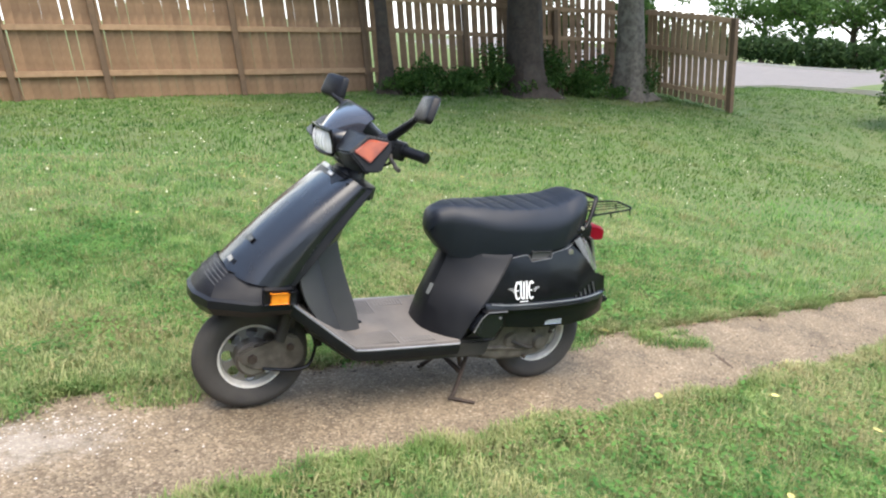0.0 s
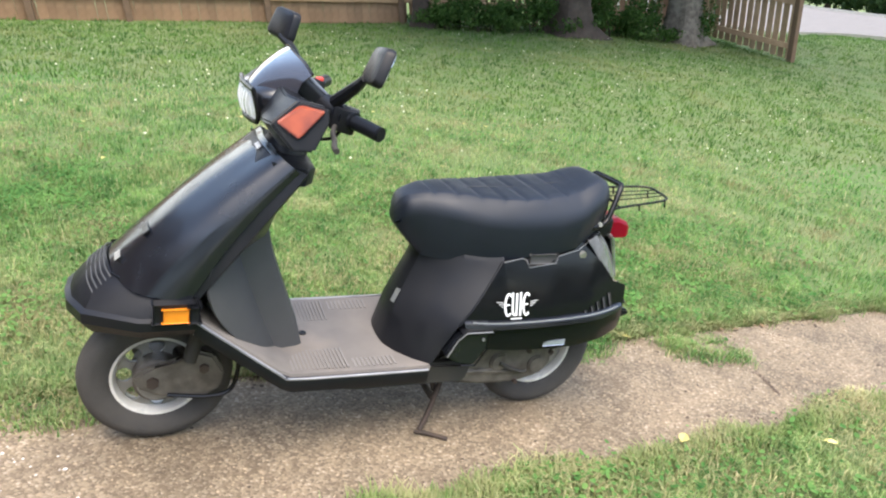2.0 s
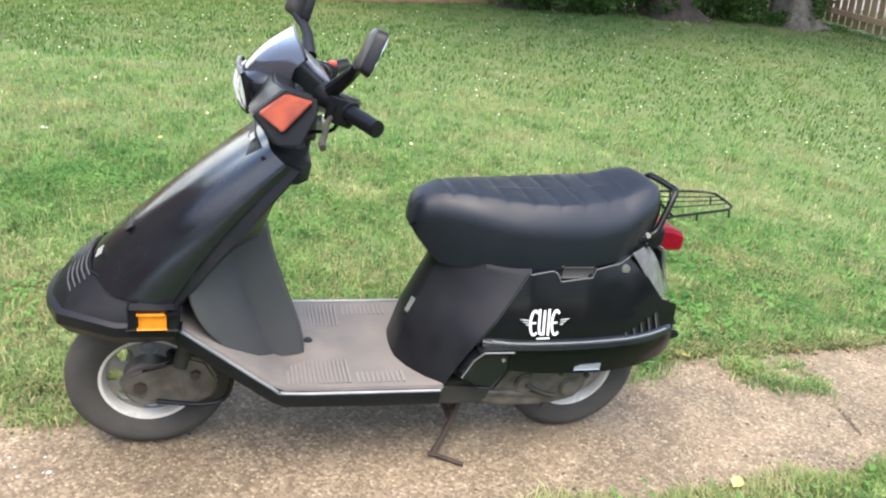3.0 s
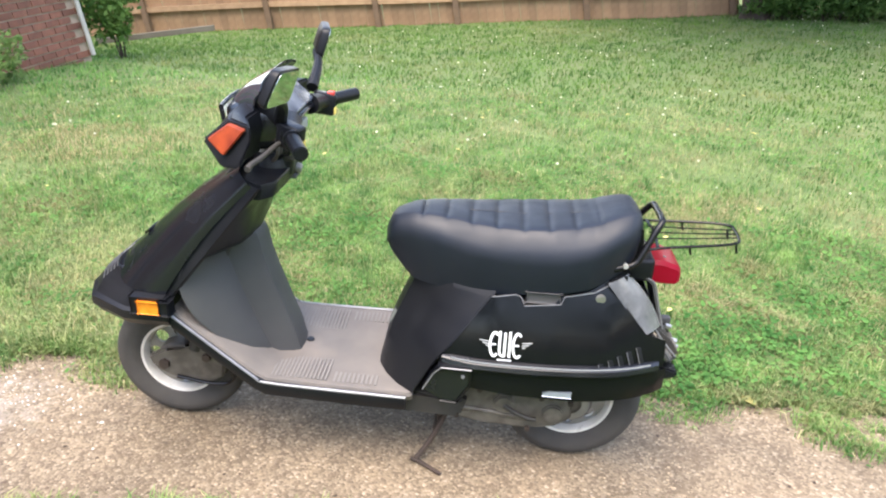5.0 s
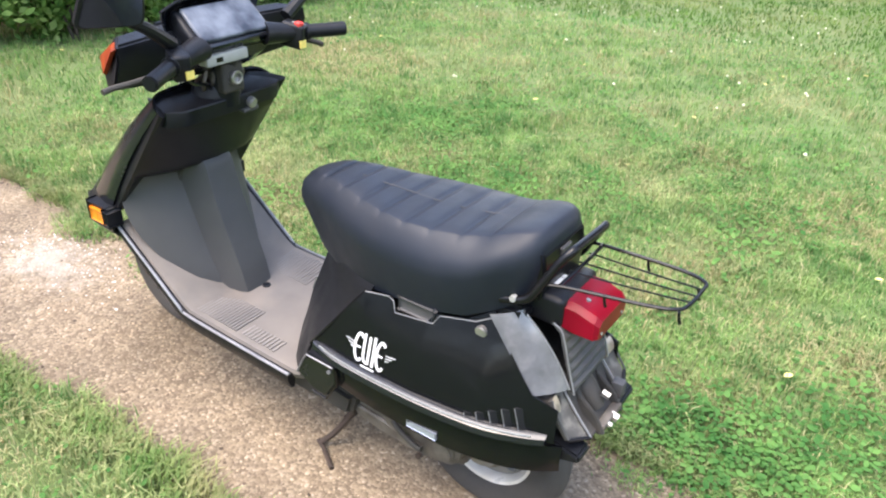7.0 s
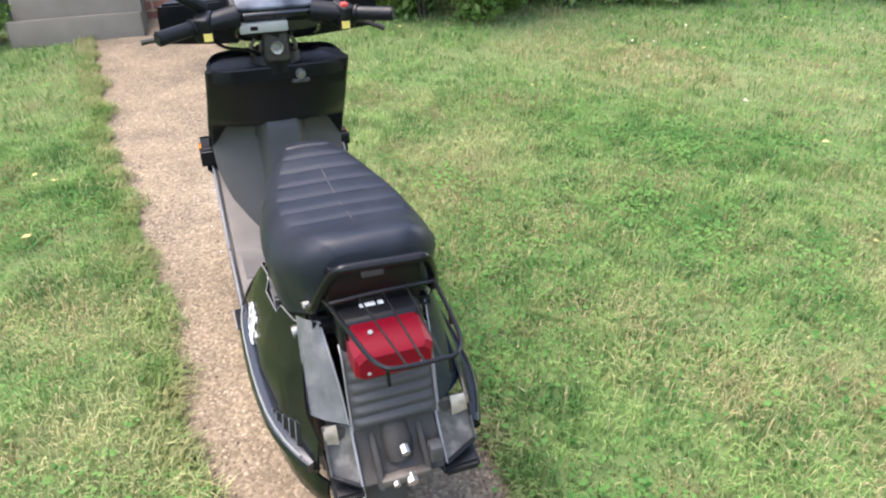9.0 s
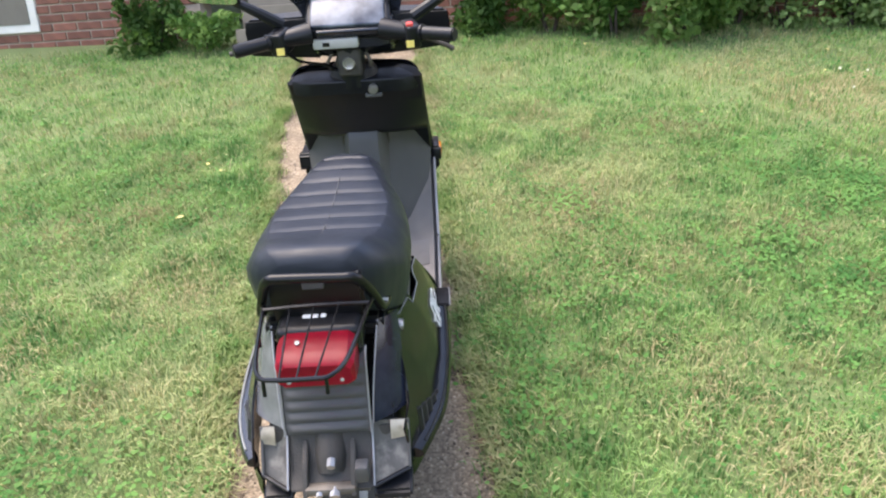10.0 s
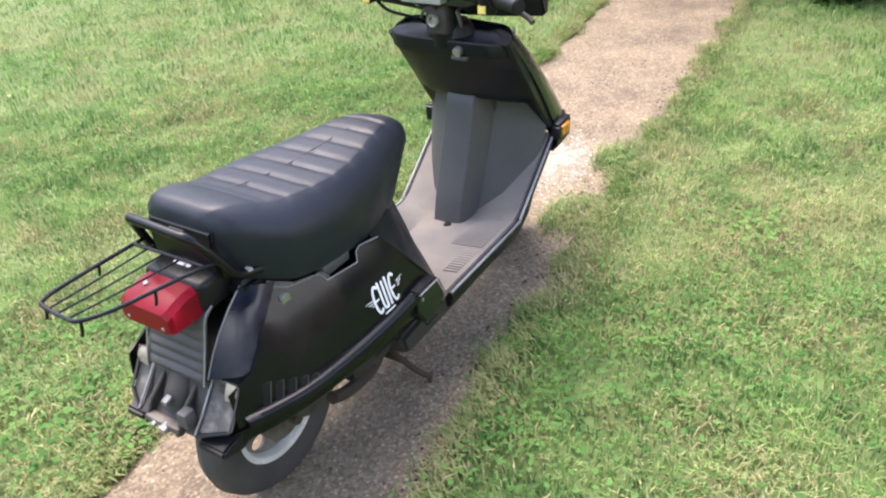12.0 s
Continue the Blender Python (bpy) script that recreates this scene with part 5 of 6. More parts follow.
def footboard():
    prof = [(0.150, 0.2635), (0.135, 0.264), (-0.10, 0.268), (-0.245, 0.273), (-0.275, 0.288), (-0.38, 0.371), (-0.488, 0.458)]
    rows = []
    for x, z in prof:
        w = 0.194 if x < 0.15 else 0.185
        rows.append([(x, -w, z - 0.012), (x, -w + 0.004, z), (x, -0.10, z + 0.001), (x, 0.10, z + 0.001), (x, w - 0.004, z), (x, w, z - 0.012), (x, w - 0.01, z - 0.03), (x, -w + 0.01, z - 0.03)])
    sills, raised = [], []
    f = part("footboard", loft(rows), M_FLOOR, SC, "dusty grey ribbed footboard")
    for s in (-1, 1):
        for k in range(15):
            x = -0.235 + 0.0105 * k
            part("rib", box((x - 0.0026, s * 0.075, 0.268), (x + 0.0026, s * 0.176, 0.2734 - 0.00005 * k), 0.0004, 1), M_RIBS, f, smooth=False)
        for k in range(10):
            x = -0.065 + 0.0125 * k
            part("rib", box((x - 0.003, s * 0.130, 0.264), (x + 0.003, s * 0.174, 0.2690), 0.0004, 1), M_RIBS, f, smooth=False)
    for s in (-1, 1):
        rows, bead = [], []
        for x, z in prof[1:]:
            y = s * 0.196
            rows.append([(x, y, z - 0.006), (x, y + s * 0.012, z - 0.008), (x, y + s * 0.014, z - 0.022), (x, y + s * 0.006, z - 0.048), (x, y - s * 0.006, z - 0.052), (x, y - s * 0.01, z - 0.02)])
            bead.append((x, y + s * 0.009, z - 0.0065))
        sk = part("side_sill", loft(rows), M_MATTE, SC)
        part("edge_trim", tube(bead, 0.0042, 8, 3), M_EDGE, sk, "pale edge trim")
        sills += [sk, *sk.children]
    part("underbody", prism([(0.30, 0.24), (0.28, 0.17), (-0.05, 0.185), (-0.26, 0.205), (-0.42, 0.33), (-0.42, 0.36), (-0.26, 0.25)], -0.16, 0.16, 0.012), M_DARKCAST, SC)
    # The machine leans on its stand, so the board rises towards its right side.
    for ob in [f, *f.children, *sills]:
        if ob.data not in raised:
            raised.append(ob.data)
            for v in ob.data.vertices:
                v.co.z += (0.11 + 0.11 * max(0.0, min(0.4, v.co.x + 0.25))) * max(0.0, v.co.y)


footboard()


def nose():
    L = [
        [(-0.492, 0.201, 0.503), (-0.585, 0.172, 0.512), (-0.664, 0.098, 0.532), (-0.672, 0.05, 0.541), (-0.675, 0.0, 0.543)],
        [(-0.488, 0.208, 0.485), (-0.600, 0.188, 0.487), (-0.704, 0.116, 0.492), (-0.728, 0.055, 0.494), (-0.732, 0.0, 0.495)],
        [(-0.486, 0.213, 0.462), (-0.606, 0.199, 0.461), (-0.720, 0.132, 0.460), (-0.752, 0.060, 0.459), (-0.757, 0.0, 0.459)],
        [(-0.486, 0.222, 0.457), (-0.609, 0.210, 0.455), (-0.730, 0.141, 0.453), (-0.764, 0.063, 0.452), (-0.770, 0.0, 0.452)],
        [(-0.486, 0.222, 0.438), (-0.609, 0.210, 0.432), (-0.730, 0.141, 0.428), (-0.764, 0.063, 0.426), (-0.770, 0.0, 0.426)],
        [(-0.488, 0.208, 0.420), (-0.600, 0.194, 0.408), (-0.708, 0.128, 0.398), (-0.740, 0.058, 0.394), (-0.746, 0.0, 0.394)],
        [(-0.490, 0.180, 0.412), (-0.590, 0.160, 0.400), (-0.680, 0.105, 0.392), (-0.705, 0.05, 0.389), (-0.71, 0.0, 0.388)],
    ]
    rows = [ring_half([tuple(q) for q in spline(h, 1)]) for h in L]
    n = part("front_fender", sheet([[tuple(p) for p in r] for r in rows], 0.004), M_MATTE, SC, "matte black nose with a louvred grille", angle=25)
    for k in range(5):
        t = 0.10 + 0.18 * k
        x, z = -0.672 - 0.054 * t, 0.541 - 0.048 * t
        pts = [(x + 0.012, -0.105 - 0.01 * t, z - 0.010), (x, -0.07, z), (x - 0.003, 0.0, z + 0.001), (x, 0.07, z), (x + 0.012, 0.105 + 0.01 * t, z - 0.010)]
        part("louvre", tube(pts, 0.0020, 8, 4), M_FADED, n)
    for s in (-1, 1):
        part("seam", tube([(-0.664, s * 0.100, 0.5335), (-0.585, s * 0.1745, 0.5135), (-0.495, s * 0.203, 0.504)], 0.003, 6, 5), M_TUBE, n)
        h = part("marker_lamp", box((-0.578, s * 0.203, 0.458), (-0.486, s * 0.224, 0.508), 0.005, 2), M_MATTE, SC)
        lens = part("lens", box((-0.557, s * 0.210, 0.463), (-0.502, s * 0.231, 0.497), 0.004, 2), M_AMBER, h, "amber side marker lens")
        part("rib", box((-0.531, s * 0.229, 0.466), (-0.528, s * 0.2322, 0.494)), M_AMBER, lens, smooth=False)
        part("mount", box((-0.500, s * 0.198, 0.460), (-0.478, s * 0.230, 0.500), 0.006, 2), M_MATTE, h)


nose()


def lathe_x(c):
    """A hollow key barrel that faces back and up."""
    rings = []
    for x, r in ((-0.010, 0.016), (0.004, 0.017), (0.007, 0.015), (0.006, 0.011), (-0.004, 0.010), (-0.004, 0.0005)):
        rings.append([(c[0] + x, c[1] + r * math.cos(a), c[2] + 0.25 * x + r * math.sin(a)) for a in [2 * math.pi * k / 20 for k in range(20)]])
    return loft(rings)


def head():
    """Headlamp, screen, winkers, meters and bars, turned slightly to the right as they stand."""
    H = empty("handlebar")
    H.parent = SC
    rings = []
    for x, hw, z0, z1 in ((-0.352, 0.090, 0.905, 0.974), (-0.335, 0.104, 0.888, 0.984), (-0.29, 0.118, 0.862, 0.998), (-0.24, 0.120, 0.875, 1.000), (-0.20, 0.108, 0.905, 0.975)):
        ring = []
        for k in range(24):
            a = 2 * math.pi * k / 24
            c, s = math.cos(a), math.sin(a)
            e = 0.5
            ring.append((x + 0.02 * (0.5 - 0.5 * s) * (1 if x < -0.3 else 0), 0.012 + hw * math.copysign(abs(c) ** e, c), (z0 + z1) / 2 + (z1 - z0) / 2 * math.copysign(abs(s) ** e, s)))
        rings.append(ring)
    part("headlamp_shell", loft(rings), M_GLOSS, H)
    rows = []
    for k in range(7):
        t = k / 6
        z = 0.972 - 0.064 * t
        bow = 0.003 * math.sin(math.pi * t)
        rows.append([(-0.363 + 0.006 * t - bow + 0.022 * (abs(u) ** 3), 0.012 + u * 0.086, z + 0.004 * u) for u in np.linspace(-1, 1, 11)])
    lens = part("headlamp_lens", sheet(rows, 0.006), M_CLEAR, H, "clear moulded headlamp lens")
    bm = bmesh.new()
    for u in np.linspace(-0.85, 0.85, 9):
        join(bm, tube([(-0.372 + 0.022 * abs(u) ** 3 + 0.003, 0.012 + u * 0.086, 0.966), (-0.3725 + 0.022 * abs(u) ** 3, 0.012 + u * 0.086, 0.940), (-0.366 + 0.022 * abs(u) ** 3, 0.012 + u * 0.086, 0.913)], 0.0016, 5, 3))
    part("flutes", bm, M_CLEAR, lens)
    bez = [(-0.356, -0.083, 0.978), (-0.366, 0.012, 0.980), (-0.356, 0.107, 0.978), (-0.345, 0.114, 0.93), (-0.345, 0.105, 0.903), (-0.358, 0.012, 0.899), (-0.345, -0.081, 0.903), (-0.345, -0.090, 0.93), (-0.356, -0.083, 0.978)]
    part("bezel", tube(bez, 0.0060, 8, 2), M_TUBE, H)
    # Smoked screen, wrapped from the headlamp round to the winkers.
    rows = []
    for k in range(9):
        t = k / 8
        x, z = -0.358 + 0.112 * t, 0.974 + 0.084 * t + 0.008 * math.sin(math.pi * t)
        w = 0.125 + 0.030 * t
        rows.append([(x - 0.010 * math.sin(math.pi * t) + (0.085 * (1 - t) + 0.010) * abs(u) ** 2.2, 0.010 + u * w, z - 0.016 * abs(u) ** 4 + 0.009 * t * u) for u in np.linspace(-1, 1, 15)])
    sc = part("screen", sheet(rows, 0.0035), M_SMOKE, H, "smoked plastic fly screen")
    part("screen_edge", tube([rows[-1][k] for k in range(0, 15, 2)], 0.0035, 6, 3), M_TUBE, sc)
    # Winkers.
    for s in (-1, 1):
        out = [(-0.345, 0.240, 0.940), (-0.282, 0.230, 0.992), (-0.222, 0.272, 0.988), (-0.219, 0.274, 0.955), (-0.250, 0.277, 0.888), (-0.297, 0.264, 0.884)]
        mid = [(-0.350, 0.165, 0.930), (-0.300, 0.165, 0.992), (-0.262, 0.17, 0.980), (-0.256, 0.17, 0.935), (-0.274, 0.17, 0.872), (-0.302, 0.165, 0.870)]
        inn = [(-0.340, 0.085, 0.925), (-0.298, 0.085, 0.995), (-0.250, 0.085, 0.985), (-0.246, 0.085, 0.93), (-0.265, 0.085, 0.868), (-0.302, 0.085, 0.866)]
        pod = loft([sym(inn, s), sym(mid, s), sym(out, s)])
        bmesh.ops.bevel(pod, geom=[e for e in pod.edges], offset=0.005, segments=2, affect="EDGES")
        w = part("winker", pod, M_MATTE, H)
        quad = [(-0.334, 0.245, 0.944), (-0.280, 0.238, 0.984), (-0.229, 0.272, 0.980), (-0.286, 0.270, 0.912)]
        c = Vector((-0.281, 0.254, 0.951))
        face = [(x + (c.x - x) * 0.03, s * (y - 0.006), z + (c.z - z) * 0.03) for x, y, z in quad]
        front = [(x + (c.x - x) * 0.08 - 0.001, s * (y + 0.004), z + (c.z - z) * 0.08) for x, y, z in quad]
        bm = loft([face, front])
        bmesh.ops.bevel(bm, geom=bm.edges[:], offset=0.003, segments=2, affect="EDGES")
        part("lens", bm, M_ORANGE, w, "sun-faded orange turn signal lens")
    # Meter housing, sloped towards the rider.
    m = Matrix.Translation((-0.212, 0.006, 0.990)) @ Euler((0, radians(40), 0)).to_matrix().to_4x4()
    mh = part("meter_housing", box((-0.060, -0.112, -0.040), (0.052, 0.112, 0.004), 0.010, 3, m=m), M_MATTE, H)
    part("meter_cover", box((-0.052, -0.098, 0.002), (0.044, 0.098, 0.014), 0.006, 3, m=m), M_PANEL, mh, "glossy grey meter cover")
    part("meter_lip", box((0.046, -0.085, -0.020), (0.058, 0.085, 0.006), 0.005, 2, m=m), M_GLOSS, mh)
    part("wiring_cover", box((-0.205, -0.090, 0.912), (-0.170, 0.030, 0.938), 0.004, 2), M_PALEGREY, mh, "pale grey lower meter cover")
    part("clip", box((-0.1715, -0.064, 0.920), (-0.1685, -0.046, 0.930)), M_TUBE, mh, smooth=False)
    # Bars, switch pods, grips, levers.
    for s in (-1, 1):
        a, b = (-0.185, s * 0.095, 0.955), (-0.158, s * 0.180, 0.946)
        e = (-0.106 if s < 0 else -0.092, s * 0.283, 0.935 if s < 0 else 0.948)
        g0 = Vector(b) + (Vector(e) - Vector(b)) * 0.16
        rings = []
        A, B = Vector(a), Vector(b)
        d = (B - A).normalized()
        u = Vector((0, 0, 1)) - d.z * d
        w_ = d.cross(u)
        for t, q in ((0.0, 0.033), (0.5, 0.028), (1.0, 0.023)):
            P = A + (B - A) * t
            rings.append([P + q * (math.cos(k * math.pi / 8) * u * 0.85 + math.sin(k * math.pi / 8) * w_) for k in range(16)])
        part("bar_cover", loft(rings), M_MATTE, H)
        pod = part("switch_pod", box((-0.030, -0.020, -0.032), (0.030, 0.020, 0.028), 0.007, 3, m=Matrix.Translation((-0.160, s * 0.170, 0.944)) @ Euler((0, 0.2, s * 0.4)).to_matrix().to_4x4()), M_MATTE, H)
        part("label", box((-0.1305, s * 0.168 - 0.010, 0.914), (-0.1275, s * 0.168 + 0.010, 0.932), m=None), M_YELLOW, pod, "yellow switch label", smooth=False)
        if s > 0:
            part("switch", box((-0.150, 0.160, 0.964), (-0.130, 0.178, 0.976), 0.003, 1), M_REDSW, pod, "red switch")
            part("switch", box((-0.168, 0.163, 0.964), (-0.154, 0.175, 0.973), 0.003, 1), M_PALEGREY, pod, "white switch mark")
        part("grip", join(cyl(g0, Vector(e), 0.0175, 16, bevel=0.003), cyl(g0, g0 + (Vector(e) - g0) * 0.1, 0.022, 16, bevel=0.002)), M_MATTE, H, "black rubber handlebar grip")
        tip = [(-0.205, -0.262, 0.912), (-0.215, -0.300, 0.908), (-0.215, -0.323, 0.905)] if s < 0 else [(-0.180, 0.262, 0.902), (-0.172, 0.280, 0.893)]
        part("lever", tube([(-0.178, s * 0.165, 0.930), (-0.196, s * 0.21, 0.918)] + tip, 0.006, 8, 5, 0.007), M_DARKCAST, H)
        if s < 0:
            part("control_cable", tube([(-0.165, s * 0.165, 0.915), (-0.175, s * 0.13, 0.885), (-0.21, s * 0.07, 0.862), (-0.24, s * 0.03, 0.83)], 0.0045, 6, 6), M_TUBE, H)
    for s, c, r0, u_, v_ in ((-1, (-0.137, -0.316, 1.089), (-0.184, -0.165, 0.980), (0.10, 0.985, -0.10), (0.36, -0.10, 0.93)),
                             (1, (-0.205, 0.355, 1.084), (-0.195, 0.180, 0.980), (-0.28, 0.95, 0.06), (0.30, 0.06, 0.95))):
        C, U = Vector(c), Vector(u_).normalized()
        V = (Vector(v_) - Vector(v_).dot(U) * U).normalized()
        N = U.cross(V)
        mid = (Vector(r0) + C) / 2 + Vector((0.002, -s * 0.004, -0.004))
        part("mirror_arm", tube([r0, tuple(mid), tuple(C - 0.012 * N - 0.034 * V - s * 0.022 * U)], 0.0165, 10, 6, 0.0095), M_MATTE, H)
        spin = [2 * math.pi * i / 28 for i in range(28)]

        def rim_at(a, k, d):
            cy, cz = math.copysign(abs(math.cos(a)) ** 0.30, math.cos(a)), math.copysign(abs(math.sin(a)) ** 0.30, math.sin(a))
            return C + N * d + U * (k * (0.066 - 0.006 * cz) * cy) + V * (k * 0.043 * cz)

        rings = [[rim_at(a, k, d) for a in spin] for d, k in ((-0.017, 0.72), (-0.013, 0.90), (-0.004, 0.985), (0.006, 1.0), (0.008, 0.95))]
        mir = part("mirror", loft(rings), M_MATTE, H, "black rear-view mirror")
        part("glass", loft([[rim_at(a, 0.90, 0.0065) for a in spin], [rim_at(a, 0.90, 0.0095) for a in spin]]), M_MIRROR, mir, "mirror glass")
    # Steering stem with the key switch.
    part("stem", tube([(-0.245, 0, 0.80), (-0.232, 0, 0.87), (-0.222, 0, 0.93)], 0.042, 16, 4, 0.034), M_MATTE, H)
    blk = part("key_block", box((-0.225, -0.034, 0.830), (-0.192, 0.030, 0.905), 0.009, 3), M_DARKCAST, H, "worn metal key-switch block")
    part("key_switch", lathe_x((-0.184, -0.003, 0.868)), M_CHROME, blk, "chrome key switch")
    part("neck_cover", loft([[(-0.262 + r * 1.15 * math.cos(a), r * 1.5 * math.sin(a), z) for a in [2 * math.pi * k / 20 for k in range(20)]] for z, r in ((0.80, 0.048), (0.836, 0.044), (0.856, 0.034))]), M_MATTE, SC)
    for y in (-0.05, -0.03, 0.04):
        part("wire", tube([(-0.25, y, 0.83), (-0.225, y * 1.3, 0.862), (-0.235, y * 0.8, 0.90)], 0.005, 6, 5), M_CAST, H)


head()


# Rear bodywork: the side's distance from the middle plane.
def side_y(x, z):
    bottom = np.interp(x, (0.10, 0.215, 0.35, 0.50, 0.65, 0.80), (0.185, 0.200, 0.206, 0.205, 0.190, 0.146))
    upper = np.interp(x, (0.10, 0.22, 0.345, 0.50, 0.66, 0.80), (0.120, 0.142, 0.150, 0.144, 0.126, 0.112))
    t = min(1.2, max(0.0, (z - 0.385) / 0.185))
    return float(bottom + (upper - bottom) * t ** 1.4)


def body():
    lev = [
        (0.262, ((0.148, 0.187), (0.104, 0.152), (0.068, 0.108), (0.043, 0.063), (0.038, 0.032), (0.037, 0.000))),
        (0.330, ((0.182, 0.191), (0.132, 0.154), (0.086, 0.102), (0.058, 0.057), (0.053, 0.030), (0.052, 0.000))),
        (0.390, ((0.215, 0.197), (0.158, 0.146), (0.106, 0.086), (0.073, 0.051), (0.066, 0.026), (0.064, 0.000))),
        (0.460, ((0.270, 0.184), (0.202, 0.131), (0.136, 0.072), (0.099, 0.044), (0.091, 0.024), (0.088, 0.000))),
        (0.530, ((0.335, 0.160), (0.238, 0.119), (0.160, 0.065), (0.128, 0.041), (0.121, 0.022), (0.118, 0.000))),
        (0.575, ((0.352, 0.130), (0.236, 0.102), (0.160, 0.058), (0.137, 0.037), (0.131, 0.020), (0.129, 0.0))),
        (0.600, ((0.350, 0.112), (0.238, 0.092), (0.158, 0.052), (0.138, 0.033), (0.132, 0.018), (0.130, 0.0))),
    ]
    rows = [ring_half([(x, y, z) for x, y in h]) for z, h in lev]
    c = part("centre_cover", sheet(rows, 0.005, 3, 1), M_MATTE, SC, "matte black cover below the seat", angle=22)
    # A sticker that follows the cover's face.
    rows_s = []
    for z in (0.392, 0.412, 0.432):
        row = []
        for y in (0.030, 0.038, 0.046):
            xs_ = []
            for _, h in lev:
                ys_, xx_ = [q[1] for q in h][::-1], [q[0] for q in h][::-1]
                xs_.append(np.interp(y, ys_, xx_))
            row.append((float(np.interp(z, [q[0] for q in lev], xs_)) - 0.004, -y - 0.002, z))
        rows_s.append(row)
    part("sticker", sheet(rows_s, 0.001), M_PALESTICK_GLINT, c, "pale grey sticker")
    top_z = lambda x: float(np.interp(x, (0.340, 0.40, 0.415, 0.425, 0.515, 0.525, 0.60, 0.655), (0.556, 0.565, 0.560, 0.540, 0.548, 0.566, 0.578, 0.606)))
    for s in (-1, 1):
        rows = []
        nz, nx = 12, 40
        for i in range(nz + 1):
            v = i / nz
            row = []
            for j in range(nx + 1):
                u = j / nx
                xa = 0.217 + 0.125 * v
                xb = 0.800 - 0.010 * v if v < 0.36 else 0.744 - 0.112 * (v - 0.41) / 0.59
                x = xa + (xb - xa) * u
                ztop = top_z(0.340 + (0.655 - 0.340) * u)
                z = 0.388 + (ztop - 0.388) * v
                row.append((x, s * side_y(x, z), z))
            rows.append(row)
        p = part("side_panel", sheet(rows, 0.004), M_DIM_GLOSS, SC, "glossy black side panel", angle=40)
        # Seam beside the centre cover, and the top edge's highlight as a pale bead.
        part("seam", tube([(0.212, s * 0.199, 0.385), (0.262, s * 0.189, 0.450), (0.340, s * 0.151, 0.556)], 0.0035, 6, 4), M_TUBE, p)
        edge = [(x, s * (side_y(x, top_z(x)) + 0.001), top_z(x)) for x in (0.342, 0.40, 0.415, 0.425, 0.515, 0.525, 0.60, 0.64)]
        part("panel_edge", tube(edge, 0.0014, 6, 1), M_EDGE, p)
        part("latch_recess", box((0.428, s * 0.120, 0.546), (0.514, s * 0.147, 0.575), 0.006, 2), M_FADED, p)
        part("seat_lock", cyl((0.615, s * 0.120, 0.563), (0.616, s * 0.138, 0.562), 0.013, 18, bevel=0.002), M_CHROME, p, "round metal lock")
        # Cooling fins at the rear foot of the panel.
        for k in range(5):
            x0 = 0.628 + 0.027 * k
            h = 0.010 + 0.010 * k
            q = [(x0, 0.3965), (x0 + 0.013, 0.3965), (x0 + 0.013 - 0.34 * h, 0.3965 + h), (x0 - 0.34 * h, 0.3965 + h)]
            yo = lambda x, z: side_y(x, z) + 0.0045
            fin = part("fin", loft([[(x, s * (yo(x, z) - 0.010), z) for x, z in q], [(x, s * (yo(x, z) - (0.004 if i in (1, 2) else 0.0)), z) for i, (x, z) in enumerate(q)]]), M_MATTE, p, smooth=False)
            part("edge", tube([(q[0][0], s * (yo(*q[0]) + 0.0006), q[0][1]), (q[3][0], s * (yo(*q[3]) + 0.0006), q[3][1])], 0.0010, 5, 1), M_EDGE if s < 0 else M_FADED, fin, "pale edge")
        # Emblem: two hooked arcs, upright bars, wings and a rule.
        em = empty("emblem")
        em.parent = p

        def decal(name, pts, w):
            """A flat stroke laid on the panel."""
            rows = []
            if s > 0:
                pts = [(2 * cx - x, z) for x, z in pts]
            for i, q in enumerate(pts):
                a, b = Vector(pts[max(i - 1, 0)]), Vector(pts[min(i + 1, len(pts) - 1)])
                d = (b - a).normalized()
                n2 = Vector((-d.y, d.x)) * w / 2
                rows.append([((q[0] + e * n2.x), s * (side_y(q[0] + e * n2.x, q[1] + e * n2.y) + 0.0035), q[1] + e * n2.y) for e in (-1, 1)])
            part(name, sheet(rows, 0.0008), M_STICKER, em, smooth=False)

        cx, cz = (0.384, 0.443) if s < 0 else (0.388, 0.447)
        for sx in (-0.035, 0.0235):
            arc = [(cx + sx + 0.008 - 0.0115 * math.sin(radians(a)), cz + 0.0300 * math.cos(radians(a))) for a in range(-40, 221, 13)]
            decal("arc", arc, 0.0062)
            decal("bar", [(cx + sx - 0.001, cz), (cx + sx + 0.012, cz + 0.0005)], 0.0040)
        foot = [(cx - 0.0145, cz + 0.034), (cx - 0.0145, cz + 0.01), (cx - 0.0142, cz - 0.014), (cx - 0.0115, cz - 0.026), (cx - 0.004, cz - 0.030)]
        decal("bar", foot, 0.0062)
        decal("bar", [(cx - 0.001, cz - 0.031), (cx - 0.001, cz + 0.031)], 0.0064)
        decal("bar", [(cx + 0.0115, cz - 0.032), (cx + 0.0115, cz + 0.034)], 0.0064)
        decal("rule", [(cx - 0.018, cz - 0.0395), (cx + 0.018, cz - 0.0395)], 0.0038)
        for k in range(3):
            decal("wing", [(cx - 0.042, cz + 0.007 - 0.0060 * k), (cx - 0.066 + 0.008 * k, cz + 0.0085 - 0.0060 * k)], 0.0014)
            decal("wing", [(cx + 0.043, cz + 0.007 - 0.0060 * k), (cx + 0.068 - 0.008 * k, cz + 0.0095 - 0.0060 * k)], 0.0014)
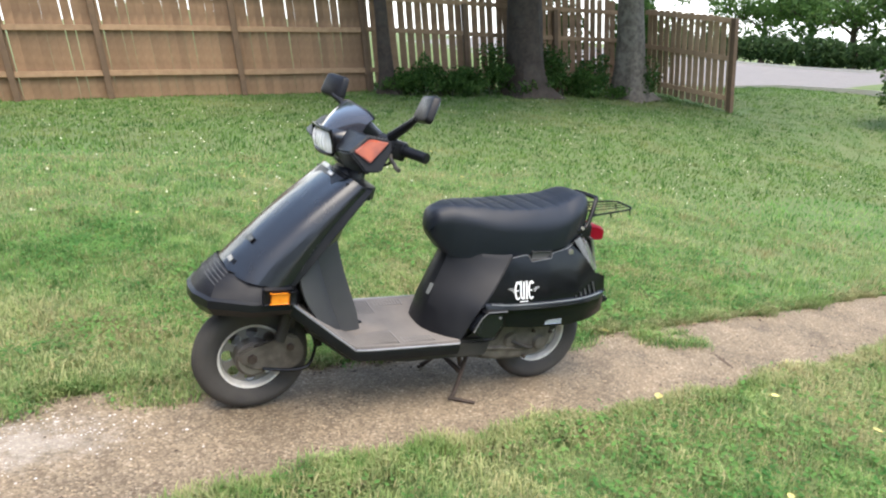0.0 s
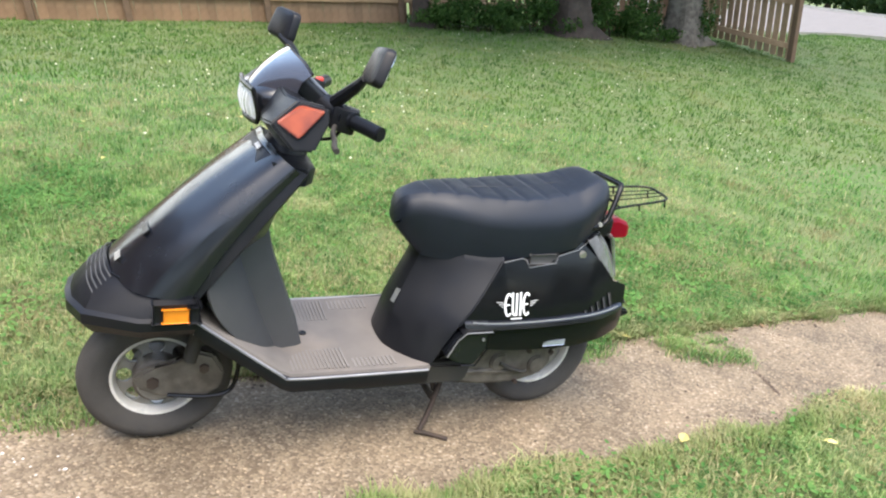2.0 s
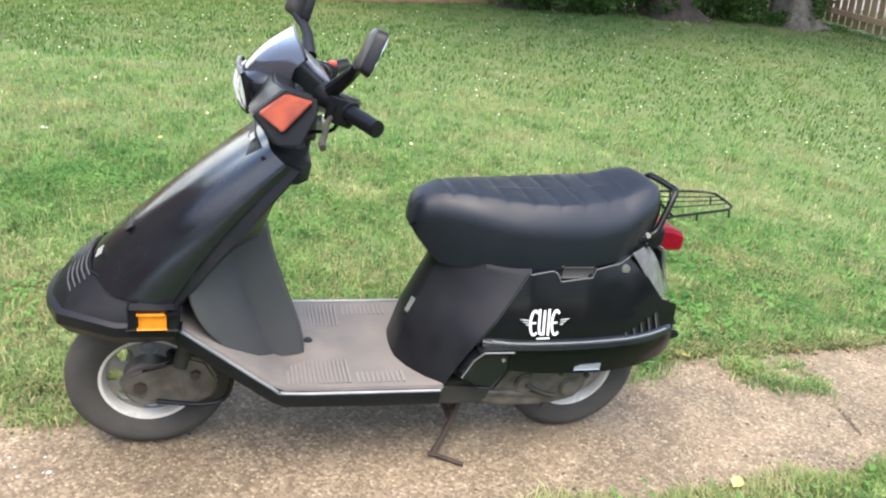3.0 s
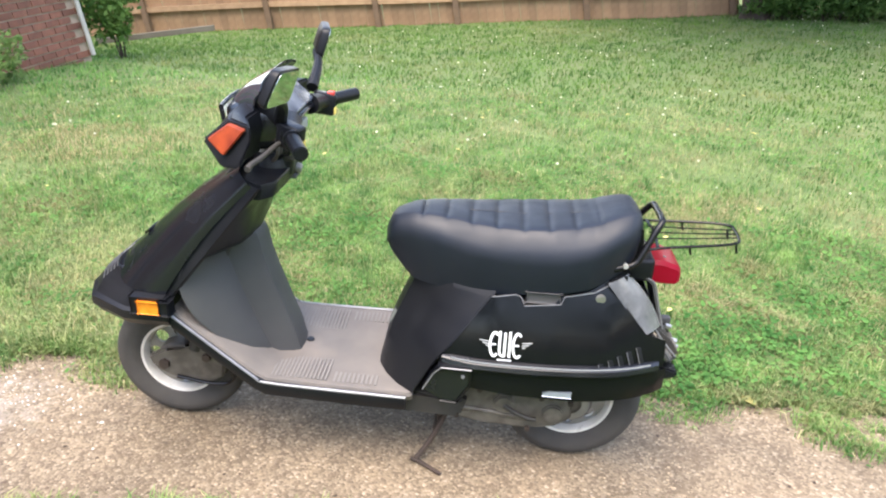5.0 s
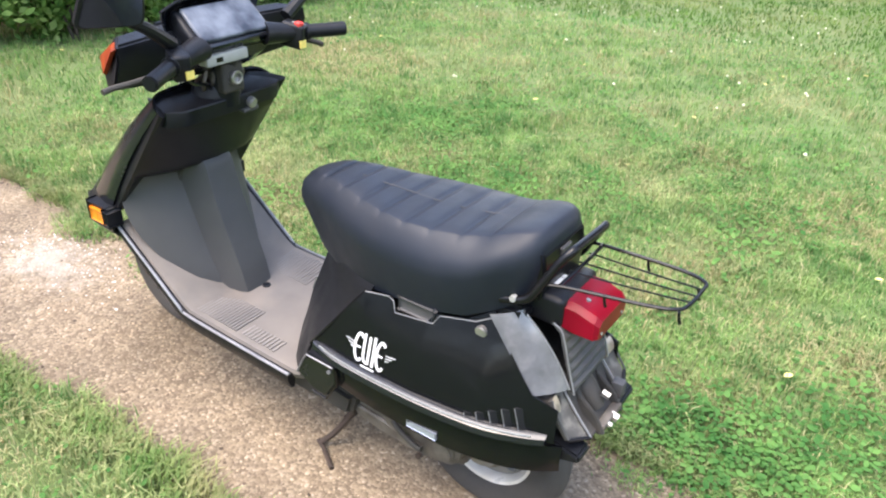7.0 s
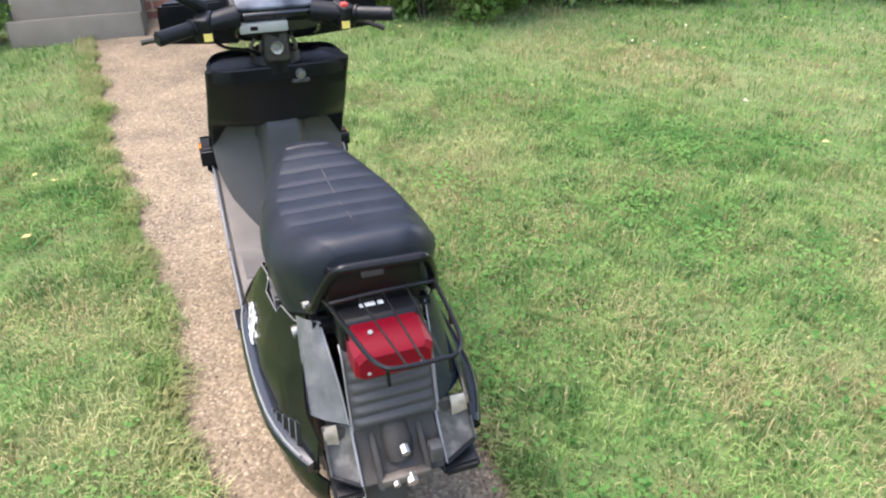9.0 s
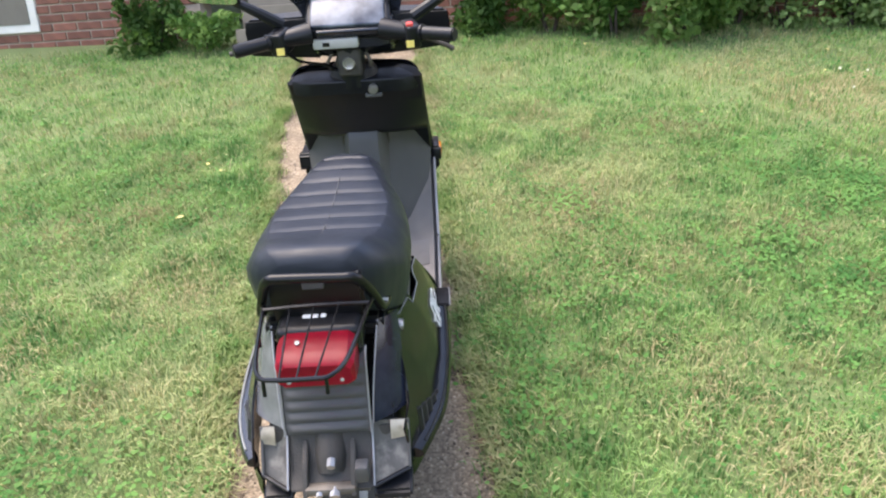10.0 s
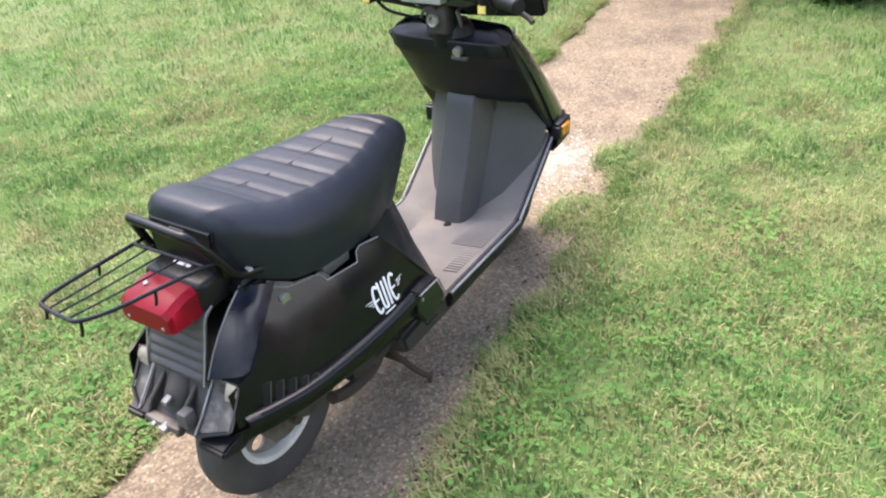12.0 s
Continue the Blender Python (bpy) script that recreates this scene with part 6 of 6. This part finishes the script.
        # Bumper rail, lower skirt and the footrest box at its front.
        rail_pts = [(0.225, 0.198, 0.3925), (0.265, 0.207, 0.391), (0.33, 0.214, 0.388), (0.50, 0.213, 0.388), (0.65, 0.199, 0.390), (0.74, 0.172, 0.393), (0.786, 0.150 if s < 0 else 0.154, 0.395)]
        path_ = spline(rail_pts, 5)
        rows = []
        for q in path_:
            rows.append([(q.x, s * (q.y - 0.012), q.z + 0.011), (q.x, s * (q.y - 0.002), q.z + 0.0105), (q.x, s * (q.y + 0.008), q.z + 0.004), (q.x, s * (q.y + 0.012), q.z - 0.008), (q.x, s * (q.y + 0.006), q.z - 0.013), (q.x, s * (q.y - 0.012), q.z - 0.013)])
        # The right rail uses the dimmed copy to hold down light on its top.
        rail = part("bumper_rail", loft(rows), M_GLOSS if s < 0 else M_DIM_GLOSS, SC, "black side bumper rail")
        # A pale bead along the left rail stands in for its sky highlight.
        part("rail_highlight", tube([(q.x, s * (q.y + 0.004), q.z + 0.0075) for q in path_[3::4]], 0.0024, 6, 2), M_PALESTICK_GLINT if s < 0 else M_MATTE, rail, "rail highlight drawn as a pale strip" if s < 0 else "")
        rows = []
        for q in spline([(0.26, 0.205, 0.0), (0.40, 0.210, 0.0), (0.55, 0.205, 0.0), (0.68, 0.186, 0.0), (0.775, 0.154, 0.0), (0.812, 0.134, 0.0)], 4):
            low = float(np.interp(q.x, (0.26, 0.40, 0.60, 0.74, 0.822), (0.312, 0.298, 0.290, 0.296, 0.312) if s < 0 else (0.322, 0.330, 0.342, 0.346, 0.348)))
            rows.append([(q.x, s * (q.y - 0.004), 0.374), (q.x, s * q.y, 0.350), (q.x, s * (q.y - 0.001), (low + 0.35) / 2), (q.x, s * (q.y - 0.004), low)])
        sk = part("side_skirt", sheet(rows, 0.005), M_DIM_GLOSS, SC, "glossy black lower skirt")
        y0 = 0.206
        if s < 0:
            part("label", box((0.492, s * (y0 - 0.008), 0.304), (0.566, s * (y0 + 0.0005), 0.321), 0.001, 1, m=None), M_FOIL, sk, "reflective blank label", smooth=False)
        bm = prism([(0.178, 0.300), (0.205, 0.352), (0.228, 0.370), (0.300, 0.368), (0.302, 0.322), (0.268, 0.268), (0.225, 0.272)], s * 0.165, s * 0.217, 0.005)
        peg = part("footrest_box", bm, M_GLOSS, SC, "black folding footrest cover")
        part("screw", cyl((0.283, s * 0.217, 0.350), (0.283, s * 0.2215, 0.350), 0.0048, 10), M_EDGE, peg)
        part("lid", prism([(0.214, 0.3715), (0.232, 0.3835), (0.306, 0.3825), (0.307, 0.3715)], s * 0.160, s * 0.2275, 0.003), M_MATTE, peg)
        part("lip", tube([(0.180, s * 0.219, 0.301), (0.206, s * 0.2195, 0.352), (0.226, s * 0.2285, 0.378), (0.304, s * 0.2285, 0.377)], 0.0020, 6, 1), M_EDGE, peg, "pale edge")
        part("lip", tube([(0.303, s * 0.2185, 0.367), (0.303, s * 0.2185, 0.322), (0.270, s * 0.2185, 0.267), (0.226, s * 0.2185, 0.270)], 0.0028, 6, 1), M_TUBE, peg)
        if s > 0:
            for ob in (peg, *peg.children):
                for v in ob.data.vertices:
                    v.co.z += 0.020
        # Bevelled face between side and tail.
        front = [(0.628, 0.129, 0.607), (0.664, 0.134, 0.565), (0.702, 0.137, 0.518), (0.738, 0.139, 0.470)]
        back = [(0.682, 0.096, 0.622), (0.722, 0.091, 0.582), (0.760, 0.085, 0.530), (0.790, 0.081, 0.474)]
        rows = [[(a[0] + (b[0] - a[0]) * t, s * (a[1] + (b[1] - a[1]) * t + 0.006 * math.sin(math.pi * t)), a[2] + (b[2] - a[2]) * t) for t in np.linspace(0, 1, 5)] for a, b in zip(front, back)]
        part("tail_facet", sheet(rows, 0.004, 3, 1), M_SKY_GLOSS if s < 0 else M_NAVY, SC, "black bevelled tail panel lightened for its sky reflection" if s < 0 else "scuffed blue-black bevelled tail panel")
        part("facet_edge", tube([(q[0], s * q[1], q[2]) for q in back], 0.0016, 6, 4), M_EDGE, SC)
        # Rear lamp socket, its lens gone: a weathered open tray with a pale patch at its upper end.
        squeeze = 0.66 if s < 0 else 0.90
        wide = lambda y: 0.078 + (y - 0.078) * squeeze
        tray = []
        for u in np.linspace(0, 1, 9):
            x0, z0 = 0.772 + 0.070 * u ** 1.15, 0.464 - 0.088 * u
            row = []
            for v in np.linspace(0, 1, 7):
                dip = 0.012 * math.sin(math.pi * v) * math.sin(math.pi * min(1.0, u + 0.12)) + 0.002 * noise.noise((u * 5, v * 4, 3.0 * s))
                row.append((x0 - 0.6 * dip - 0.026 * v * u, s * wide(0.077 + 0.071 * v), z0 - 0.5 * dip + 0.014 * v * u))
            tray.append(row)
        ts = part("lamp_socket", sheet(tray, 0.004), M_HAZE, SC, "weathered open rear lamp socket", angle=60)
        part("rim", tube([(x + 0.004, y, z + 0.004) for x, y, z in [r[0] for r in tray]], 0.0024, 6, 2), M_EDGE, ts, "pale scuffed rim")
        part("rim", tube([(x + 0.004, y, z + 0.004) for x, y, z in [r[-1] for r in tray]], 0.0028, 6, 2), M_FADED, ts)
        part("rim", tube([(x + 0.003, y, z + 0.002) for x, y, z in tray[-1]], 0.0040, 6, 2), M_MATTE, ts)
        pad = [[(x + 0.004 + 0.004 * math.sin(math.pi * k / 3), y, z + 0.003 + 0.004 * math.sin(math.pi * k / 3)) for x, y, z in r[3:7]] for k, r in enumerate(tray[0:4])]
        part("reflector", sheet(pad, 0.003), M_TANCLEAR, ts, "crumpled tan remnant of the reflector")
        part("base", prism([(0.735, 0.386), (0.845, 0.362), (0.848, 0.345), (0.80, 0.330), (0.735, 0.352)], s * 0.074, s * (0.078 + 0.072 * squeeze), 0.005), M_MATTE, ts)


body()


def tail():
    rows = []
    edge = [(0.735, 0.606), (0.756, 0.590), (0.776, 0.525), (0.796, 0.462)]
    for k in range(49):
        x, z = (float(np.interp(k / 48, (0, 0.12, 0.55, 1.0), [q[i] for q in edge])) for i in (0, 1))
        swell = 0.0055 * abs(math.sin(math.pi * 6 * max(0.0, (k / 48 - 0.14) / 0.86)))
        rows.append([(x + swell * c, y, z + 0.3 * swell * c) for y, c in ((-0.075, 0), (-0.069, 0.2), (-0.062, 1), (0.0, 1.15), (0.062, 1), (0.069, 0.2), (0.075, 0))])
    p = part("tail_panel", sheet(rows, 0.005), M_FADED, SC, "faded grey corrugated tail panel", angle=70)
    for s in (-1, 1):
        part("panel_edge", tube([(x + 0.003, s * 0.077, z) for x, z in edge], 0.0019, 6, 3), M_EDGE, p, "pale edge")
    h = part("tail_lamp", box((0.635, -0.074, 0.592), (0.752, 0.074, 0.656), 0.012, 3), M_MATTE, SC)
    rings = []
    for x, w, z0, z1 in ((0.748, 0.066, 0.590, 0.650), (0.775, 0.067, 0.586, 0.650), (0.812, 0.066, 0.586, 0.638), (0.821, 0.060, 0.590, 0.630)):
        rings.append([(x, -w, z0 + 0.006), (x, -w + 0.008, z0), (x, w - 0.008, z0), (x, w, z0 + 0.006), (x, w, z1 - 0.010), (x, w - 0.012, z1), (x, -w + 0.012, z1), (x, -w, z1 - 0.010)])
    lens = part("lens", loft(rings), M_RED, h, "red tail lamp lens", angle=25)
    part("screw", cyl((0.780, -0.030, 0.6485), (0.781, -0.030, 0.6515), 0.0045, 10), M_EDGE, lens)
    for y in (-0.045, 0.044):
        part("screw", cyl((0.8195, y, 0.600), (0.8225, y, 0.600), 0.0035, 8), M_PALEGREY, lens)
    bm = box((0.690, -0.030, 0.655), (0.716, -0.002, 0.6585), 0.001, 1)
    box((0.690, 0.002, 0.655), (0.716, 0.012, 0.6585), 0.001, 1, bm=bm)
    part("label", bm, M_STICKER, h, "small white blank label", smooth=False)
    # Number-plate bracket with no plate, and the mudguard below.
    b = part("plate_bracket", prism([(0.780, 0.462), (0.812, 0.402), (0.848, 0.376), (0.838, 0.368), (0.802, 0.392), (0.770, 0.452)], -0.074, 0.074, 0.003), M_DARKCAST, SC)
    part("bracket_bar", box((0.838, -0.045, 0.372), (0.858, 0.045, 0.388), 0.004, 2), M_CAST, b)
    part("bolt", cyl((0.850, 0.008, 0.380), (0.866, 0.008, 0.376), 0.010, 6), M_CHROME, b)
    part("bolt", cyl((0.826, 0.004, 0.428), (0.842, 0.004, 0.424), 0.008, 6), M_CHROME, b)
    part("fender_bump", tube([(0.770, 0.0, 0.445), (0.800, 0.0, 0.418), (0.818, 0.0, 0.392)], 0.026, 14, 4, 0.020, 1.25), M_DARKCAST, b)
    for y in (-0.050, 0.036):
        part("cheek", prism([(0.792, 0.446), (0.836, 0.412), (0.862, 0.372), (0.848, 0.366), (0.800, 0.410)], y, y + 0.010, 0.002), M_DARKCAST, b)
    part("lamp_box", box((0.826, 0.046, 0.392), (0.852, 0.070, 0.428), 0.004, 2), M_FADED, b, "grey plate lamp box")
    part("bolt", cyl((0.854, -0.020, 0.380), (0.864, -0.020, 0.377), 0.006, 6), M_CHROME, b)
    part("tail_liner", box((0.690, -0.104, 0.385), (0.764, 0.104, 0.460), 0.010, 2), M_BLACK, SC)
    rows = []
    for k in range(11):
        a = radians(38 + 60 * k / 10)
        rows.append([(RA[0] + r * math.cos(a), y, RA[2] + r * math.sin(a)) for y, r in ((-0.070, 0.222), (-0.06, 0.246), (0, 0.252), (0.06, 0.246), (0.070, 0.222))])
    part("rear_mudguard", sheet(rows, 0.003), M_DARKCAST, SC)
    part("undertray", box((0.27, -0.120, 0.30), (0.78, 0.120, 0.46), 0.02, 2), M_DARKCAST, SC)
    part("seat_base", prism([(0.24, 0.600), (0.26, 0.55), (0.64, 0.55), (0.69, 0.60), (0.69, 0.63), (0.30, 0.60)], -0.108, 0.108, 0.01), M_MATTE, SC)


tail()


def engine():
    bm = prism([(0.16, 0.235), (0.20, 0.160), (0.34, 0.130), (0.48, 0.126), (0.565, 0.145), (0.600, 0.190), (0.600, 0.245), (0.58, 0.285), (0.42, 0.285), (0.30, 0.275), (0.22, 0.275)], -0.128, -0.055, 0.018, 3)
    e = part("engine_case", bm, M_CAST, SC, "grimy cast engine and drive case")
    part("case_rib", tube([(0.22, -0.130, 0.195), (0.36, -0.129, 0.185), (0.48, -0.129, 0.172)], 0.008, 8, 4), M_CAST, e)
    part("boss", cyl((0.535, -0.120, 0.195), (0.535, -0.138, 0.195), 0.030, 20, bevel=0.005), M_CAST, e)
    part("boss", cyl((0.40, -0.120, 0.215), (0.40, -0.140, 0.215), 0.030, 18, bevel=0.005), M_CAST, e)
    for x, z in ((0.50, 0.245), (0.33, 0.255), (0.58, 0.235), (0.47, 0.140), (0.27, 0.165)):
        part("bolt", cyl((x, -0.124, z), (x, -0.137, z), 0.008, 6), M_RUST, e)
    part("kick_lever", tube([(0.40, -0.140, 0.215), (0.43, -0.146, 0.20), (0.47, -0.148, 0.185), (0.49, -0.150, 0.186)], 0.0065, 8, 5), M_DARKCAST, e)
    part("cylinder_block", box((0.18, -0.06, 0.16), (0.42, 0.10, 0.30), 0.02, 2), M_DARKCAST, SC)
    part("exhaust", tube([(0.24, 0.06, 0.17), (0.33, 0.085, 0.150), (0.44, 0.095, 0.165), (0.50, 0.095, 0.19)], 0.016, 10, 5), M_RUST, SC)
    fan = part("fan_cover", lathe([(0.0, 0.128), (0.050, 0.128), (0.072, 0.120), (0.076, 0.060), (0.0, 0.060)], (0.335, 0.0, 0.262), 28), M_DARKCAST, SC, "dark cooling fan cover")
    for k in range(6):
        z = 0.226 + 0.0145 * k
        part("slat", box((0.300, 0.126, z), (0.370, 0.132, z + 0.006), 0.0015, 1), M_BLACK, fan, smooth=False)
    for k in range(4):
        xx = 0.430 + 0.040 * k
        part("shroud_tab", prism([(xx, 0.345), (xx + 0.026, 0.345), (xx + 0.018, 0.298), (xx + 0.004, 0.298)], 0.150, 0.166, 0.003), M_BLACK, SC)
    for s in (-1, 1):
        part("rear_shock", cyl((0.60, s * 0.10, 0.24), (0.56, s * 0.10, 0.46), 0.024, 14), M_DARKCAST, SC)


engine()


def stand():
    st = empty("centre_stand")
    st.parent = SC
    for s in (-1, 1):
        part("leg", tube([(0.255, s * 0.070, 0.190), (0.235, s * 0.085, 0.120), (0.195, s * 0.118, 0.045), (0.165, s * 0.142, 0.008)], 0.0085, 10, 5), M_RUST, st)
        part("foot", tube([(0.150, s * 0.140, 0.004), (0.175, s * 0.150, 0.003), (0.215, s * 0.174, 0.000), (0.240, s * 0.188, -0.003)] if s < 0 else [(0.150, 0.134, 0.004), (0.165, 0.142, 0.003), (0.180, 0.148, 0.003)], 0.0065, 8, 4), M_RUST, st)
    part("crossbar", cyl((0.215, -0.100, 0.085), (0.215, 0.100, 0.085), 0.010, 10), M_RUST, st)
    part("pivot", cyl((0.255, -0.085, 0.190), (0.255, 0.085, 0.190), 0.014, 10), M_RUST, st)
    part("spring", tube([(0.20, -0.06, 0.20), (0.225, -0.075, 0.10)], 0.009, 8, 2), M_RUST, st)


stand()


def seat():
    # Stations along x: half width at the crease, heights of crown, crease and foot, half width at the foot.
    st = [
        (0.050, 0.022, 0.670, 0.655, 0.632, 0.018, 0.010),
        (0.055, 0.044, 0.692, 0.673, 0.622, 0.032, 0.018),
        (0.075, 0.064, 0.712, 0.690, 0.596, 0.042, 0.032),
        (0.125, 0.084, 0.728, 0.697, 0.545, 0.056, 0.049),
        (0.200, 0.108, 0.732, 0.690, 0.540, 0.090, 0.065),
        (0.300, 0.138, 0.728, 0.678, 0.546, 0.124, 0.091),
        (0.400, 0.153, 0.730, 0.676, 0.562, 0.144, 0.110),
        (0.500, 0.157, 0.738, 0.684, 0.572, 0.145, 0.109),
        (0.580, 0.150, 0.750, 0.702, 0.588, 0.138, 0.096),
        (0.630, 0.135, 0.768, 0.726, 0.610, 0.118, 0.086),
        (0.668, 0.117, 0.777, 0.740, 0.632, 0.102, 0.080),
        (0.690, 0.098, 0.776, 0.744, 0.660, 0.090, 0.070),
        (0.704, 0.076, 0.762, 0.737, 0.690, 0.072, 0.056),
    ]
    cols = [[c[k] for c in st] for k in range(7)]
    xs = np.concatenate([np.linspace(0.05, 0.13, 8)[:-1], np.linspace(0.13, 0.64, 103), np.linspace(0.64, 0.704, 10)[1:]])
    rings = []
    for x in xs:
        i = max(0, min(len(st) - 2, int(np.searchsorted(cols[0], x)) - 1))
        t = (x - cols[0][i]) / (cols[0][i + 1] - cols[0][i])
        t = max(0.0, min(1.0, t))

        def at(k):
            c = cols[k]
            a, b = c[max(i - 1, 0)], c[min(i + 2, len(c) - 1)]
            p, q = c[i], c[i + 1]
            return 0.5 * (2 * p + (q - a) * t + (2 * a - 5 * p + 4 * q - b) * t * t + (3 * p - a - 3 * q + b) * t ** 3)

        w, zt, zc, zf, wf, flat = (at(k) for k in range(1, 7))
        # Transverse quilting on the flat of the seat.
        q = 0.0
        if 0.145 < x < 0.605:
            ph = ((x - 0.145) / 0.0657) % 1.0
            q = -0.0058 * (1 - math.sin(math.pi * ph)) ** 2.6
        ring = []
        for u in (0.0, 0.35, 0.7, 1.0):
            ring.append((x, u * flat, zt - 0.003 * u * u + q * (1 if u < 0.99 else 0.5)))
        ring += [(x, flat + (w - flat) * 0.10, zt - 0.0055 + 0.2 * q), (x, flat + (w - flat) * 0.40, zt + (zc - zt) * 0.36), (x, flat + (w - flat) * 0.78, zt + (zc - zt) * 0.78)]
        ring += [(x, w, zc - 0.012), (x, w + 0.001, zc - 0.030), (x, w + (wf - w) * 0.35, zc + (zf - zc) * 0.62), (x, w + (wf - w) * 0.75, zc + (zf - zc) * 0.85), (x, wf, zf)]
        rings.append([(p[0], p[1], p[2]) for p in ring] + [(p[0], -p[1], p[2]) for p in ring[:0:-1]])
    s = part("seat", loft(rings), M_VINYL, SC, "black vinyl seat with transverse quilting", angle=60)
    # Stitching down the middle, the pillion strap badge and the grey plate behind.
    part("piping", tube([(0.15, 0.0, 0.7285), (0.30, 0.0, 0.7282), (0.45, 0.0, 0.7310), (0.58, 0.0, 0.749)], 0.0012, 5, 6), M_FADED, s, "grey stitched line")
    part("seat_back", prism([(0.688, 0.756), (0.706, 0.742), (0.712, 0.700), (0.705, 0.640), (0.67, 0.62), (0.65, 0.70)], -0.082, 0.082, 0.006), M_BLACK, s, "black seat back panel")
    part("plate", box((0.706, -0.022, 0.712), (0.7140, 0.016, 0.732), 0.002, 1), M_FADED, s)


seat()


def carrier():
    """Grab rail behind the seat and the thin wire rack on it."""
    g = [(0.640, -0.112, 0.640), (0.690, -0.106, 0.655), (0.712, -0.096, 0.690), (0.735, -0.080, 0.736), (0.749, -0.066, 0.757), (0.752, -0.045, 0.760), (0.753, 0.05, 0.757), (0.750, 0.074, 0.754), (0.737, 0.088, 0.733), (0.712, 0.102, 0.690), (0.690, 0.110, 0.655), (0.640, 0.114, 0.640)]
    gr = part("grab_rail", tube(g, 0.0088, 12, 5), M_TUBE, SC, "black tubular grab rail")
    for s in (-1, 1):
        part("bolt", cyl((0.668, s * 0.108, 0.652), (0.668, s * 0.119, 0.652), 0.0065, 8), M_PALEGREY, gr)
    rk = empty("luggage_rack")
    rk.parent = SC
    part("frame", tube([(0.712, -0.094, 0.690), (0.760, -0.085, 0.697), (0.900, -0.066, 0.708), (0.945, -0.052, 0.712), (0.958, -0.030, 0.714), (0.962, 0.03, 0.716), (0.956, 0.056, 0.716), (0.905, 0.076, 0.712), (0.760, 0.093, 0.700), (0.712, 0.100, 0.692)], 0.0037, 8, 5), M_TUBE, rk)
    for y0, y1 in ((-0.040, -0.020), (0.002, 0.005), (0.044, 0.032)):
        part("rod", tube([(0.738, y0, 0.702), (0.85, (y0 + y1) / 2, 0.707), (0.959, y1, 0.714)], 0.0018, 6, 3), M_TUBE, rk)
    part("rod", tube([(0.745, -0.086, 0.697), (0.750, 0.0, 0.704), (0.745, 0.094, 0.700)], 0.004, 6, 3), M_TUBE, rk)
    for x, y in ((0.825, -0.077), (0.840, 0.086), (0.948, -0.046), (0.950, 0.046)):
        part("prong", tube([(x, y, 0.705), (x + 0.003, y, 0.690), (x + 0.006, y, 0.682)], 0.003, 6, 2), M_TUBE, rk)


carrier()


# ---- the whole plot on its slope ----
for ob in list(scene.objects):
    if ob.parent is None and ob.type not in ("CAMERA", "LIGHT"):
        ob.matrix_basis = HILL @ ob.matrix_basis
